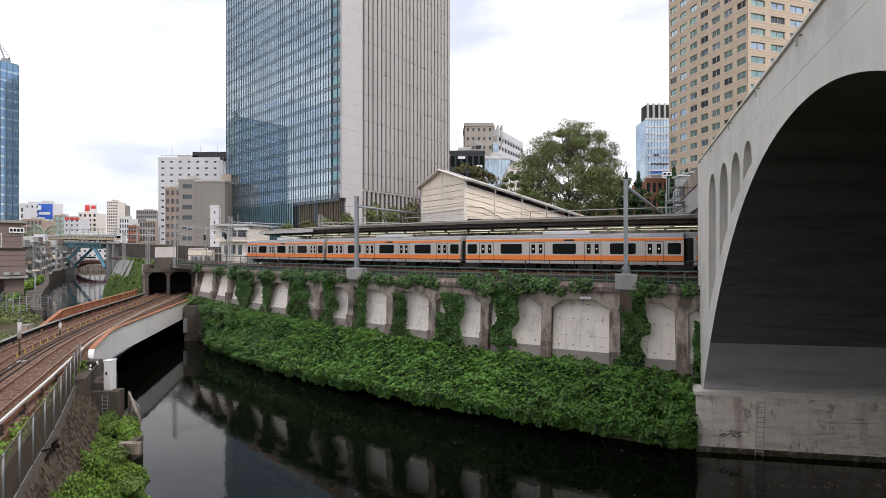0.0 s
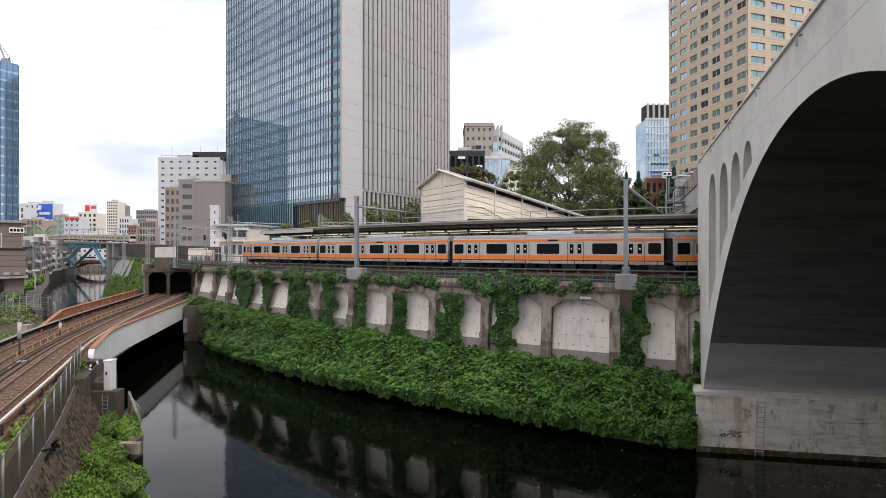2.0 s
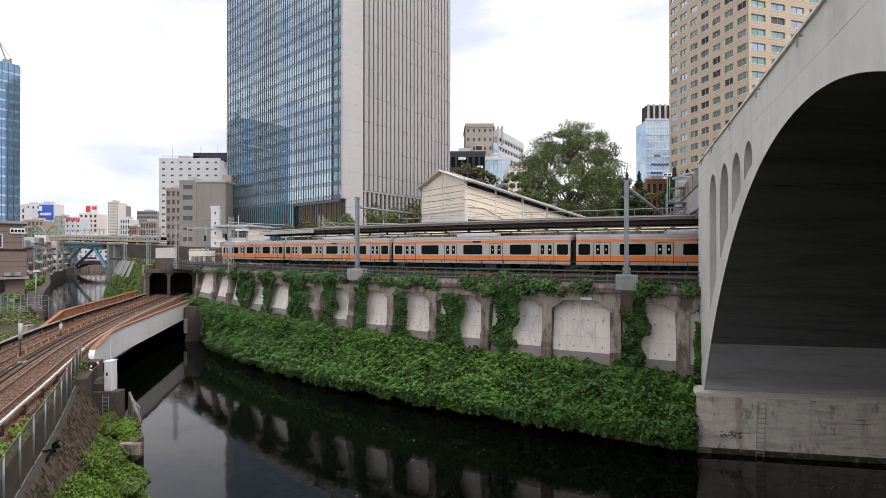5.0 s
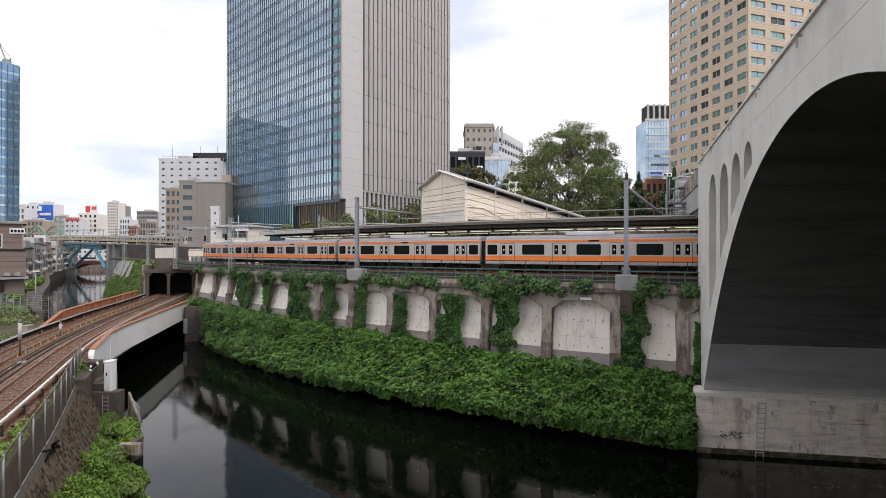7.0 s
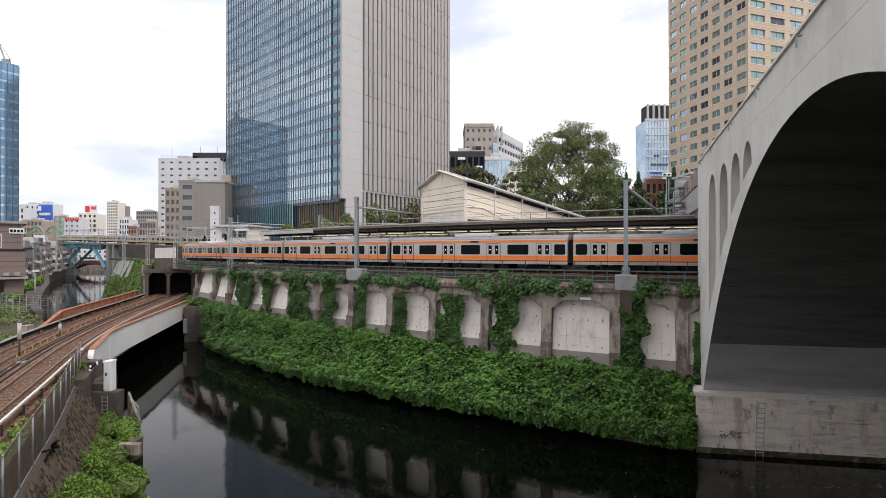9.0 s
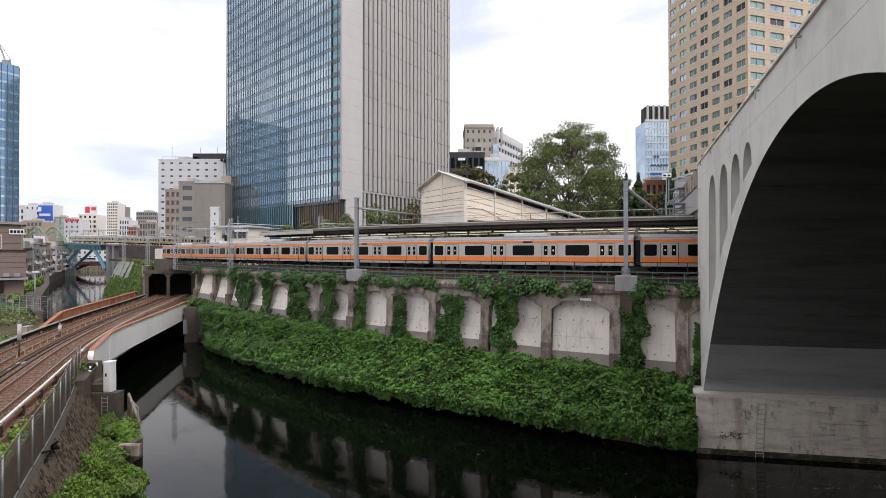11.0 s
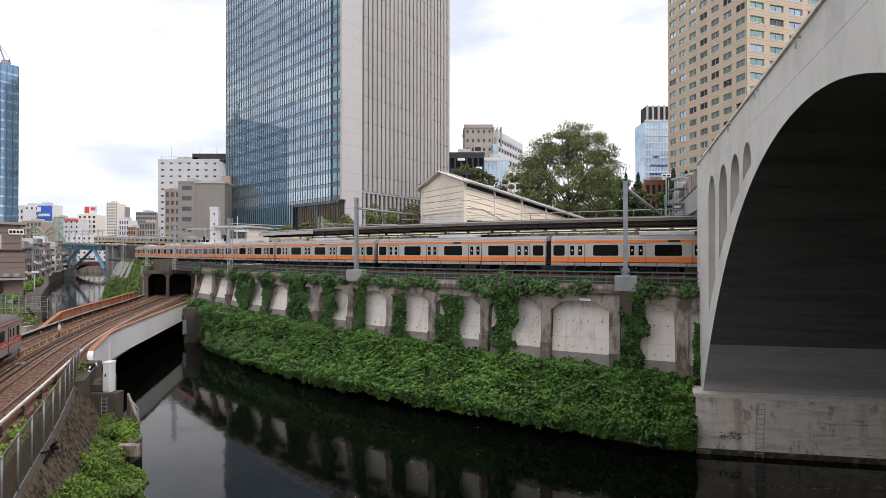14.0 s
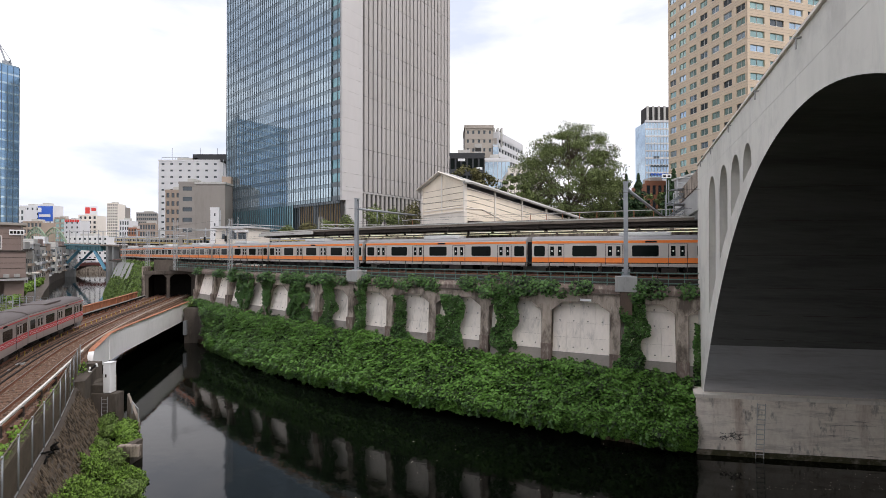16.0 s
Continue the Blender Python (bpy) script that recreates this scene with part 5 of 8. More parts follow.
def tree(name, label, x, y, z0, h, rx, material, seed, n=9000, leaf=0.3, trunk=0.3, crown0=0.25, clumps=90, puff=0.2):
    """A broad tree: tapered trunk, forking limbs, and clumps of small leaves with gaps between."""
    rng = np.random.default_rng(seed)
    th = thing(name, label, "tree")
    bm = bmesh.new()
    top = Vector((x, y, z0 + h * 0.55))
    rod(bm, (x, y, z0 - 0.3), (x + 0.1, y, z0 + h * 0.3), trunk, 8, trunk * 0.75)
    cl = []
    for i in range(clumps):
        a, u = rng.uniform(0, 2 * math.pi), rng.random()
        e = math.asin(rng.uniform(-0.75, 1.0))
        r = (0.55 + 0.45 * u ** 0.5) * (1 + 0.16 * noise.noise(Vector((math.cos(a) * 1.5, math.sin(a) * 1.5, e * 1.5 + seed))))
        c = Vector((x + rx * r * math.cos(a) * math.cos(e), y + rx * r * math.sin(a) * math.cos(e), z0 + h * (crown0 + (1 - crown0) * 0.42) + h * (1 - crown0) * 0.56 * r * math.sin(e)))
        cl.append((c, rng.uniform(0.55, 1.15) * rx * puff))
    forks = []
    for i in range(9):
        a = 2 * math.pi * i / 9 + rng.uniform(-0.3, 0.3)
        q = Vector((x + rx * 0.42 * math.cos(a), y + rx * 0.42 * math.sin(a), z0 + h * rng.uniform(0.42, 0.62)))
        rod(bm, (x + 0.1, y, z0 + h * rng.uniform(0.16, 0.3)), q, trunk * 0.42, 6, trunk * 0.22)
        forks.append(q)
    for c, r in cl:
        q = min(forks, key=lambda f: (f - c).length)
        rod(bm, q, c, trunk * 0.16, 4, trunk * 0.05)
    part("trunk", bm, M_BARK, th)
    k = rng.integers(0, len(cl), n)
    cen = np.array([c[0][:] for c in cl])[k]
    rad = np.array([c[1] for c in cl])[k]
    g = rng.normal(0, 1, (n, 3))
    g /= np.linalg.norm(g, axis=1)[:, None]
    pts = cen + g * (rad * rng.random(n) ** 0.45)[:, None] * np.array([1.25, 1.25, 0.75])
    part("crown", leaves("crown", pts, g * 0.6 + np.array([0, 0, 0.6]), leaf, material, 0.5), None, th, kind="stuff")


def shrub(label, x, y, z0, h, r, material, seed, n=1800, leaf=0.28):
    rng = np.random.default_rng(seed)
    th = thing("shrub", label, "shrub")
    part("stem", rods(*[((x, y, z0 - 0.2), (x + r * 0.5 * math.cos(a), y + r * 0.5 * math.sin(a), z0 + h * 0.6), 0.05) for a in (0.3, 1.7, 3.1, 4.9)]), M_BARK, th)
    g = rng.normal(0, 1, (n, 3))
    g /= np.linalg.norm(g, axis=1)[:, None]
    lump = np.array([0.75 + 0.35 * noise.noise(Vector(v) * 1.7 + Vector((seed, 0, 0))) for v in g])
    pts = np.array([x, y, z0 + h * 0.45]) + g * (lump * rng.random(n) ** 0.3)[:, None] * np.array([r, r, h * 0.58])
    part("foliage", leaves("foliage", pts, g + np.array([0, 0, 0.4]), leaf, material, 0.45), None, th, kind="stuff")


def conifer(x, y, z0, h, r, seed):
    rng = np.random.default_rng(seed)
    th = thing("conifer", "dark narrow conifer above the station", "tree")
    part("trunk", rod(bmesh.new(), (x, y, z0 - 0.2), (x, y, z0 + h * 0.95), 0.16, 7, 0.03), M_BARK, th)
    n = 2600
    u = rng.random(n) ** 0.7
    tier = 0.75 + 0.35 * np.sin(u * 40)
    a = rng.uniform(0, 2 * math.pi, n)
    rr = r * u * tier * rng.random(n) ** 0.35 + 0.05
    pts = np.c_[x + rr * np.cos(a), y + rr * np.sin(a), z0 + h * (1 - u * 0.93)]
    part("foliage", leaves("foliage", pts, np.c_[np.cos(a), np.sin(a), np.full(n, 0.5)], 0.3, M_CONIFER, 0.5), None, th, kind="stuff")


ivy_bank()
tree("tree", "large spreading green tree behind the station", 20.4, 73.0, 17.2, 17.9, 9.1, M_TREE, 5, n=95000, leaf=0.17, trunk=0.4, clumps=430, crown0=0.0, puff=0.145)
tree("tree", "tree with reddish-green crown above the station roof", 4.2, 72, 18.4, 10.2, 4.4, M_TREE_B, 8, n=6000, leaf=0.3, clumps=55)
tree("tree", "small green tree beside the stair roof", 11.0, 70, 18.4, 8.4, 2.9, M_TREE, 12, n=5000, leaf=0.28, clumps=40)
tree("tree", "small green tree beside the stair roof", 7.0, 74, 18.4, 7.8, 2.4, M_TREE, 13, n=4000, leaf=0.28, clumps=34)
tree("tree", "young green tree beside the bridge stairs", 32.8, 72, 17.5, 7.0, 3.6, M_TREE, 15, n=5200, leaf=0.28, clumps=50)
tree("tree", "young green tree beside the bridge stairs", 38.2, 74, 17.5, 7.4, 3.4, M_CONIFER, 16, n=5200, leaf=0.28, clumps=50)
for x, y, h, r, k in ((30.3, 70, 9.6, 3.0, 1), (36.8, 72, 10.8, 3.2, 2), (33.0, 66, 8.5, 2.6, 3), (27.6, 68, 9.2, 2.2, 4), (40.5, 75, 11.0, 2.4, 6)):
    conifer(x, y, 17.5, h, r, k)
for x, y, h, r, k in ((-11.8, 78, 5.4, 2.2, 31), (-8.4, 77, 4.6, 2.4, 32), (-5.2, 76, 5.6, 2.0, 33), (-17.5, 82, 3.6, 2.0, 34), (-22.0, 86, 3.2, 2.2, 35), (-27.0, 90, 3.0, 2.4, 36), (-33, 96, 2.6, 2.2, 37)):
    shrub("loose green shrub on the terrace before the tower", x, y, 18.3, h, r, M_TREE if k % 3 else M_TREE_B, k, n=1500, leaf=0.26)
for x, y, z, h, r, k in ((28.5, 72, 17, 6.0, 3.6, 41), (25.2, 76, 17, 7.0, 3.8, 42), (32.5, 71, 17, 5, 3, 43), (21.5, 77, 17, 7.4, 3.8, 44), (17.8, 77, 17, 6.6, 3.6, 45)):
    shrub("dark shrubs under the large tree", x, y, z, h, r, M_CONIFER, k, n=2600, leaf=0.3)


# ---- station ----
def canopy():
    th = thing("platform_canopy", "long weathered platform roof with pale fascia", "canopy")
    part("roof", sweep(MAIN, -8, 60, [(-1.9, 17.75), (-1.9, 17.95), (-6.2, 18.35), (-10.5, 17.95), (-10.5, 17.75), (-6.2, 18.1)], 2), M_CANOPY, th)
    part("fascia", sweep(MAIN, -8, 60, [(-1.75, 17.86), (-1.75, 17.96), (-1.89, 17.96), (-1.89, 17.86)], 2), M_FASCIA, th)
    part("gutter_board", sweep(MAIN, -8, 60, [(-1.78, 17.6), (-1.78, 17.855), (-1.89, 17.855), (-1.89, 17.6)], 2), M_GUTTER, th)
    part("fascia", sweep(MAIN, 46, 60, [(-1.4, 17.3), (-1.4, 17.75), (-1.74, 17.75), (-1.74, 17.3)], 2), M_FASCIA, th)
    part("ceiling", sweep(MAIN, -8, 60, [(-2.1, 17.45), (-2.1, 17.6), (-10.3, 17.6), (-10.3, 17.45)], 2), M_DARKSTEEL, th)
    for s in np.arange(-6, 60, 5.0):
        part("column", boxes((-0.13, 0.13, -0.13, 0.13, 13.7, 17.5), m=MAIN.m(s, -9.4)), M_FASCIA, th)
        part("cross_beam", boxes((-0.12, 0.12, -4.2, 4.2, 17.15, 17.46), m=MAIN.m(s, -6.1)), M_DARKSTEEL, th)
    part("edge_beam", sweep(MAIN, -8, 60, [(-2.2, 17.2), (-2.2, 17.45), (-2.4, 17.45), (-2.4, 17.2)], 2), M_DARKSTEEL, th)
    for row in (-3.2, -8.6):
        for s in np.arange(-5.5, 58, 2.9):
            lamp = thing("strip_light", "lit fluorescent strip light under the platform roof", "lamp", "platform strip lights")
            part("housing", boxes((-1.25, 1.25, -0.1, 0.1, 16.98, 17.1), m=MAIN.m(s, row)), M_FASCIA, lamp)
            part("tube", boxes((-1.2, 1.2, -0.05, 0.05, 16.92, 16.98), m=MAIN.m(s, row)), M_TUBE, lamp)
    pl = thing("platform", "concrete island platform", "platform", kind="structure")
    part("slab", sweep(MAIN, -20, 62, [(-7.0, 12.1), (-7.0, 13.8), (-12.4, 13.8), (-12.4, 12.1)], 2), M_PED, pl)
    wl = thing("station_wall", "dark wall and clutter behind the platform", "wall", kind="structure")
    part("wall", sweep(MAIN, -20, 62, [(-13.0, 12.1), (-13.0, 18.6), (-13.4, 18.6), (-13.4, 12.1)], 2), M_OLD, wl)
    for s in np.arange(-4, 52, 7.5):
        bd = thing("notice_board", "pale notice board on the platform", "sign", "platform boards")
        part("panel", boxes((-1.1, 1.1, -0.05, 0.05, 14.6, 16.2), m=MAIN.m(s + 1.2, -9.0), bevel=0.02), M_SIGN, bd)
        part("leg", boxes((-1.0, -0.92, -0.04, 0.04, 13.8, 14.6), (0.92, 1.0, -0.04, 0.04, 13.8, 14.6), m=MAIN.m(s + 1.2, -9.0)), M_STEEL, bd)


def stair_house():
    """The covered stair from the platform up to the street: a gabled end and a long falling roof."""
    th = thing("stair_house", "cream-sided covered stairway with falling gabled roof", "building")
    hw, L, z0, ze, zr = 4.2, 25.5, 18.2, 22.9, 24.4
    m = frame_m(Vector((2.45, 50.6)) + Vector((-0.6, 0.8)) * hw, (0.8, 0.6), 0)      # x runs down the stair, y to its left
    drop, flat = 3.9, 0.6

    def zr_at(x, base):
        return base - max(0.0, x - flat) * drop / (L - flat)
    # boarded gable end (to -x) and front
    for k in range(5):
        a, b = z0 + 1.3 + k * 0.72, z0 + 1.3 + (k + 1) * 0.72 - 0.07
        part("gable_board", boxes((-0.06, 0.02, -hw, hw, a, b), m=m), M_CREAM, th)
    bm = bmesh.new()
    vs = [bm.verts.new(m @ Vector(p)) for p in ((-0.05, -hw, ze - 0.1), (-0.05, hw, ze - 0.1), (-0.05, 0, zr - 0.1), (0.05, -hw, ze - 0.1), (0.05, hw, ze - 0.1), (0.05, 0, zr - 0.1))]
    bm.faces.new(vs[:3])
    bm.faces.new(vs[3:][::-1])
    part("gable_top", bm, M_CREAM, th)
    part("gable_backing", boxes((0.03, 0.1, -hw + 0.1, hw - 0.1, z0, ze - 0.2), m=m), M_TAN_B, th)
    part("gable_base", boxes((-0.04, 0.02, -hw, hw, z0 - 0.4, z0 + 1.28), m=m), M_CREAM_TRIM, th)
    part("corner_post", boxes((-0.12, 0.12, -hw - 0.08, -hw + 0.14, z0 - 0.4, ze), m=m), M_CREAM_TRIM, th)
    part("corner_post", boxes((-0.12, 0.12, hw - 0.14, hw + 0.08, z0 - 0.4, ze), m=m), M_CREAM_TRIM, th)
    part("centre_post", boxes((-0.13, -0.06, -0.09, 0.09, z0 + 1.2, zr - 0.2), m=m), M_CREAM_TRIM, th)
    for z in (z0 + 1.3, z0 + 1.75):
        part("belt", boxes((-0.16, 0.0, -hw, hw, z - 0.06, z + 0.06), m=m), M_CREAM_TRIM, th)
    # long side toward the canal (y = -hw): boards that follow the fall, cut off by the canopy
    for side in (-1, 1):
        for k in range(6):
            bm = bmesh.new()
            y = side * hw
            lo, hi = ze - 0.85 - 0.66 * (k + 1), ze - 0.85 - 0.66 * k - 0.06
            xs = np.linspace(0.0, L, 12)
            top, bot = [], []
            for x in xs:
                top.append((x, max(zr_at(x, hi), z0 - 0.4)))
                bot.append((x, max(zr_at(x, lo), z0 - 0.45)))
            for i in range(len(xs) - 1):
                if top[i][1] <= z0 - 0.39:
                    break
                q = [bm.verts.new(m @ Vector((x, y, z))) for x, z in (bot[i], bot[i + 1], top[i + 1], top[i])]
                q2 = [bm.verts.new(m @ Vector((x, y - side * 0.07, z))) for x, z in (bot[i], bot[i + 1], top[i + 1], top[i])]
                bm.faces.new(q)
                bm.faces.new(q2[::-1])
                bm.faces.new((q[3], q[2], q2[2], q2[3]))
            bmesh.ops.remove_doubles(bm, verts=bm.verts, dist=0.001)
            bmesh.ops.recalc_face_normals(bm, faces=bm.faces)
            part("side_board", bm, M_CREAM, th)
        for x in (0.1, 4.6, 9.2, 13.8, 18.4, 23.0):
            if zr_at(x, ze) > z0 - 0.2:
                part("side_post", boxes((x - 0.1, x + 0.1, side * hw - 0.1, side * hw + 0.1, z0 - 0.4, zr_at(x, ze) + 0.1), m=m), M_CREAM_TRIM, th)
        bm = bmesh.new()
        rod(bm, m @ Vector((0, side * (hw + 0.05), ze - 0.85)), m @ Vector((flat, side * (hw + 0.05), ze - 0.85)), 0.09, 4)
        rod(bm, m @ Vector((flat, side * (hw + 0.05), ze - 0.85)), m @ Vector((L, side * (hw + 0.05), zr_at(L, ze - 0.85))), 0.09, 4)
        part("sill_rail", bm, M_CREAM_TRIM, th)
        bm = bmesh.new()
        rod(bm, m @ Vector((0.1, side * (hw + 0.05), z0 + 1.6)), m @ Vector((2.6, side * (hw + 0.05), z0 + 1.6)), 0.07, 4)
        rod(bm, m @ Vector((2.6, side * (hw + 0.05), z0 + 1.6)), m @ Vector((7.6, side * (hw + 0.05), z0 - 0.1)), 0.07, 4)
        part("stringer", bm, M_CREAM_TRIM, th)
        part("inner_dark", boxes((0.3, L - 0.5, side * hw - 0.12, side * hw - 0.1, z0 - 0.4, z0 + 0.2), m=m), M_DARKSTEEL, th)
    # roof panes in strips with ribs
    n = 26
    for side in (-1, 1):
        rows = np.linspace(-0.55, L + 0.6, n + 1)
        for i in range(n):
            x0, x1 = rows[i] + 0.02, rows[i + 1] - 0.02
            bm = bmesh.new()
            P = [(x0, 0.0, zr_at(x0, zr)), (x1, 0.0, zr_at(x1, zr)), (x1, side * (hw + 0.5), zr_at(x1, ze - 0.15)), (x0, side * (hw + 0.5), zr_at(x0, ze - 0.15))]
            a = [bm.verts.new(m @ Vector(p)) for p in P]
            b = [bm.verts.new(m @ Vector((p[0], p[1], p[2] - 0.1))) for p in P]
            bm.faces.new(a)
            bm.faces.new(b[::-1])
            for j in range(4):
                bm.faces.new((a[j], b[j], b[(j + 1) % 4], a[(j + 1) % 4]))
            bmesh.ops.recalc_face_normals(bm, faces=bm.faces)
            part("roof_sheet", bm, M_ROOFMETAL, th)
            if side < 0:
                part("roof_rib", rods((m @ Vector((x1 + 0.02, 0, zr_at(x1, zr) + 0.02)), m @ Vector((x1 + 0.02, side * (hw + 0.62), zr_at(x1, ze - 0.17) + 0.02)), 0.07), n=4), M_FASCIA, th)
        bm = bmesh.new()
        e = side * (hw + 0.52)
        rod(bm, m @ Vector((-0.6, e, ze - 0.24)), m @ Vector((flat, e, ze - 0.24)), 0.19, 6)
        rod(bm, m @ Vector((flat, e, ze - 0.24)), m @ Vector((L + 0.6, e, zr_at(L + 0.6, ze - 0.24))), 0.19, 6)
        part("gutter", bm, M_FASCIA, th)
        bm = bmesh.new()
        rod(bm, m @ Vector((-0.6, 0, zr)), m @ Vector((-0.6, e, ze - 0.15)), 0.11, 4)
        part("verge", bm, M_CREAM_TRIM, th)
    part("stair", boxes((0.2, L, -hw + 0.2, hw - 0.2, 17.9, 18.0), m=m), M_DARKSTEEL, th)


def signal_house():
    th = thing("signal_house", "white two-storey railway signal house with flat roof", "building")
    m = frame_m((-45.4, 90.2), (0.97, -0.24), 0)
    L = 7.4
    part("lower_wall", boxes((0.6, L - 0.8, 0.9, 7, 12.1, 16.55), m=m), M_CREAM_TRIM, th)
    part("ledge", boxes((-0.1, L + 0.2, -0.15, 7.2, 16.55, 16.75), m=m, bevel=0.03), M_CREAM, th)
    part("wall_band", boxes((0, L, 0, 7, 16.75, 17.5), m=m), M_CREAM_TRIM, th)
    part("wall_band", boxes((0, L, 0, 7, 19.2, 19.6), m=m), M_CREAM_TRIM, th)
    for x0, x1 in ((0, 1.4), (2.3, 3.4), (4.9, 5.2), (7.1, L)):
        part("wall_pier", boxes((x0, x1, 0, 7, 17.5, 19.2), m=m), M_CREAM_TRIM, th)
    for x0, x1 in ((1.4, 2.3), (3.4, 4.12), (4.18, 4.9), (5.2, 6.12), (6.18, 7.1)):
        w = part("window", boxes((x0, x1, 0.12, 0.2, 17.5, 19.2), m=m), M_DIM_GLASS, th)
        part("frame", boxes((x0, x1, 0.04, 0.12, 18.3, 18.38), (x0, x0 + 0.08, 0.04, 0.12, 17.5, 19.2), (x1 - 0.08, x1, 0.04, 0.12, 17.5, 19.2), m=m), M_STEEL, w)
    part("awning", boxes((5.0, L + 0.3, -0.8, -0.02, 18.75, 19.15), m=m, bevel=0.03), M_SIGN, th)
    part("blind", boxes((1.42, 2.28, 0.05, 0.11, 18.5, 19.18), m=m), M_FASCIA, th)
    for x0, x1, z0, z1 in ((1.4, 2.2, 14.2, 15.8), (2.9, 3.9, 14.2, 15.9), (4.6, 5.4, 14.0, 15.9)):
        part("lower_window", boxes((x0, x1, 0.83, 0.9, z0, z1), m=m), M_DIM_GLASS, th)
        part("lower_frame", boxes((x0 - 0.08, x1 + 0.08, 0.8, 0.86, z1, z1 + 0.08), (x0 - 0.08, x1 + 0.08, 0.78, 0.88, z0 - 0.08, z0), m=m), M_FASCIA, th)
    part("roof_slab", boxes((-0.5, L + 0.5, -0.7, 7.6, 19.6, 19.82), m=m, bevel=0.05), M_ROOFMETAL, th)
    part("roof_parapet", boxes((-0.2, L + 0.2, -0.3, 7.0, 19.82, 20.05), m=m), M_ROOFMETAL, th)
    part("antenna", rods((m @ Vector((4.4, 1, 20.0)), m @ Vector((4.4, 1, 22.0)), 0.05)), M_SIGN, th)
    part("air_unit", boxes((5.7, 6.4, 0.2, 0.86, 13.2, 14.0), m=m, bevel=0.05), M_WHITEBOX, th)
    part("drain_pipe", rods((m @ Vector((L - 0.3, -0.1, 12.4)), m @ Vector((L - 0.3, -0.1, 19.5)), 0.07)), M_STEEL, th)
    for x in (-1.6, -0.2, 1.2):
        part("stair_post", rods((m @ Vector((x, -0.6, 12.1)), m @ Vector((x, -0.6, 15.4)), 0.06)), M_STEEL, th)
    part("stair_flight", boxes((-2.2, 1.4, -1.0, 0.4, 14.2, 14.35), m=m), M_FASCIA, th)
    part("stair_rail", rods((m @ Vector((-2.0, -0.9, 15.3)), m @ Vector((1.4, -0.9, 15.3)), 0.05)), M_STEEL, th)
    # hoarding and low cabinets along the line beside it
    ho = thing("hoarding", "weathered beige hoarding beside the track", "fence")
    part("panel", boxes((-7.5, -1.2, 1.0, 1.15, 12.1, 14.9), m=m), M_CREAM, ho)
    part("cap", boxes((-7.6, -1.1, 0.95, 1.2, 14.9, 15.0), m=m), M_STEEL, ho)
    for x in (-5.6, -4.2, -2.4):
        bx = thing("trackside_box", "grey trackside relay cabinet", "box")
        part("case", boxes((x, x + 0.9, -0.4, 0.3, 12.1, 13.6), m=m, bevel=0.04), M_STEEL, bx)
        part("lid", boxes((x - 0.05, x + 0.95, -0.45, 0.35, 13.6, 13.7), m=m), M_FASCIA, bx)


def mast(s, off, ztop, reach, zarm, tube=True, w=0.17, zped=(11.7, 12.9), tube_r=0.12, lean=0.0):
    th = thing("catenary_mast", "grey steel overhead-line mast on a concrete block", "mast", "overhead line masts")
    m = MAIN.m(s, off)
    part("block", boxes((-0.82, 0.82, -0.7, 0.75, *zped), m=m, bevel=0.04), M_PED, th)
    p = bmesh.new()
    box(p, -w, w, -w * 1.1, -w * 0.8, zped[1], ztop, m=m)
    box(p, -w, w, w * 0.8, w * 1.1, zped[1], ztop, m=m)
    box(p, -w * 0.25, w * 0.25, -w, w, zped[1], ztop, m=m)
    part("post", p, M_STEEL, th)
    part("base_plate", boxes((-0.35, 0.35, -0.35, 0.35, zped[1], zped[1] + 0.1), (-0.04, 0.04, -0.3, 0.3, zped[1], zped[1] + 0.6), (-0.3, 0.3, -0.04, 0.04, zped[1], zped[1] + 0.6), m=m), M_STEEL, th)
    part("beam", rods((m @ Vector((0, 0.2, zarm)), m @ Vector((0, -reach, zarm - lean)), tube_r), n=10), M_STEEL, th)
    part("cap", boxes((-w * 1.3, w * 1.3, -w * 1.3, w * 1.3, ztop, ztop + 0.12), m=m), M_STEEL, th)
    for y in (-3.3, -7.2):
        if -y < reach:
            part("insulator", rods((m @ Vector((0, y, zarm)), m @ Vector((0, y, zarm - 1.3)), 0.05), (m @ Vector((0, y, zarm - 0.5)), m @ Vector((0, y, zarm - 0.8)), 0.11), n=8), M_STEEL, th)
    return th


def lattice(x, y, z0, z1, w=0.35, arms=()):
    """A square lattice mast."""
    th = thing("lattice_mast", "slim galvanised lattice mast beside the track", "mast", "lattice masts")
    for i, (a, b) in enumerate(((-w, -w), (w, -w), (w, w), (-w, w))):
        part("leg", boxes((x + a - 0.032, x + a + 0.032, y + b - 0.032, y + b + 0.032, z0, z1)), M_LATTICE, th)
    n = int((z1 - z0) / (w * 2.0))
    bm = bmesh.new()
    for k in range(n):
        a, b = z0 + (z1 - z0) * k / n, z0 + (z1 - z0) * (k + 1) / n
        s = 1 if k % 2 else -1
        rod(bm, (x - w * s, y - w, a), (x + w * s, y - w, b), 0.022, 4)
        rod(bm, (x - w, y - w * s, a), (x - w, y + w * s, b), 0.022, 4)
    part("lacing", bm, M_LATTICE, th, kind="stuff")
    for z, dx, dy in arms:
        part("arm", rods(((x, y, z), (x + dx, y + dy, z), 0.07), ((x, y, z - 1.1), (x + dx * 0.4, y + dy * 0.4, z), 0.035)), M_LATTICE, th)
    return th


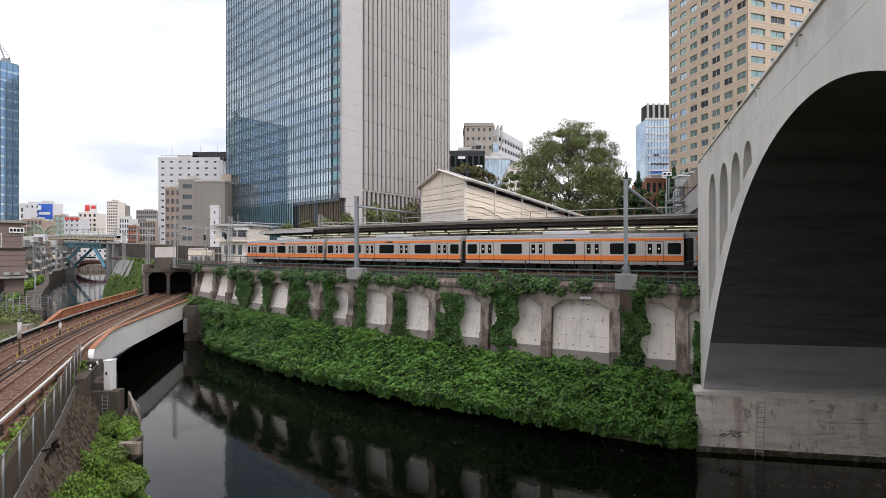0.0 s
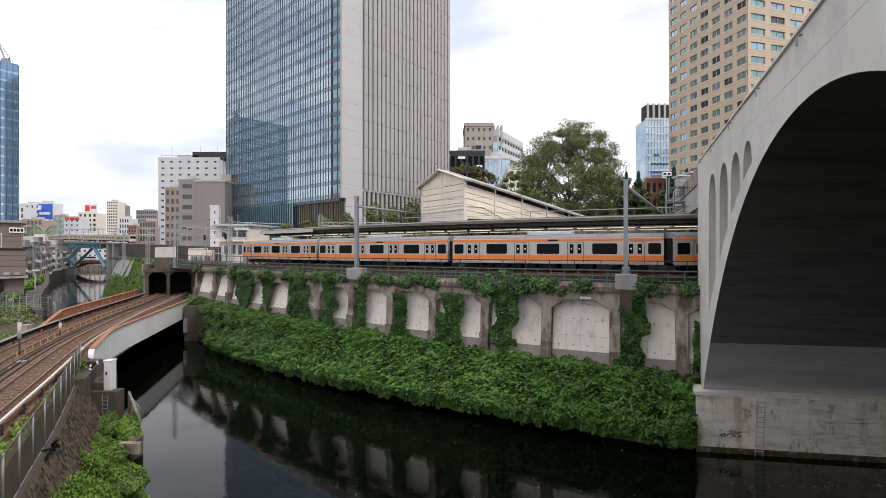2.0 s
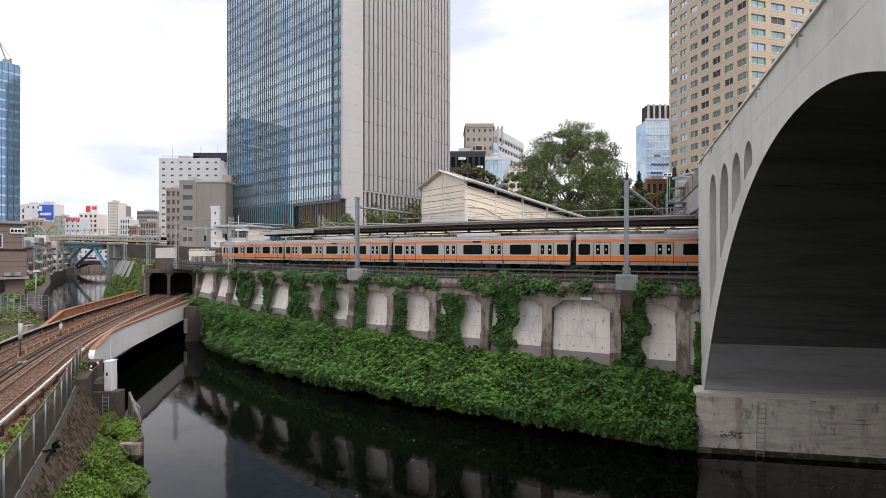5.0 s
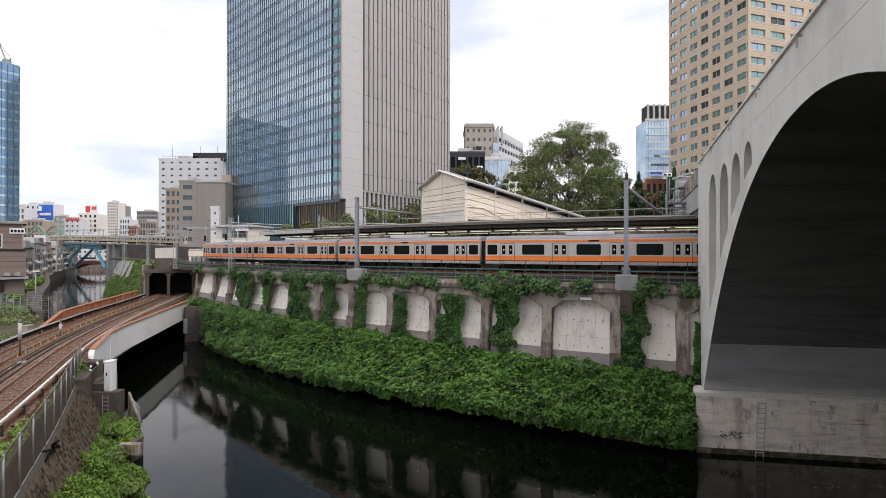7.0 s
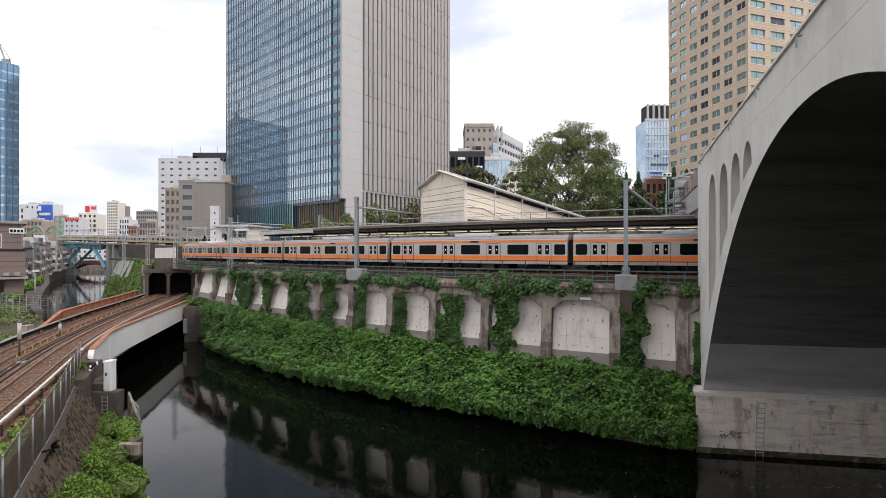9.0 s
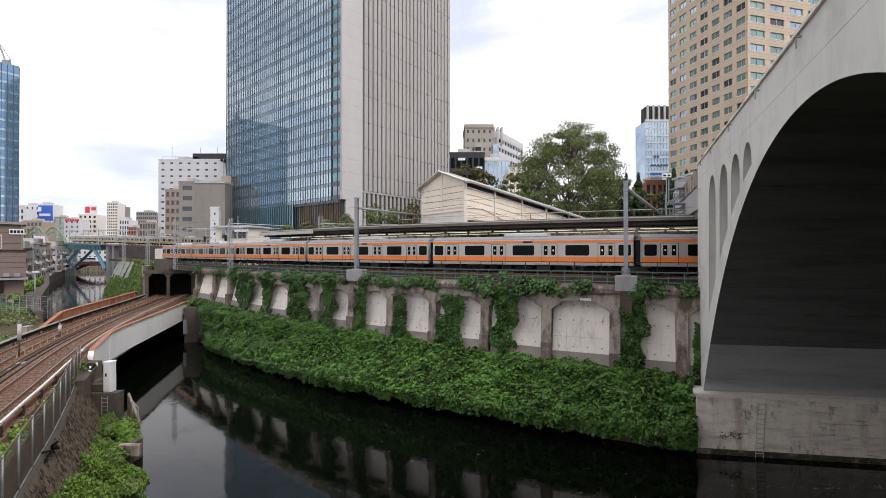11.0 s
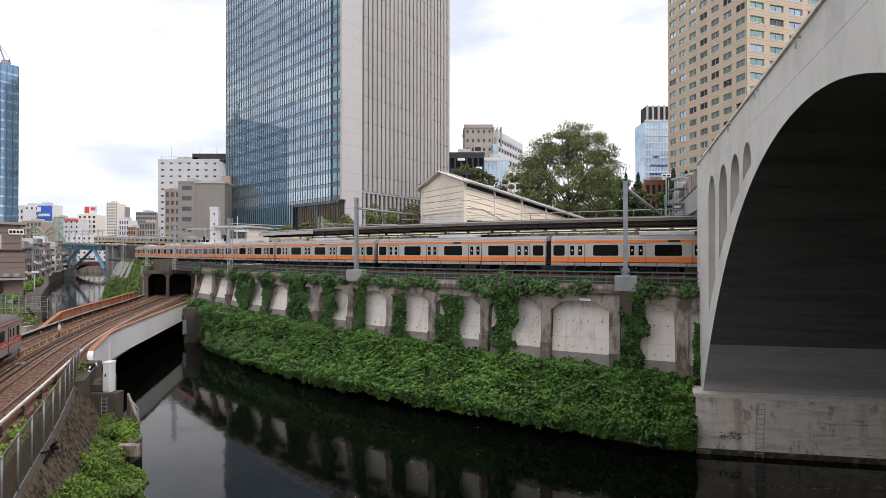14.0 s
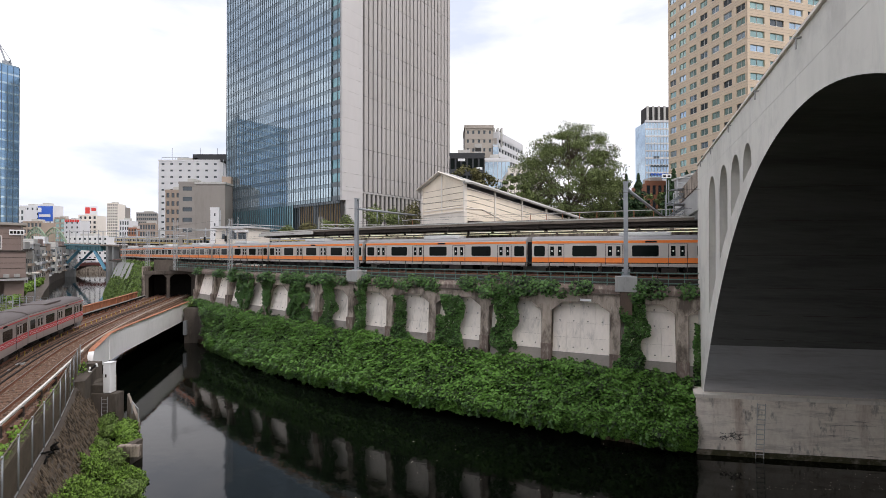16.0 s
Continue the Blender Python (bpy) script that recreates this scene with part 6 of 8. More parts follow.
def wires():
    for off, z in ((-1.4, 17.3), (-1.4, 18.6), (-5.3, 17.3), (-5.3, 18.7), (3.6, 19.6)):
        wr = thing("overhead_wire", "thin dark overhead wire above the track", "wire", "overhead wires")
        part("wire", sweep(MAIN, -20, 175, [(off - 0.012, z), (off + 0.012, z), (off, z + 0.02)], 6), M_DARKSTEEL, wr)


canopy()
stair_house()
signal_house()
mast(32.4, 3.2, 20.6, 11.0, 19.6)
_m = mast(5.7, 3.2, 20.4, 8.0, 19.55, lean=1.6)
_q = MAIN.at(5.7, 3.2)
part("bracket", boxes((-0.45, 0.45, -0.1, 0.72, 9.9, 11.69), m=MAIN.m(5.7, 3.2), bevel=0.03), M_BRACKET, _m)
part("brace_tube", rods(((_q.x, _q.y, 20.0), (22.4, 45.6, 18.3), 0.13), n=10), M_STEEL, _m)
for s, off, z1, arms in ((59.6, 3.1, 19.8, ((19.0, 6, 6),)), (82.9, 3.3, 20.7, ((19.2, 5, 5),)), (103.0, 3.2, 19.5, ((18.6, 5, 5),)), (127.0, 3.4, 19.5, ((18.9, 5, 4),))):
    p = MAIN.at(s, off)
    lattice(p.x, p.y, 11.6, z1, 0.24, arms)
p = MAIN.at(58.5, -11.5)
_lm = lattice(p.x, p.y, 12.1, 20.9, 0.3)
_tb, _a, _d = bmesh.new(), Vector((p.x, p.y, 19.6)), Vector((13.5, -4.5, -0.4))
for _k in range(14):
    _u, _v = _a + _d * (_k / 14), _a + _d * ((_k + 1) / 14)
    _h = Vector((0, 0, -0.55))
    rod(_tb, _u, _v, 0.05, 4)
    rod(_tb, _u + _h, _v + _h, 0.05, 4)
    rod(_tb, _u + (_h if _k % 2 else Vector()), _v + (Vector() if _k % 2 else _h), 0.035, 4)
part("truss_beam", _tb, M_FASCIA, _lm)
for s, off in ((84, -6), (96, -6)):
    p = MAIN.at(s, off)
    th = thing("signal_post", "grey post with railway signal", "mast")
    part("post", rods(((p.x, p.y, 12.1), (p.x, p.y, 20.2), 0.14), n=8), M_STEEL, th)
    part("arm", rods(((p.x, p.y, 19.5), (p.x + 6, p.y - 4, 19.5), 0.08)), M_LATTICE, th)
    part("signal_head", boxes((p.x - 0.2, p.x + 0.2, p.y - 0.5, p.y - 0.25, 17.0, 18.2), bevel=0.08), M_BLACK, th)
wires()


def city_block(name, label, wall, glass, x0, x1, y, z0, z1, floors, cols, pier, sill, head, deep=None, side=None, plant=True):
    """A town building with a windowed front, a solid body and a roof edge."""
    th = thing(name, label, "building")
    w, fh = x1 - x0, (z1 - z0) / floors
    facade(th, Vector((x0, y)), Vector((1, 0)), w, z0, floors, fh, cols, wall, glass, sill, head, pier, 0.4, each=cols * floors < 70 and y < 180)
    part("body", boxes((x0, x1, y + 0.41, y + (deep or max(12.0, w * 0.7)), z0, z1)), side or wall, th)
    part("parapet", boxes((x0 - 0.15, x1 + 0.15, y - 0.1, y + 0.5, z1, z1 + 0.9)), wall, th)
    if plant:
        part("roof_plant", boxes((x0 + w * 0.25, x0 + w * 0.6, y + 3, y + 9, z1, z1 + 2.6), bevel=0.1), M_FASCIA, th)
    return th


city_block("slab_building", "white slab office block with small square windows", M_WHITE_B, M_DIM_GLASS, -148.1, -116.3, 235, 5.2, 62.4, 17, 7, 0.66, 1.5, 0.9)
_rs = thing("roof_screen", "dark glass roof storey on the white office block", "screen")
part("wall", boxes((-132, -113.5, 238, 250, 63.3, 66.8)), M_DARK_B, _rs)
part("rail", rods(((-147, 236, 64.6), (-133, 236, 64.6), 0.12), ((-147, 236, 62.5), (-147, 236, 64.6), 0.1), ((-140, 236, 62.5), (-140, 236, 64.6), 0.1)), M_STEEL, _rs)
for _x in (-144, -129, -120):
    part("antenna", rods(((_x, 240, 62.5), (_x, 240, 70.5), 0.12)), M_STEEL, _rs)
city_block("apartment_building", "narrow tan apartment block with stacked balconies", M_TAN_B, M_DIM_GLASS, -120.5, -113.9, 196, 5.2, 41.3, 10, 3, 0.4, 1.1, 0.5)
city_block("office_building", "taupe office block with blank side wall", M_GREY_B, M_DIM_GLASS, -102.4, -95.8, 175, 5.2, 41.5, 9, 1, 0.45, 1.4, 1.0)
city_block("office_building", "white narrow building beside the tower", M_WHITE_B, M_DIM_GLASS, -82.4, -79.4, 160, 5.2, 30.0, 7, 1, 0.8, 1.4, 1.2, deep=1.5, plant=False)
city_block("apartment_tower", "distant cream apartment tower", M_CREAM_TRIM, M_DIM_GLASS, -386.8, -374.4, 520, 5.2, 71.3, 20, 6, 0.35, 1.0, 0.5)
city_block("apartment_tower", "distant grey apartment tower", M_GREY_B, M_DIM_GLASS, -382.3, -375.0, 530, 5.2, 68.5, 19, 3, 0.3, 1.0, 0.4)
city_block("hotel_building", "distant grey banded block with long window strips", M_GREY_B, M_DIM_GLASS, -291.9, -272.5, 430, 5.2, 52.4, 12, 10, 0.15, 1.5, 0.4)
city_block("office_building", "distant low brown block", M_TAN_B, M_DIM_GLASS, -221.5, -210.0, 330, 5.2, 35.8, 6, 6, 0.25, 1.2, 0.5)
city_block("shop_building", "distant white block with red panels", M_WHITE_B, M_DIM_GLASS, -286.5, -278.0, 400, 5.2, 43.3, 8, 4, 0.4, 1.0, 0.6)
city_block("shop_building", "distant red-roofed low block", M_BRICK_B, M_DIM_GLASS, -264.6, -257.9, 380, 5.2, 35.2, 5, 3, 0.4, 1.0, 0.6)
city_block("office_building", "distant white block with stair tower", M_WHITE_B, M_DIM_GLASS, -352.3, -337.6, 420, 5.2, 44.7, 9, 3, 0.7, 1.5, 1.0)
city_block("office_building", "distant tan block behind the viaduct", M_CREAM_TRIM, M_DIM_GLASS, -355.3, -337.1, 440, 5.2, 51.1, 10, 4, 0.5, 1.2, 0.8)
city_block("office_building", "distant brown and glass block", M_TAN_B, M_GREEN_GLASS, -369.8, -359.6, 430, 5.2, 47.6, 9, 2, 0.2, 0.8, 0.5)
city_block("office_building", "distant white block with roof sign", M_WHITE_B, M_DIM_GLASS, -374.5, -357.0, 400, 5.2, 55.8, 11, 4, 0.6, 1.4, 1.0)
city_block("office_building", "distant pale office block with blue sign", M_WHITE_B, M_DIM_GLASS, -388.1, -371.4, 430, 5.2, 60.0, 11, 4, 0.6, 1.4, 1.0)
city_block("apartment_building", "distant tan stepped block", M_TAN_B, M_DIM_GLASS, -306.9, -292.9, 330, 5.2, 37.0, 7, 5, 0.35, 1.2, 0.6)
city_block("office_building", "distant white low block", M_WHITE_B, M_DIM_GLASS, -368.6, -352.4, 380, 5.2, 51.4, 9, 5, 0.45, 1.2, 0.7)
city_block("office_building", "pale block glimpsed under the viaduct", M_SIGN, M_DIM_GLASS, -287, -256, 345, 5.2, 27.0, 6, 8, 0.6, 1.2, 0.8)
def hospital():
    """A beige block with a glazed corner and a white balconied wing running back from it."""
    th = thing("hospital_building", "beige high-rise with glazed corner and pale balcony bands", "building")
    z0, n, fh = 18.4, 13, 3.75
    top = z0 + n * fh
    facade(th, Vector((9.3, 190)), Vector((1, 0)), 11.6, z0, n, fh, 5, M_BEIGE_B, M_DIM_GLASS, 1.5, 0.8, 0.62, 0.5, each=False)
    part("body", boxes((9.3, 20.9, 190.52, 206, z0, top)), M_BEIGE_B, th)
    part("loggia", boxes((13.3, 16.4, 189.8, 189.97, z0 + 20, top - 6.5)), M_FASCIA, th)
    for k in range(5, n - 2):
        part("loggia_opening", boxes((13.6, 16.1, 189.74, 189.795, z0 + k * fh + 1.5, z0 + k * fh + 3.1)), M_GROOVE, th)
    part("parapet", boxes((9.0, 21.3, 189.7, 206.2, top, top + 1.4)), M_BEIGE_B, th)
    part("corner_glass", boxes((20.92, 23.3, 189.2, 200, z0, top - 7.0)), M_PALE_GLASS, th)
    for k in range(1, n - 1):
        part("corner_band", boxes((20.91, 23.4, 189.1, 200.1, z0 + k * fh - 0.35, z0 + k * fh + 0.15)), M_WHITE_B, th)
    for x in (21.4, 23.0, 24.6):
        part("roof_fin", boxes((x, x + 0.7, 191.5, 200, top - 7.0, top + 0.8)), M_FASCIA, th)
    u = Vector((0.522, 0.853))
    m = frame_m(Vector((23.5, 190.4)), u, z0)
    facade(th, Vector((23.5, 190.4)), u, 27.5, z0, n - 1, fh, 9, M_WHITE_B, M_DIM_GLASS, 1.5, 0.5, 0.16, 0.9, each=False)
    part("wing", boxes((0.05, 27.5, 0.92, 9, 0, (n - 1) * fh), m=m), M_BEIGE_B, th)
    part("wing_parapet", boxes((-0.1, 27.6, -0.1, 9.1, (n - 1) * fh, (n - 1) * fh + 2.6), m=m), M_WHITE_B, th)


hospital()
city_block("office_building", "blue glass annex with pale frame", M_WHITE_B, M_PALE_GLASS, 13.9, 22.3, 150, 18.4, 45.4, 4, 6, 0.08, 0.5, 0.3)
city_block("office_building", "black cladded low block with plain pale logos", M_DARK_B, M_CARGLASS, 2.1, 12.9, 140, 18.4, 44.9, 5, 6, 0.3, 1.2, 0.8)
city_block("office_tower", "slim blue-glass office tower with roof fins", M_WHITE_B, M_PALE_GLASS, 103.2, 120.2, 230, 18.4, 81.5, 17, 11, 0.04, 0.55, 0.2, side=M_PALE_GLASS)
city_block("brick_building", "red-brown low brick building", M_BRICK_B, M_DIM_GLASS, 71.8, 84.0, 160, 18.4, 39.5, 4, 6, 0.4, 1.2, 0.8)
city_block("office_building", "pale building behind the stair roof trees", M_CREAM_TRIM, M_DIM_GLASS, 18.8, 28.6, 130, 18.4, 38.4, 6, 5, 0.4, 1.2, 0.7)


# ---- more of the town ----
def grey_office_side():
    th = thing("office_building", "dark taupe blank-walled office block beside the canal", "building")
    part("side_wall", boxes((-95.8, -84.5, 175.1, 200, 5.2, 41.5)), M_GREY_B, th)
    part("roof_edge", boxes((-96.2, -84.2, 174.8, 200.2, 41.5, 42.2)), M_FASCIA, th)
    part("roof_house", boxes((-88.2, -84.6, 180, 190, 42.2, 45.2)), M_TAN_B, th)
    part("antenna", rods(((-90, 185, 46.5), (-90, 185, 53), 0.12), ((-87, 185, 46.5), (-87, 185, 51), 0.1)), M_STEEL, th)


def blue_tower():
    th = thing("office_tower", "tall blue mirror-glass office tower", "building")
    C, u = Vector((-192.6, 205.0)), Vector((-0.55, -0.835))
    w, n, fh = 34.0, 22, 4.25
    m = frame_m(C + u * w, -u, 5.2)
    for k in range(n):
        part("glass_band", boxes((0, w, 0.0, 0.3, k * fh + 0.9, (k + 1) * fh), m=m), M_BLUE_GLASS, th)
        part("floor_band", boxes((0, w, -0.06, 0.3, k * fh, k * fh + 0.9), m=m), M_TOWER_GLASS, th)
    for c in range(18):
        part("mullion", boxes((c * 2 - 0.08, c * 2 + 0.08, -0.18, 0.0, 0, n * fh), m=m), M_MULLION, th)
    part("core", boxes((0.2, w, 0.4, 15, 0, n * fh + 0.6), m=m), M_TOWER_SPANDREL, th)
    cr = thing("crane", "thin white tower crane on the roof", "crane")
    q = m @ Vector((w - 3, 6, n * fh))
    part("crane_base", boxes((q.x - 1.2, q.x + 1.2, q.y - 1.2, q.y + 1.2, q.z, q.z + 3.6), bevel=0.2), M_STEEL, cr)
    part("jib", rods((q + Vector((0, 0, 2)), q + Vector((-4.0, 0, 12.5)), 0.32), (q + Vector((1.8, 0, 4)), q + Vector((-4.0, 0, 12.5)), 0.12), (q + Vector((0, 0, 2)), q + Vector((1.8, 0, 4)), 0.3)), M_STEEL, cr)


def signs():
    b = thing("roof_sign", "blue billboard with plain white bars", "sign")
    part("board", boxes((-357.5, -345, 398.8, 399.5, 42.5, 56)), M_BLUE_SIGN, b)
    part("post", boxes((-356, -355, 398.9, 399.4, 5.2, 42.49), (-347.5, -346.5, 398.9, 399.4, 5.2, 42.49)), M_STEEL, b)
    part("lettering", boxes((-356.3, -346.5, 398.5, 398.79, 46.5, 48.8)), M_SIGN, b)
    part("top_strip", boxes((-357.4, -354.5, 398.5, 398.79, 50.6, 54.6)), M_SIGN, b)
    r = thing("roof_sign", "white billboard with plain red shapes", "sign")
    part("board", boxes((-349, -337, 440.0, 440.6, 51.9, 60)), M_SIGN, r)
    part("red_shape", boxes((-348.4, -344, 439.8, 439.99, 53, 59), m=None, bevel=0.1), M_RED_SIGN, r)
    part("red_shape", boxes((-342.5, -338, 439.8, 439.99, 55.5, 58.5), bevel=0.1), M_RED_SIGN, r)
    q = thing("roof_sign", "red roof lettering drawn as plain bars", "sign")
    for i in range(6):
        part("bar", boxes((-351 + i * 2.2, -349.4 + i * 2.2, 419.62, 419.96, 43.4, 45.6)), M_RED_SIGN, q)
    d = thing("wall_sign", "plain pale logo shapes on a black wall", "sign")
    part("bar", boxes((4.6, 6.9, 139.85, 139.98, 43.2, 44.0)), M_SIGN, d)
    part("bar", boxes((10.4, 12.2, 139.85, 139.98, 40.6, 41.3)), M_SIGN, d)
    f = thing("roof_fins", "dark upright roof screen with pale fins", "screen")
    part("screen", boxes((104.5, 119.6, 232.0, 238, 81.5, 89.8)), M_GROOVE, f)
    for i in range(6):
        part("fin", boxes((104.6 + i * 2.9, 105.5 + i * 2.9, 231.2, 232, 81.5, 90.2)), M_FASCIA, f)
    w = thing("wall_pattern", "small dark square panels on pale glass bands", "panel")
    rng = random.Random(4)
    for k, z in enumerate((58.5, 54.2, 63.0, 49.5)):
        for i in range(9):
            if rng.random() < 0.6:
                part("square", boxes((106 + i * 1.5, 107 + i * 1.5, 229.7, 229.95, z, z + 1.0)), M_BLUE_SIGN if k % 2 else M_MULLION, w)


def terrace():
    """Sloping site with steel steps beside the bridge end."""
    th = thing("scaffold_stair", "grey steel scaffold stairway beside the bridge", "stairs")
    x0, y0 = 24.3, 44.6
    for i in range(3):
        z = 18.0 + i * 1.5
        x = x0 - 1.3 + i * 0.35
        part("landing", boxes((x - 1.0, x + 1.2, y0 - 0.8, y0 + 0.8, z, z + 0.08)), M_STEEL, th)
        for dx in (-1.0, 1.2):
            for dy in (-0.8, 0.8):
                part("post", rods(((x + dx, y0 + dy, 17.9 if i == 0 else z - 1.5), (x + dx, y0 + dy, z + 1.1), 0.05)), M_STEEL, th)
        part("rail", rods(((x - 1.0, y0 - 0.8, z + 1.05), (x + 1.2, y0 - 0.8, z + 1.05), 0.045), ((x - 1.0, y0 - 0.8, z + 0.55), (x + 1.2, y0 - 0.8, z + 0.55), 0.035)), M_STEEL, th)
        if i:
            fl = part("flight", rods(((x - 1.5, y0 - 0.5, z - 1.42), (x + 0.8, y0 - 0.5, z + 0.02), 0.06), ((x - 1.5, y0 + 0.5, z - 1.42), (x + 0.8, y0 + 0.5, z + 0.02), 0.06), n=4), M_STEEL, th)
            for k in range(7):
                u = (k + 0.5) / 7
                part("tread", boxes((x - 1.62 + 2.3 * u, x - 1.38 + 2.3 * u, y0 - 0.5, y0 + 0.5, z - 1.42 + 1.44 * u, z - 1.38 + 1.44 * u)), M_STEEL, fl)
            part("brace", rods(((x - 1.0, y0 - 0.8, z - 1.45), (x + 1.2, y0 - 0.8, z), 0.03), n=5), M_STEEL, th)
    bx = thing("site_cabin", "pale blue-grey site hoarding box below the bridge", "cabin")
    part("wall", boxes((25.1, 27.2, 45.6, 49, 18.2, 22.6), bevel=0.05), M_ROOFMETAL, bx)
    part("roof", boxes((24.9, 27.4, 45.4, 49.2, 22.6, 22.8)), M_FASCIA, bx)
    sg = thing("street_sign", "small white street sign on a post", "sign")
    part("post", rods(((29.0, 58.6, 18.2), (29.0, 58.6, 25.2), 0.07)), M_STEEL, sg)
    part("plate", boxes((28.4, 29.6, 58.5, 58.6, 24.5, 25.0), bevel=0.02), M_SIGN, sg)
    for i in range(2):
        part("bar", boxes((28.55 + 0.55 * i, 28.9 + 0.55 * i, 58.47, 58.497, 24.62, 24.84)), M_BLACK, sg)
    fe = thing("railing", "rusty pipe railing along the street edge", "railing")
    for s in np.arange(-4, 40, 2.2):
        p = MAIN.at(s, -13.2)
        part("post", rods(((p.x, p.y, 18.4), (p.x, p.y, 19.6), 0.04)), M_RUST, fe)
    part("rail", sweep(MAIN, -4, 40, [(-13.16, 19.55), (-13.24, 19.55), (-13.24, 19.63), (-13.16, 19.63)], 2), M_FASCIA, fe)


grey_office_side()
blue_tower()
signs()
terrace()


# ---- the canal's far reach ----
def viaduct():
    th = thing("railway_viaduct", "high railway viaduct with teal steel span and concrete walls", "bridge", kind="structure")

    def strip(s0, s1, o0, o1, d0, d1, material, name, step=6):
        bm, prev = bmesh.new(), None
        for s in np.arange(s0, s1 + 0.1, step):
            z = via_z(s)
            row = [bm.verts.new((*VIADUCT.at(s, o), z + d)) for o, d in ((o0, d0), (o1, d0), (o1, d1), (o0, d1))]
            if prev:
                for j in range(4):
                    bm.faces.new((prev[j], row[j], row[(j + 1) % 4], prev[(j + 1) % 4]))
            else:
                bm.faces.new(row)
            prev = row
        bm.faces.new(prev[::-1])
        bmesh.ops.recalc_face_normals(bm, faces=bm.faces)
        part(name, bm, material, th)
    strip(60, 520, -4.2, 4.2, -0.9, -0.25, M_OLD, "deck")
    strip(198, 269, -3.4, -3.1, -3.6, -0.9, M_TEAL, "girder")
    strip(198, 269, 3.1, 3.4, -3.6, -0.9, M_TEAL, "girder")
    strip(198, 269, -4.4, -4.2, -1.3, -0.5, M_TEAL, "edge_beam")
    strip(291, 520, -4.6, -4.2, -6.0, -0.2, M_SOOTY, "wall")
    strip(291, 520, 4.2, 4.6, -6.0, -0.2, M_SOOTY, "wall")
    for s in np.arange(200, 268, 4.2):
        z = via_z(s)
        part("stiffener", boxes((-0.12, 0.12, -3.6, -3.4, z - 3.5, z - 0.95), m=VIADUCT.m(s)), M_TEAL, th)
    for s, w in ((190, 5.0), (273, 3.0), (281, 2.0)):
        part("pier", boxes((-w / 2, w / 2, -4.0, 4.0, 0, via_z(s) - 0.9), m=VIADUCT.m(s)), M_PED, th)
    for sa, za, sb, zb in ((190, 4.5, 228, 16.8), (268, 6.5, 252, 15.6)):
        for o in (-3.0, 3.0):
            a, b = VIADUCT.at(sa, o), VIADUCT.at(sb, o)
            part("strut", rods(((a.x, a.y, za), (b.x, b.y, zb), 0.9), n=4), M_LTBLUE, th)
    for s in np.arange(190, 420, 24):
        p = VIADUCT.at(s, -4.3)
        q = VIADUCT.at(s, 4.3)
        z = via_z(s)
        part("mast", rods(((p.x, p.y, z - 0.5), (p.x, p.y, z + 7), 0.2), ((q.x, q.y, z - 0.5), (q.x, q.y, z + 7), 0.2), ((p.x, p.y, z + 6.4), (q.x, q.y, z + 6.4), 0.15)), M_LATTICE, th)
    # the green arch span further on
    ar = thing("steel_arch_bridge", "olive green latticed steel arch railway span", "bridge")
    for o in (-4.5, 4.5):
        bm = bmesh.new()
        P = []
        for i in range(13):
            u = i / 12
            s = 106 + 66 * u
            p = VIADUCT.at(s, o)
            z = via_z(s)
            P.append((Vector((p.x, p.y, z - 1 + 11.5 * (1 - (2 * u - 1) ** 2))), Vector((p.x, p.y, z - 1.6 + 8.6 * (1 - (2 * u - 1) ** 2))), Vector((p.x, p.y, z - 1))))
        for a, b in zip(P, P[1:]):
            rod(bm, a[0], b[0], 0.4, 5)
            rod(bm, a[1], b[1], 0.35, 5)
            rod(bm, a[0], b[1], 0.2, 4)
            rod(bm, b[0], b[1], 0.2, 4)
            rod(bm, b[1], b[2], 0.16, 4)
        part("arch_rib", bm, M_OLIVE, ar, kind="stuff")


def far_bridge():
    th = thing("road_bridge", "low dark red arched road bridge over the canal", "bridge")
    bm, prev = bmesh.new(), None
    for x in np.linspace(-252, -212, 24):
        u = (x + 231) / 17
        zt, zb = 8.3 - 0.3 * u * u, max(6.7 - 4.2 * u * u, -1)
        row = [bm.verts.new((x, y, z)) for y, z in ((296, zb), (296, zt), (306, zt), (306, zb))]
        if prev:
            for j in range(4):
                bm.faces.new((prev[j], row[j], row[(j + 1) % 4], prev[(j + 1) % 4]))
        prev = row
    bmesh.ops.recalc_face_normals(bm, faces=bm.faces)
    part("deck", bm, M_MAROON, th)
    part("rail", boxes((-250, -213, 296, 296.3, 8.5, 8.9)), M_STEEL, th)
    for i, x in enumerate((-246.5, -240.0)):
        v = thing("van", "white van crossing the far bridge", "vehicle", "vehicles on the far bridge")
        part("body", boxes((x, x + (11.5 if i else 4.6), 298, 300.4, 8.75, 11.3 if i else 10.6), bevel=0.15), M_VEHICLE, v)
        part("window_band", boxes((x + 0.6, x + (11 if i else 4.0), 297.9, 298.0, 9.9, 10.8 if i else 10.4)), M_CARGLASS, v)
        for q in (1.0, 3.4 + 5 * i):
            part("wheel", rods(((x + q, 297.9, 8.75), (x + q, 298.2, 8.75), 0.42), n=10), M_RUBBER, v)


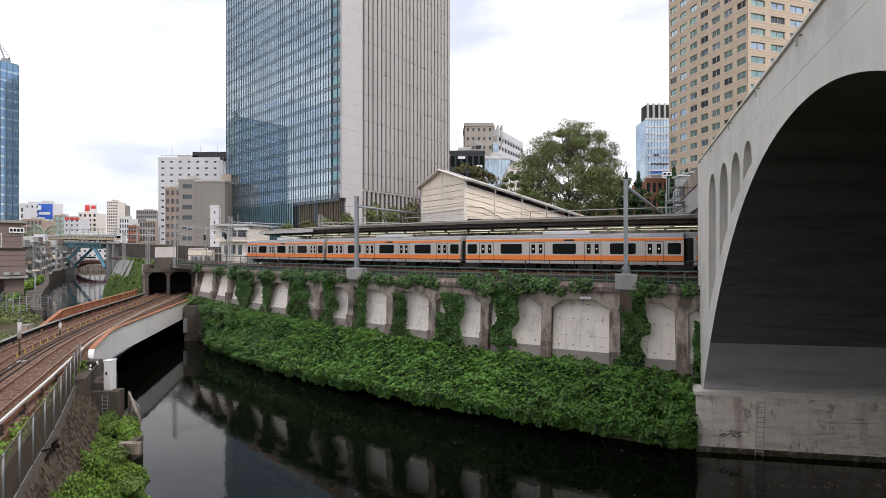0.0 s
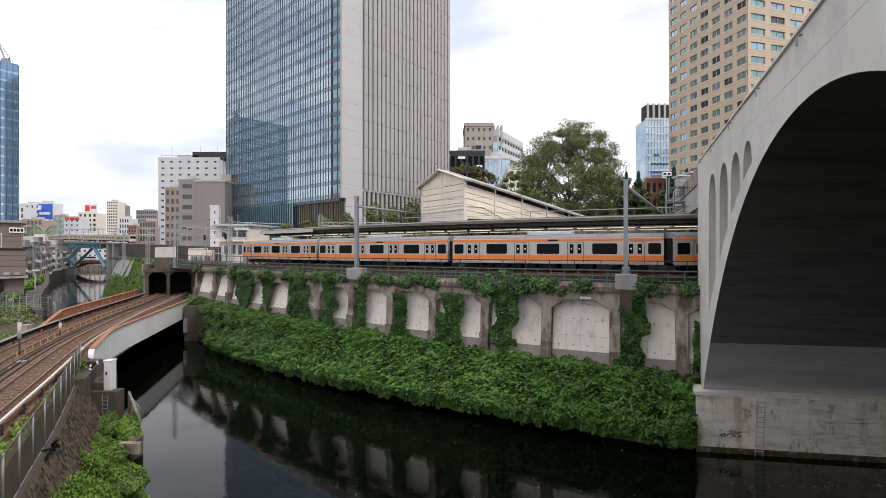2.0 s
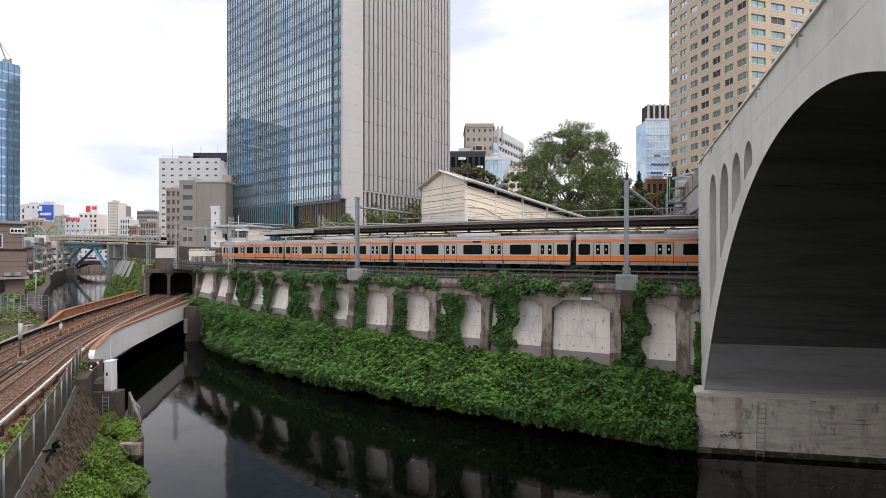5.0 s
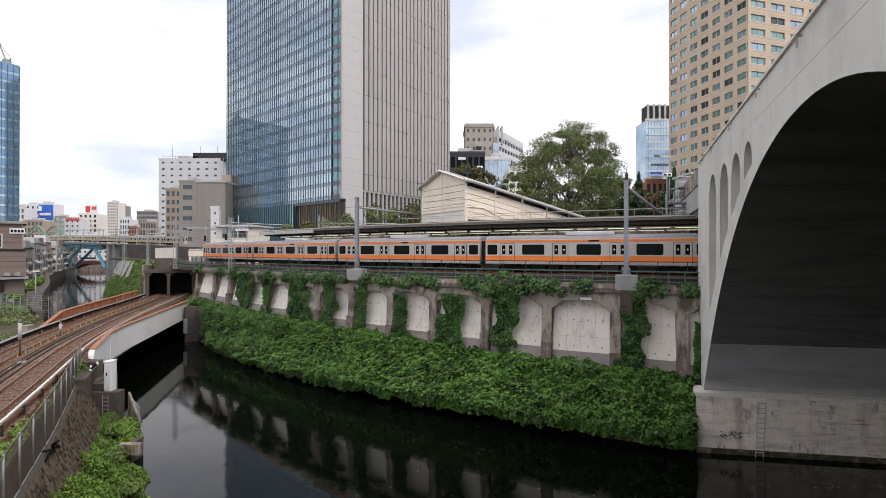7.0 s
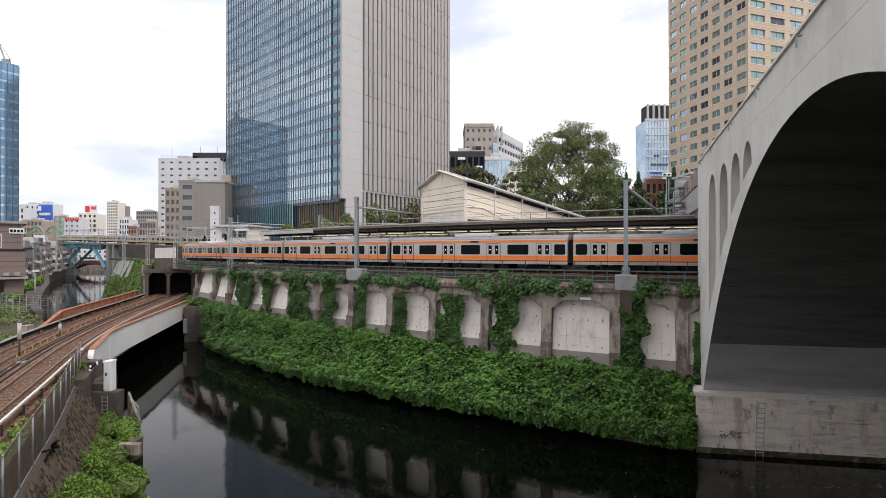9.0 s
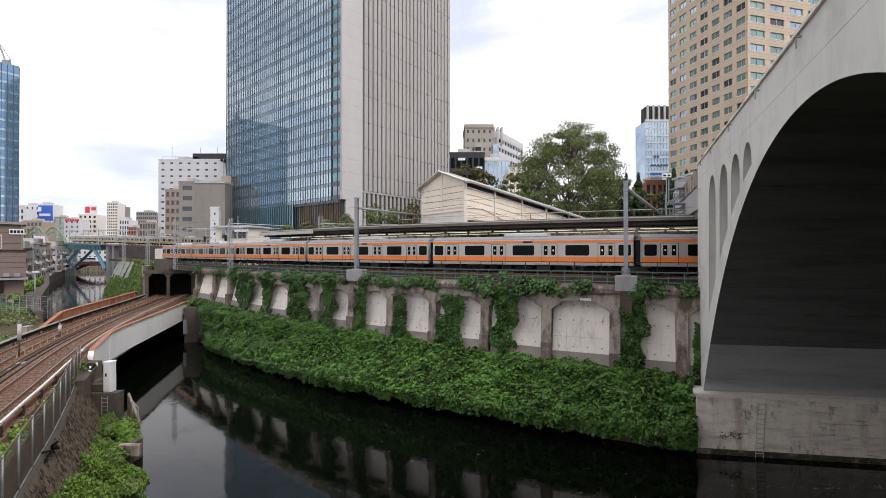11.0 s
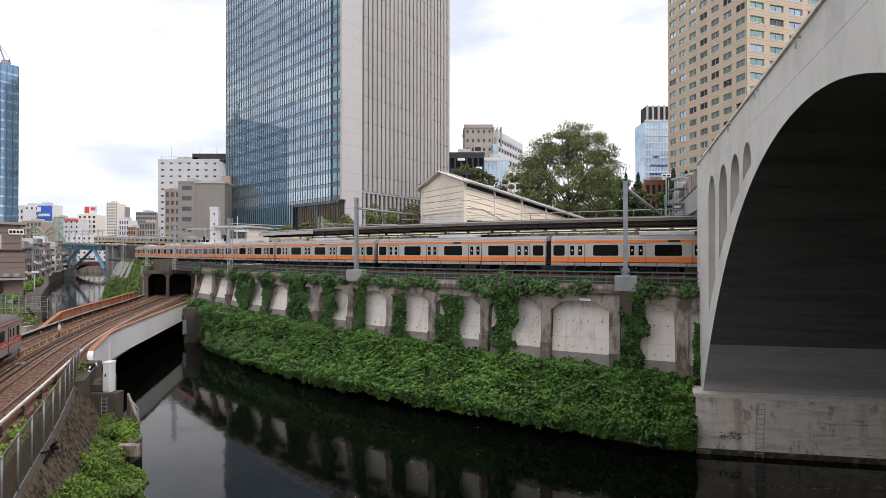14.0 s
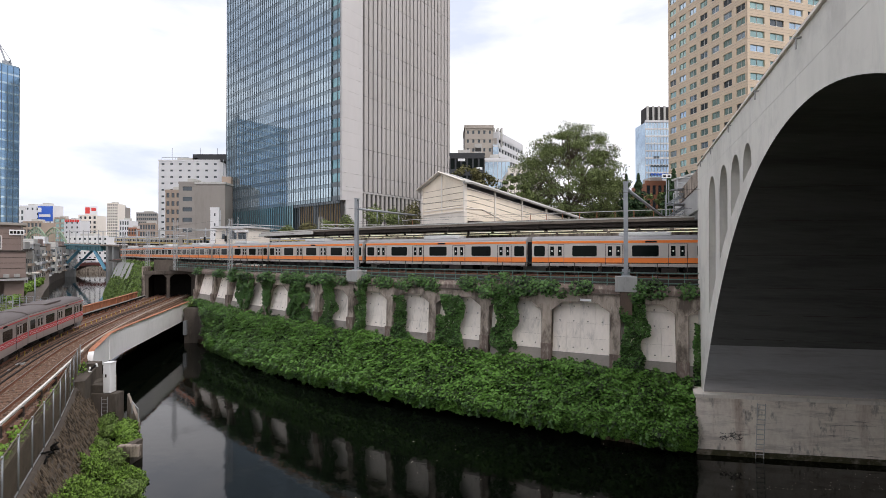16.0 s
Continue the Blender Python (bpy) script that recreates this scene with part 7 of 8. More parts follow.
def far_quay():
    q = thing("quay_wall", "curved weathered concrete quay wall", "wall", kind="structure")
    part("wall", sweep(BANK_L, 80, BANK_L.s[-1] - 60, [(-0.35, -1.6), (0.6, -1.6), (0.6, 6.3), (-0.15, 6.3)], 3), M_SOOTY, q)
    part("coping", sweep(BANK_L, 80, BANK_L.s[-1] - 60, [(-0.3, 6.3), (0.8, 6.3), (0.8, 6.5), (-0.3, 6.5)], 3), M_SOOTY, q)
    pa = thing("footpath", "narrow grey concrete footpath on the quay", "path", kind="structure")
    part("paving", sweep(BANK_L, 96, 320, [(0.8, 5.2), (3.4, 5.2), (3.4, 5.29), (0.8, 5.29)], 3), M_SOOTY, pa)
    # Wall added across the canal to block bright sky reflection past the far bridge.
    part("end_wall", boxes((-320, -215, 332, 334, -1.6, 4.5)), M_OLD, q)
    # small town houses along the quay
    rng = random.Random(9)
    for i, (x, y, w, top, wall) in enumerate(((-128, 132, 4.5, 15.6, M_GREY_B), (-139, 147, 4.5, 17.6, M_PED), (-151, 162, 5, 17.0, M_FASCIA), (-163, 178, 5, 18.4, M_TAN_B), (-176, 194, 5, 15.6, M_PED), (-189, 212, 6, 17.4, M_FASCIA),
                                                (-203, 232, 6, 18.0, M_GREY_B), (-120, 121, 4.0, 12.0, M_PED), (-219, 255, 7, 17, M_FASCIA), (-238, 280, 8, 18, M_PED))):
        th = thing("town_house", "narrow grey town house with clutter on its wall", "house", "houses along the quay")
        m = frame_m((x, y), (0.86, 0.5), 5.2)
        h = top - 5.2
        part("wall", boxes((0, w, 0, 8, 0, h), m=m, bevel=0.06), wall, th)
        part("roof", boxes((-0.2, w + 0.2, -0.2, 8.2, h, h + 0.3), m=m), M_ROOFMETAL if i % 2 else M_DARKSTEEL, th)
        for k in range(int(h / 3)):
            for c in range(2):
                part("window", boxes((0.6 + c * w * 0.5, 0.6 + c * w * 0.5 + w * 0.3, -0.06, 0.04, k * 3 + 1.0, k * 3 + 2.3), m=m), M_DIM_GLASS, th)
            part("air_unit", boxes((w * 0.35, w * 0.35 + 0.8, -0.5, -0.06, k * 3 + 0.3, k * 3 + 0.9), m=m, bevel=0.04), M_WHITEBOX, th)
            part("balcony", boxes((0.2, w * 0.8, -0.9, -0.02, k * 3 - 0.1, k * 3 + 0.02), (0.2, w * 0.8, -0.92, -0.86, k * 3, k * 3 + 0.9), m=m), M_PED if k % 2 else M_STEEL, th)
        part("pipe", rods((m @ Vector((w * 0.93, -0.15, 0)), m @ Vector((w * 0.93, -0.15, h)), 0.09)), M_STEEL, th)
        for k in range(int(h / 2.8)):
            for y0 in (0.8, 3.3, 5.7):
                if rng.random() < 0.75:
                    part("side_window", boxes((w - 0.02, w + 0.05, y0, y0 + rng.uniform(0.7, 1.5), k * 2.8 + 0.9, k * 2.8 + 2.1), m=m), M_DIM_GLASS, th)
                elif rng.random() < 0.7:
                    part("side_unit", boxes((w + 0.02, w + 0.45, y0, y0 + 0.8, k * 2.8 + 0.5, k * 2.8 + 1.1), m=m, bevel=0.04), M_WHITEBOX, th)
            part("side_balcony", boxes((w + 0.02, w + 0.8, 2.8, 6.6, k * 2.8 + 0.02, k * 2.8 + 0.75), m=m), (M_STEEL, M_FASCIA, M_TAN_B, M_WHITE_B)[(i + k) % 4], th)
        part("upper_storey", boxes((w * 0.2, w * 0.9, 1.6, 7, h + 0.3, h + 0.3 + rng.uniform(1.4, 3.0)), m=m, bevel=0.05), (M_PED, M_FASCIA, M_HOUSE, M_WHITE_B)[i % 4], th)
        part("roof_tank", boxes((w * 0.1, w * 0.1 + 0.9, 0.3, 1.2, h + 0.3, h + 1.3), m=m, bevel=0.12), M_SIGN if i % 2 else M_STEEL, th)
        part("roof_rail", rods((m @ Vector((0, 0, h + 1.2)), m @ Vector((w, 0, h + 1.2)), 0.05), (m @ Vector((0, 0, h)), m @ Vector((0, 0, h + 1.2)), 0.05), (m @ Vector((w, 0, h)), m @ Vector((w, 0, h + 1.2)), 0.05)), M_STEEL, th)
        part("lean_to", boxes((w * 0.05, w * rng.uniform(0.4, 0.8), -1.6, -0.02, 0, rng.uniform(2.2, 2.9)), m=m, bevel=0.04), (M_DARKSTEEL, M_TAN_B, M_PED)[i % 3], th)
        part("wall_sign", boxes((w * 0.75, w * 0.95, -0.75, -0.06, h * 0.45, h * 0.45 + 2.2), m=m), (M_SIGN, M_LTBLUE, M_CREAM)[i % 3], th)
    for x, y, h, r, k in ((-92, 98, 2.8, 2.0, 51), (-101, 110, 2.4, 1.8, 52), (-80, 84, 2.2, 2.4, 53), (-112, 124, 2.6, 1.8, 54), (-66, 70, 1.2, 1.8, 55), (-122, 137, 2.4, 1.8, 56)):
        shrub("weeds and bushes beside the lower railway", x, y, 5.2, h, r, M_WEED, k, n=1300, leaf=0.35)
    rg = np.random.default_rng(23)
    P, N = [], []
    while len(P) < 15000:
        s, o = rg.uniform(76, 150), rg.uniform(0.4, 22)
        if s > 96 and 0.6 < o < 3.6:
            continue
        p = BANK_L.at(s, o)
        g = noise.noise(Vector((p.x * 0.13, p.y * 0.13, 2))) + 0.5 * noise.noise(Vector((p.x * 0.5, p.y * 0.5, 7)))
        if g < -0.12:
            continue
        P.append((p.x, p.y, 5.25 + rg.random() * (0.35 + 1.5 * max(g, 0))))
        N.append((rg.normal(0, 0.5), -0.5, 0.9))
    while len(P) < 26000:
        s, o = rg.uniform(36, 66), rg.uniform(5.4, 26)
        p = METRO.at(s, o)
        g = noise.noise(Vector((p.x * 0.2, p.y * 0.2, 2))) + 0.5 * noise.noise(Vector((p.x * 0.6, p.y * 0.6, 7)))
        if g < -0.05:
            continue
        P.append((p.x, p.y, 5.25 + rg.random() * (0.25 + 1.2 * max(g, 0))))
        N.append((rg.normal(0, 0.5), -0.5, 0.9))
    solid("weeds", leaves("weeds", np.array(P), np.array(N), 0.24, M_TREE, 0.7), None, "patchy weeds and creepers on the low ground", "weeds", kind="stuff")
    for s, o, w, h, mt in ((88, 6.5, 1.6, 1.5, M_DARKSTEEL), (96, 8.0, 2.2, 2.0, M_PED), (104, 7.0, 1.2, 1.1, M_TAN_B), (112, 6.4, 2.4, 2.3, M_DARKSTEEL), (122, 6.0, 1.5, 1.6, M_FASCIA), (132, 6.6, 2.2, 2.4, M_STEEL), (142, 6.0, 1.6, 1.4, M_DARKSTEEL), (76, 9.0, 1.4, 1.2, M_PED)):
        sh = thing("shed", "small weathered shed among weeds beside the quay", "shed", "sheds beside the quay")
        m = BANK_L.m(s, o, 5.2)
        part("body", boxes((-w, w, 0, w * 1.2, 0, h), m=m, bevel=0.04), mt, sh)
        part("roof", boxes((-w - 0.15, w + 0.15, -0.15, w * 1.2 + 0.15, h, h + 0.1), m=m), M_CANOPY, sh)
        part("door", boxes((-w * 0.5, w * 0.1, -0.05, -0.004, 0.05, h * 0.8), m=m), M_OLD, sh)
    qf = thing("wire_fence", "thin grey wire fence along the quay path", "fence")
    for s in np.arange(84, 150, 2.6):
        p = BANK_L.at(s, 4.9)
        part("post", rods(((p.x, p.y, 5.2), (p.x, p.y, 7.4), 0.05), n=5), M_STEEL, qf)
    for z in (5.9, 6.6, 7.3):
        part("wire", sweep(BANK_L, 84, 149, [(4.88, z), (4.92, z), (4.9, z + 0.03)], 4), M_STEEL, qf)
    # pale sloping wall pieces above the far bank
    for s, l, zt in ((100, 12, 15.4), (126, 20, 15.8)):
        wl = thing("low_wall", "pale concrete wall above the track", "wall")
        part("wall", boxes((0, l, -0.3, 0.3, 12.1, zt), m=MAIN.m(s, -7.5)), M_PANEL, wl)


def left_house():
    th = thing("house", "mauve-brown sided house with small sign by the railway", "house")
    turn = frame_m((-79.0, 85.0), (0.72, 0.69)) @ Matrix.Translation((79.0, -85.0, 0))

    def hb(*dims, bevel=0.0):
        return boxes(*dims, m=turn, bevel=bevel)
    part("upper_wall", hb((-100, -79.0, 85, 92, 10.9, 19.9)), M_HOUSE, th)
    part("roof_edge", hb((-100, -78.5, 84.4, 92.2, 19.9, 20.4), bevel=0.05), M_GREY_B, th)
    part("lower_wall", hb((-100, -79.8, 86.5, 92, 5.2, 10.8)), M_HOUSE, th)
    part("bay", hb((-82.2, -78.6, 83.6, 85.0, 10.2, 15.0), bevel=0.04), M_HOUSE, th)
    part("ledge", hb((-100, -78.3, 83.2, 86.4, 9.7, 10.1)), M_PED, th)
    part("belt", hb((-82.5, -78.3, 83.3, 85, 15.0, 15.25)), M_DARKSTEEL, th)
    part("lower_bay", hb((-81.5, -78.8, 84.6, 86.4, 5.2, 9.6)), M_HOUSE, th)
    part("window", hb((-83.6, -82.0, 84.9, 85.05, 15.6, 17.8)), M_DIM_GLASS, th)
    part("drain_pipe", rods((turn @ Vector((-79.15, 84.85, 5.2)), turn @ Vector((-79.15, 84.85, 19.9)), 0.09)), M_GREY_B, th)
    for z in (11.9, 12.9, 13.9):
        part("bay_joint", hb((-82.19, -78.61, 83.57, 83.6, z, z + 0.06)), M_DARKSTEEL, th)
    for z in (16.4, 17.4, 18.4):
        part("wall_joint", hb((-90, -79.02, 84.97, 85.0, z, z + 0.05)), M_DARKSTEEL, th)
    for x, z in ((-81.6, 10.3), (-80.2, 10.3), (-81.0, 5.4)):
        part("air_unit", hb((x, x + 0.8, 83.0, 83.4, z, z + 0.62), bevel=0.04), M_PED, th)
    part("window_frame", hb((-83.8, -81.8, 84.8, 84.9, 15.4, 15.6), (-83.8, -81.8, 84.8, 84.9, 17.8, 18.0), (-82.0, -81.8, 84.8, 84.9, 15.6, 17.8)), M_FASCIA, th)
    part("balcony", hb((-100, -82.3, 83.4, 84.8, 11.0, 11.5), (-100, -82.3, 83.4, 83.5, 13.4, 13.5)), M_FASCIA, th)
    for i in range(4):
        part("balcony_post", hb((-85.6 + i * 0.95, -85.5 + i * 0.95, 83.4, 83.5, 11.5, 13.4)), M_FASCIA, th)
    sg = thing("wall_sign", "white wall sign with unreadable dark marks", "sign")
    part("plate", hb((-80.9, -78.9 + 0.1, 84.75, 84.97, 18.1, 19.1)), M_SIGN, sg)
    for i in range(4):
        part("mark", hb((-80.75 + 0.48 * i, -80.4 + 0.48 * i, 84.7, 84.747, 18.35, 18.85)), M_BLACK, sg)
    for x, y, h, r, k in ((-77, 76, 4.6, 2.2, 61), (-81, 79, 5.2, 2.0, 62), (-74, 73, 2.0, 2.4, 63)):
        shrub("leafy bush in front of the house", x, y, 5.2, h, r, M_TREE, k, n=1700, leaf=0.3)
    fe = thing("wire_fence", "grey wire-mesh fence on steel posts", "fence")
    for i in range(15):
        x, y = -78 + 1.7 * i * 0.9, 72.5 - 0.55 * i
        part("post", rods(((x, y, 5.2), (x, y, 8.3), 0.06)), M_STEEL, fe)
    for z in np.arange(5.6, 8.4, 0.35):
        part("wire", rods(((-78, 72.5, z), (-78 + 1.53 * 14, 72.5 - 0.55 * 14, z), 0.018), n=4), M_STEEL, fe)
    lp = thing("street_lamp", "slim street lamp with flat head", "lamp")
    part("pole", rods(((-69.0, 76.5, 5.2), (-69.0, 76.5, 11.3), 0.09), n=8), M_STEEL, lp)
    part("head", boxes((-69.4, -68.4, 76.3, 76.7, 11.3, 11.55), bevel=0.05), M_CREAM_TRIM, lp)


viaduct()
far_bridge()
far_quay()
left_house()


# ---- the near bank of the lower railway ----
def near_bank():
    fe = thing("mesh_fence", "weathered mesh fence on pale steel posts", "fence")
    for s in np.arange(14.2, 51.2, 2.45):
        p = FENCE.at(s)
        part("post", rods(((p.x, p.y, 4.7), (p.x, p.y, 7.25), 0.04), n=8), M_STEEL, fe)
    part("top_rail", sweep(FENCE, 8, 51, [(0.025, 7.17), (-0.025, 7.17), (-0.025, 7.22), (0.025, 7.22)], 1), M_MESH, fe)
    part("bottom_rail", sweep(FENCE, 8, 51, [(0.025, 4.85), (-0.025, 4.85), (-0.025, 4.9), (0.025, 4.9)], 1), M_LATTICE, fe)
    bm = bmesh.new()
    for s in np.arange(8, 51, 0.15):
        for d in (-1, 1):
            p, q = FENCE.at(s, 0.01), FENCE.at(min(max(s + d * 2.3, 8), 51), 0.01)
            rod(bm, (p.x, p.y, 4.9), (q.x, q.y, 7.15), 0.005, 3)
    part("mesh", bm, M_MESH, fe, kind="stuff")
    for s in np.arange(14.2, 50, 2.45):
        part("netting", sweep(FENCE, s + 0.06, s + 2.39, [(0.05, 4.9), (0.035, 4.9), (0.035, 6.5 + 0.5 * noise.noise(Vector((s, 0, 0)))), (0.05, 6.5)], 1), M_MESH, fe)
    # conductor rail under white covers, and trackside clutter
    cr = thing("conductor_rail", "white-covered conductor rail on brackets", "rail")
    for s in np.arange(10, 46, 3.4):
        part("cover", sweep(METRO, s + 0.04, s + 3.36, [(-3.58, 6.2), (-3.71, 6.2), (-3.71, 6.33), (-3.58, 6.33)], 1.6), M_THIRD, cr)
        part("bracket", boxes((-0.08, 0.08, -0.12, 0.12, 5.4, 6.21), m=METRO.m(s + 0.5, -3.67)), M_DARKSTEEL, cr)
    part("rail", sweep(METRO, 8, 46, [(-3.62, 5.95), (-3.74, 5.95), (-3.74, 6.1), (-3.62, 6.1)], 2), M_RAIL, cr)
    c2 = thing("conductor_rail", "covered conductor rail beside the bridge girder", "rail")
    part("cover", sweep(METRO, 46.5, 104, [(-3.5, 6.2), (-3.7, 6.2), (-3.7, 6.3), (-3.5, 6.3)], 2), M_TAN_B, c2)
    c3 = thing("conductor_rail", "dark covered conductor rail beyond the outer track", "rail")
    part("cover", sweep(METRO, 10, 104, [(3.5, 6.36), (3.74, 6.36), (3.74, 6.46), (3.5, 6.46)], 2), M_PED, c3)
    part("side_board", sweep(METRO, 10, 104, [(3.56, 6.08), (3.66, 6.08), (3.66, 6.35), (3.56, 6.35)], 2), M_BLACK, c3)
    for s in np.arange(11, 104, 3.0):
        part("bracket", boxes((-0.05, 0.05, -0.04, 0.04, 5.55, 6.07), m=METRO.m(s, 3.61)), M_DARKSTEEL, c3)
    tr = thing("cable_trough", "concrete cable trough along the outer track", "trough")
    part("trough", sweep(METRO, 10, 52, [(4.3, 5.25), (4.9, 5.25), (4.9, 5.75), (4.3, 5.75)], 2), M_PED, tr)
    for o, z, r in ((-0.35, 5.72, 0.05), (0.25, 5.7, 0.06), (0.55, 5.74, 0.04), (4.15, 5.8, 0.06)):
        cbl = thing("cable", "long dark cable lying between the tracks", "cable", "trackside cables")
        part("sheath", sweep(METRO, 8, 104, [(o - r, z - r), (o + r, z - r), (o + r, z + r), (o - r, z + r)], 2), M_DARKSTEEL, cbl)
    pl = thing("marker_posts", "small yellow marker pegs between the tracks", "marker")
    for s in np.arange(48, 103, 1.9):
        part("peg", boxes((-0.035, 0.035, -0.035, 0.035, 5.6, 6.15), m=METRO.m(s, 0.9)), M_YELLOW, pl)
    for x, y, h in ((-36.6, 39.1, 4.0), (-40.7, 48.1, 2.1)):
        sg = thing("track_signal", "small pale signal on a rusty post between the tracks", "signal")
        m = frame_m((x, y), (-0.45, 0.89))
        part("post", rods((m @ Vector((0, 0, 5.4)), m @ Vector((0, 0, 5.4 + h)), 0.06), n=8), M_SOOTY, sg)
        part("head", rods((m @ Vector((0, 0, 5.4 + h * 0.45)), m @ Vector((0, 0, 5.4 + h * 0.8)), 0.14), n=10), M_FASCIA, sg)
        part("foot", boxes((-0.3, 0.3, -0.3, 0.3, 5.3, 5.75), m=m, bevel=0.03), M_TAN_B, sg)
        part("bracket", boxes((-0.2, 0.2, -0.05, 0.05, 5.4 + h * 0.82, 5.4 + h * 0.88), m=m), M_STEEL, sg)
    for s, off, w, h in ((46.5, 0.3, 0.55, 0.45), (44.5, 0.6, 0.5, 0.4), (62, 4.9, 0.7, 1.4), (63.2, 5.0, 0.6, 1.3), (47, 6.6, 0.8, 2.2)):
        bx = thing("trackside_box", "small pale trackside equipment box", "box")
        part("case", boxes((-w / 2, w / 2, -w / 2, w / 2, 5.25, 5.25 + h), m=METRO.m(s, off), bevel=0.04), M_TAN_B if h < 2 else M_STEEL, bx)
        part("lid", boxes((-w / 2 - 0.04, w / 2 + 0.04, -w / 2 - 0.04, w / 2 + 0.04, 5.25 + h, 5.31 + h), m=METRO.m(s, off)), M_PED, bx)
    # the ballast bed, loose stones on it, and flakes on the water
    bed = thing("ballast_bed", "rusty brown ballast across the lower railway", "ballast", kind="structure")
    part("bed", sweep(METRO, -5, 107, [(-4.0, 5.2), (4.9, 5.2), (4.7, 5.62), (-3.9, 5.62)], 2), M_BALLAST, bed)
    rs = np.random.default_rng(41)
    n = 16000
    S = 17 + 86 * rs.random(n) ** 1.6
    O = rs.uniform(-3.9, 4.7, n)
    cen = np.array([(*METRO.at(a, o), 5.62 + (0.18 if 0.75 < abs(o) < 3.4 else 0.02)) for a, o in zip(S, O)])
    r = rs.uniform(0.035, 0.085, n)
    octa = np.array([(1, 0, 0), (0, 1, 0), (-1, 0, 0), (0, -1, 0), (0, 0, 1), (0, 0, -1)], float)
    vs = cen[:, None, :] + octa[None] * r[:, None, None] * rs.uniform(0.6, 1.3, (n, 6, 1))
    tri = np.array([(0, 1, 4), (1, 2, 4), (2, 3, 4), (3, 0, 4), (1, 0, 5), (2, 1, 5), (3, 2, 5), (0, 3, 5)])
    me = bpy.data.meshes.new("stones")
    me.from_pydata(vs.reshape(-1, 3).tolist(), [], (tri[None] + 6 * np.arange(n)[:, None, None]).reshape(-1, 3).tolist())
    me.materials.append(M_STONE)
    part("stones", me, None, bed, kind="stuff")
    P = [(17 + 11 * rs.random(), 27.2 + 2.6 * rs.random() ** 2, WATER_Z + 0.012) for _ in range(80)] + [(-6 + 22 * rs.random(), 24 + 14 * rs.random(), WATER_Z + 0.012) for _ in range(50)]
    solid("fallen_petals", leaves("fallen_petals", np.array(P), np.tile((0.0, 0.0, 1.0), (len(P), 1)), 0.07, M_CREAM, 0.05), None, "pale flakes drifting on the dark water", "flakes", kind="stuff")
    # rubble wall
    wl = thing("rubble_wall", "dark rubble-stone retaining wall", "wall", kind="structure")
    part("backing", sweep(FENCE, 1, 52, [(0.3, -1.6), (-3.2, -1.6), (-1.75, 1.2), (-0.2, 4.72), (0.3, 4.72)], 1.5), M_SOOTY, wl)
    part("coping", sweep(FENCE, 1, 52, [(0.2, 4.7), (-0.17, 4.7), (-0.17, 4.78), (0.2, 4.78)], 1.5), M_SOOTY, wl)
    rng = random.Random(21)
    bm = bmesh.new()
    rows = 21
    for r in range(rows):
        s = 8.0 + rng.uniform(0, 0.4)
        while s < 51.6:
            l = rng.uniform(0.1, 0.27)
            zc = 4.66 - (r + 0.5) * 0.19 + 0.12 * noise.noise(Vector((s * 0.7, r, 0))) + rng.uniform(-0.06, 0.06)
            hh, out = rng.uniform(0.09, 0.13), rng.uniform(0.0, 0.035)
            a, b = s + 0.01, s + l - 0.02
            j = [rng.uniform(-0.04, 0.04) for _ in range(16)]
            base = [(a + j[0], zc - hh + j[1]), (b + j[2], zc - hh + j[3]), (b + j[4], zc + hh + j[5]), (a + j[6], zc + hh + j[7])]
            q = [bm.verts.new((*FENCE.at(u, -0.12 - (4.72 - z) * 0.44), z)) for u, z in base]
            f = [bm.verts.new((*FENCE.at(u + ((a + b) / 2 - u) * 0.25 + j[8 + i] * 0.5, -0.2 - (4.72 - z) * 0.44 - out - j[12 + i] * 0.25), z + (zc - z) * 0.15)) for i, (u, z) in enumerate(base)]
            bm.faces.new(f)
            for i in range(4):
                bm.faces.new((q[i], q[(i + 1) % 4], f[(i + 1) % 4], f[i]))
            s += l
    part("stones", bm, M_ROCK, wl, kind="stuff")
    # pier head by the girder with the white cabinet, ladder and quay pieces
    ph = thing("bridge_seat", "weathered concrete seat beside the girder end", "structure", kind="structure")
    part("seat", boxes((-30.5, -25.95, 36.0, 36.9, -1.6, 3.6), bevel=0.05), M_SOOTY, ph)
    part("seat_back", boxes((-30.5, -28.4, 36.92, 39.5, -1.6, 4.2), bevel=0.05), M_SOOTY, ph)
    part("end_pillar", boxes((-30.1, -29.0, 37.6, 38.6, 3.0, 5.6), bevel=0.05), M_SOOTY, ph)
    part("step_block", boxes((-28.3, -27.2, 36.3, 37.1, 3.6, 4.2), bevel=0.05), M_SOOTY, ph)
    bm = bmesh.new()
    vs = [bm.verts.new(v) for v in ((-25.7, 36.9, 0.3), (-25.7, 37.15, 0.3), (-25.7, 36.9, 3.3), (-25.7, 37.15, 3.3), (-24.2, 35.9, 0.3), (-24.1, 36.1, 0.3), (-24.2, 35.9, 1.5), (-24.1, 36.1, 1.5))]
    for f in ((0, 1, 3, 2), (4, 6, 7, 5), (0, 2, 6, 4), (1, 5, 7, 3), (2, 3, 7, 6), (0, 4, 5, 1)):
        bm.faces.new([vs[i] for i in f])
    part("parapet", bm, M_OLD, ph)
    part("ledge_block", boxes((-21.5, -20.1, 29.9, 30.3, 1.3, 2.05), bevel=0.04), M_OLD, ph)
    part("ledge_foot", boxes((-21.4, -20.9, 30.31, 31.6, -1.6, 1.9), bevel=0.04), M_SOOTY, ph)
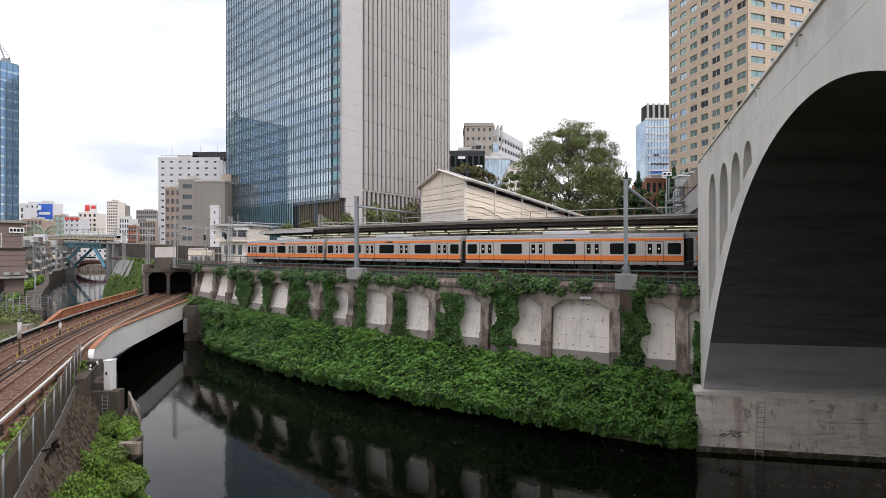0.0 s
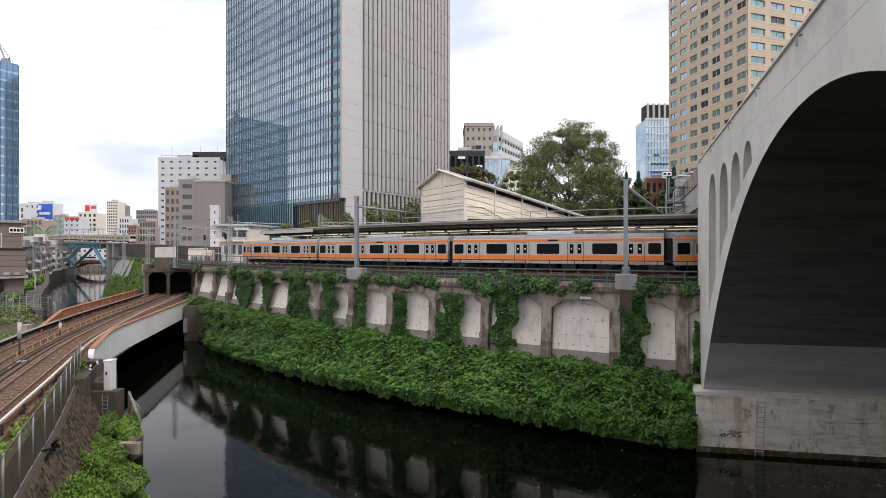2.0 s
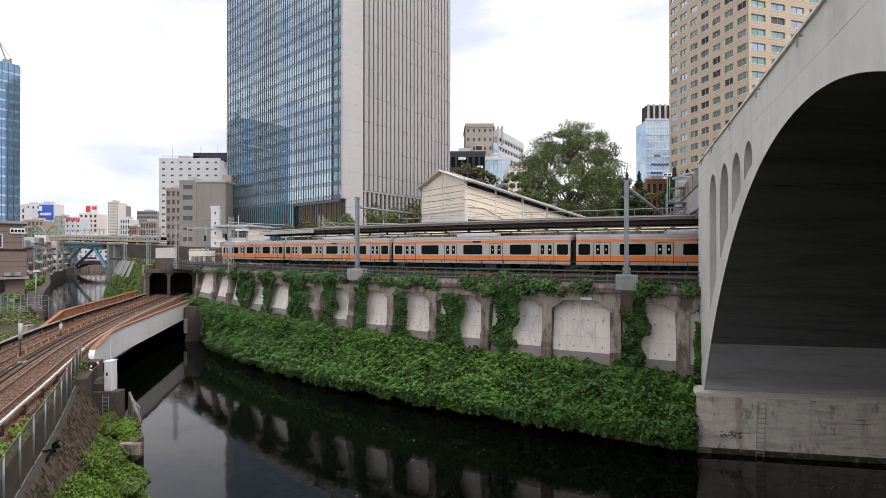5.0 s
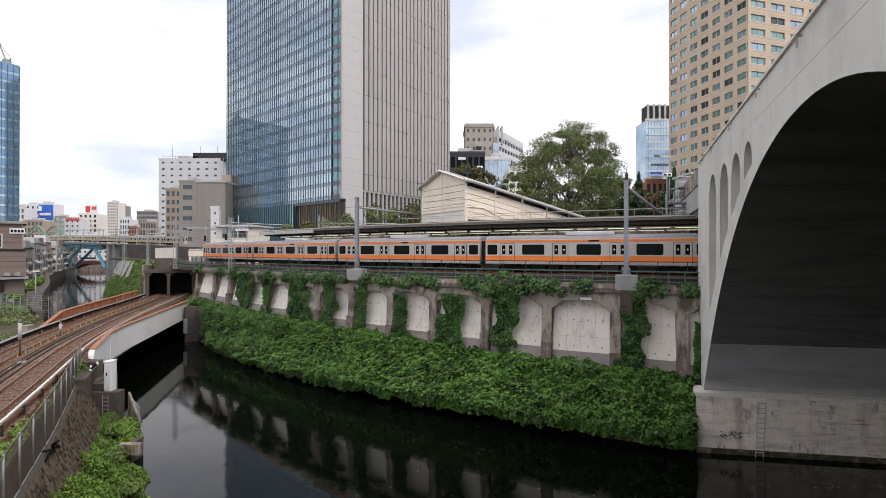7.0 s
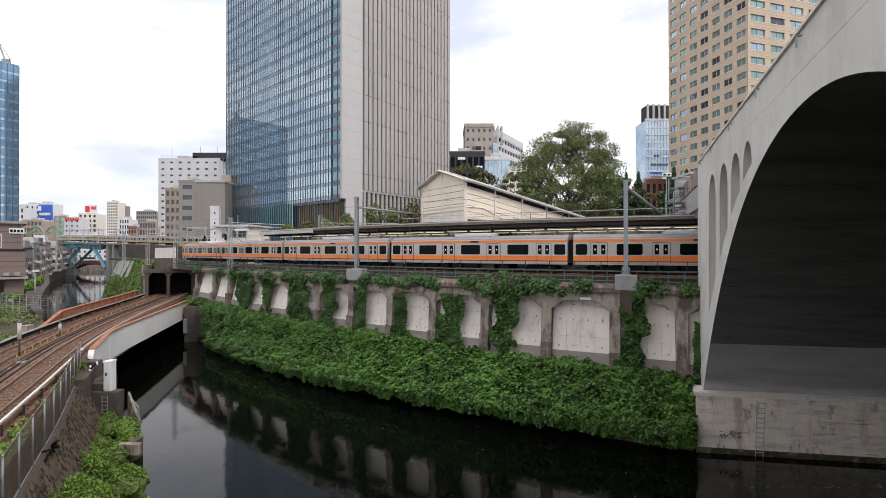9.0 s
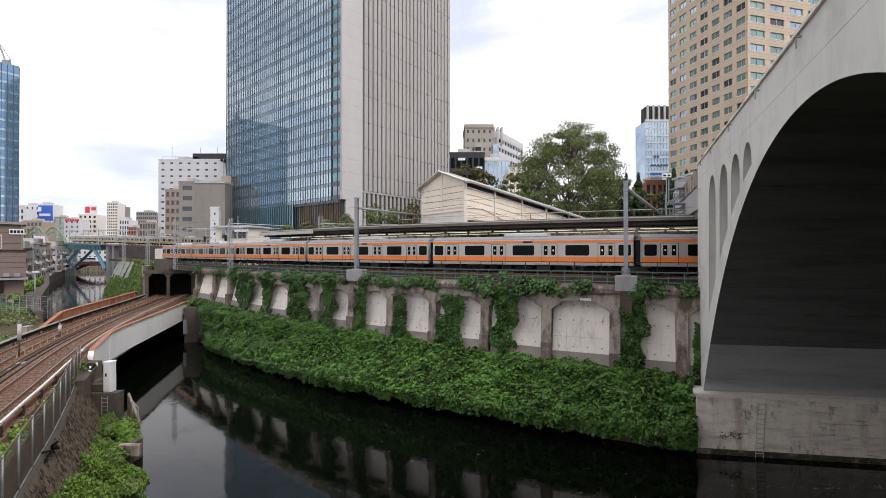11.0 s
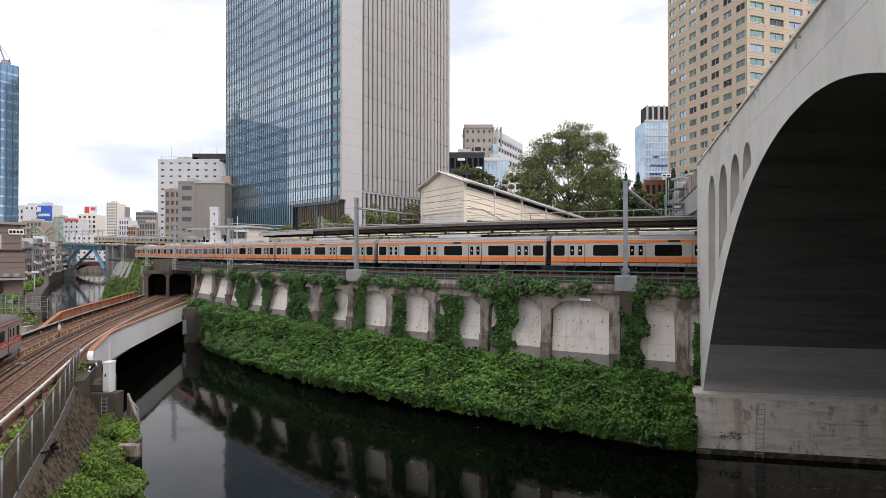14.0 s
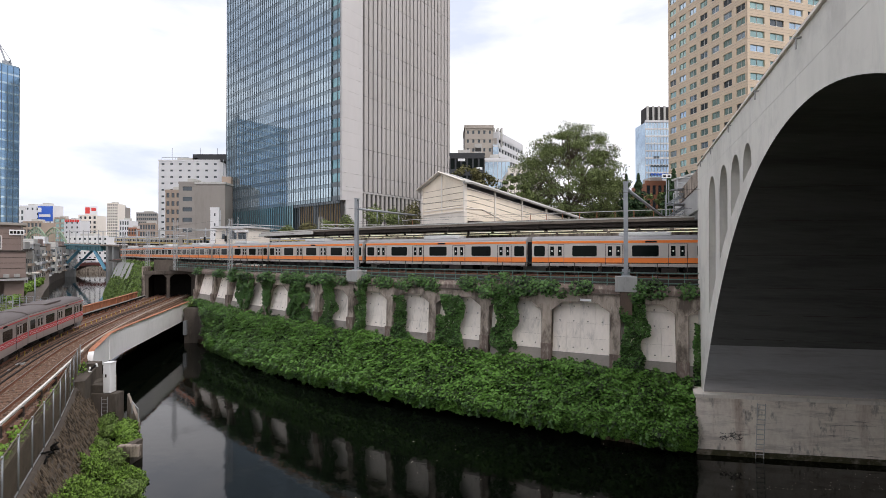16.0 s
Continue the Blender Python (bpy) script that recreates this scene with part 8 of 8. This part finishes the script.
    part("handrail", rods(((-24.9, 36.3, 1.9), (-24.9, 36.3, 2.9), 0.04), ((-24.15, 35.95, 1.4), (-24.15, 35.95, 2.4), 0.04), ((-24.9, 36.3, 2.9), (-24.15, 35.95, 2.4), 0.04)), M_LATTICE, ph)
    cb = thing("cabinet", "white enamelled equipment cabinet on a concrete seat", "cabinet")
    part("case", boxes((-27.05, -26.45, 36.03, 36.68, 3.62, 6.0), bevel=0.06), M_WHITEBOX, cb)
    part("cap", boxes((-27.08, -26.42, 36.0, 36.71, 5.97, 6.05), bevel=0.03), M_SIGN, cb)
    part("door", boxes((-27.0, -26.5, 36.01, 36.03, 3.75, 5.85), bevel=0.008), M_SIGN, cb)
    part("handle", boxes((-26.85, -26.73, 35.98, 36.01, 4.9, 5.15), bevel=0.01), M_DARKSTEEL, cb)
    ld = thing("ladder", "thin steel ladder on the concrete seat", "ladder")
    for x in (-27.0, -26.55):
        part("stile", rods(((x, 35.85, 0.9), (x, 35.85, 3.4), 0.025)), M_LATTICE, ld)
    for i in range(8):
        part("rung", rods(((-27.0, 35.85, 1.1 + i * 0.3), (-26.55, 35.85, 1.1 + i * 0.3), 0.02)), M_LATTICE, ld)
    jk = thing("cable_bundle", "tangle of dark hoses on the wall head", "hoses")
    for i in range(7):
        a = Vector((-28.8 + rng.uniform(0, 1.2), 37.0 + rng.uniform(-0.6, 0.6), 5.0 + rng.uniform(0, 0.5)))
        part("hose", rods((a, a + Vector((rng.uniform(-0.5, 0.5), rng.uniform(-0.4, 0.4), rng.uniform(-0.2, 0.5))), 0.07), n=7), M_BLACK if i % 3 else M_SIGN, jk)
    jk = thing("cable_bundle", "tangle of black hoses hanging over the wall head", "hoses")
    for i in range(12):
        c = FENCE.at(33.2 + rng.uniform(-0.7, 0.7), -0.35)
        a = Vector((c.x, c.y, 4.75 + rng.uniform(-0.1, 0.35)))
        part("hose", rods((a, a + Vector((rng.uniform(-0.4, 0.4), rng.uniform(-0.4, 0.4), rng.uniform(-0.25, 0.25))), 0.05), n=7), M_BLACK, jk)
    # weeds on the slope down to the water
    rg = np.random.default_rng(17)
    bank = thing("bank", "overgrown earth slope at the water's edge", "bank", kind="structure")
    # Same painted shade behind the gaps in the weeds.
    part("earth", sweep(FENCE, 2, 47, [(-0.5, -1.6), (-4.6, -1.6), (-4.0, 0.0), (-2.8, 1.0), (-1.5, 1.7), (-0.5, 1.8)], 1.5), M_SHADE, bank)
    P, N = [], []
    while len(P) < 95000:
        s, v = rg.uniform(14, 49), rg.random()
        o = -0.6 - float(np.interp(s, [14, 36, 41, 49], [4.6, 4.2, 2.8, 1.9])) * v
        lump = noise.noise(Vector((s * 0.55, o * 0.6, 1))) * 0.75 + noise.noise(Vector((s * 1.7, o * 1.7, 5))) * 0.35
        z = float(np.interp(s, [14, 28, 36, 42], [4.1, 3.7, 3.0, 2.3])) * (1 - v ** 1.1) + 0.4 * v + lump * (0.6 + 0.4 * v) + rg.uniform(-0.5, 0.15)
        p = FENCE.at(s, o)
        d = FENCE.way(s)
        P.append((p.x, p.y, z))
        N.append((d.y * 0.8, -d.x * 0.8, 0.9))
    solid("weeds", leaves("weeds", np.array(P), np.array(N), 0.1, M_WEED, 0.6), None, "bright green weeds and creepers on the slope", "weeds", kind="stuff")
    P, N = [], []
    for _ in range(2600):
        s, o = rg.uniform(20, 45), rg.uniform(-4.6, -3.9)
        if noise.noise(Vector((s * 0.8, 3, 0))) < 0.05:
            continue
        p = METRO.at(s, o)
        P.append((p.x, p.y, 5.25 + rg.random() * 0.7))
        N.append((0.3, -0.3, 0.9))
    solid("weeds", leaves("weeds", np.array(P), np.array(N), 0.14, M_WEED, 0.7), None, "thin weeds along the foot of the fence", "weeds", kind="stuff")

    for s, o, h, r, k in ((38.5, -2.6, 1.5, 0.9, 71), (44.5, -2.2, 1.3, 0.9, 72), (34.0, -3.6, 1.2, 1.0, 73), (41.5, -1.9, 1.2, 0.7, 74), (47.0, -2.0, 1.3, 0.8, 75)):
        p = FENCE.at(s, o)
        shrub("broad-leaved weeds growing at the water's edge", p.x, p.y, 1.2, h, r, M_FARIVY, k, n=2200, leaf=0.1)


near_bank()
for x, y, h, r, k in ((-23.4, 33.4, 1.7, 1.1, 81), (-22.3, 32.2, 1.5, 1.0, 82), (-24.2, 34.6, 1.4, 0.9, 83), (-22.0, 30.6, 1.2, 0.9, 84), (-21.6, 31.6, 1.5, 0.8, 85)):
    shrub("broad-leaved weeds growing at the water's edge", x, y, 0.95, h, r, M_WEED, k, n=1500, leaf=0.12)


def motions():
    """The orange train draws out of the station, the yellow one rolls in over the viaduct, the metro train comes up to its bridge."""
    for cars, rows, line, length, zf in (
            (ORANGE, ORANGE_T, (MAIN, -1.4), 20.0, lambda s: RAIL_Z),
            (YELLOW, YELLOW_T, (VIADUCT, 1.4), 20.0, via_z),
            (RED, RED_T, (METRO, 2.0), 15.6, lambda s: METRO_Z)):
        ts = np.arange(0.0, 16.01, 0.5)
        head = np.interp(ts, [r[0] for r in rows], [r[1] for r in rows])
        n = len(rows)
        a = np.array([r[0] for r in rows])
        b = np.array([r[1] for r in rows])
        g = np.gradient(b, a)
        for i, t in enumerate(ts):
            k = min(max(int(np.searchsorted(a, t, side="right")) - 1, 0), n - 2)
            h = a[k + 1] - a[k]
            u = (t - a[k]) / h
            head[i] = (2 * u ** 3 - 3 * u ** 2 + 1) * b[k] + (u ** 3 - 2 * u ** 2 + u) * h * g[k] + (3 * u ** 2 - 2 * u ** 3) * b[k + 1] + (u ** 3 - u ** 2) * h * g[k + 1]
        poses = [place_cars(line, length, x, cars, zf) for x in head]
        for k, car in enumerate(cars):
            walk(car, [(float(t), poses[i][k]) for i, t in enumerate(ts)])


motions()
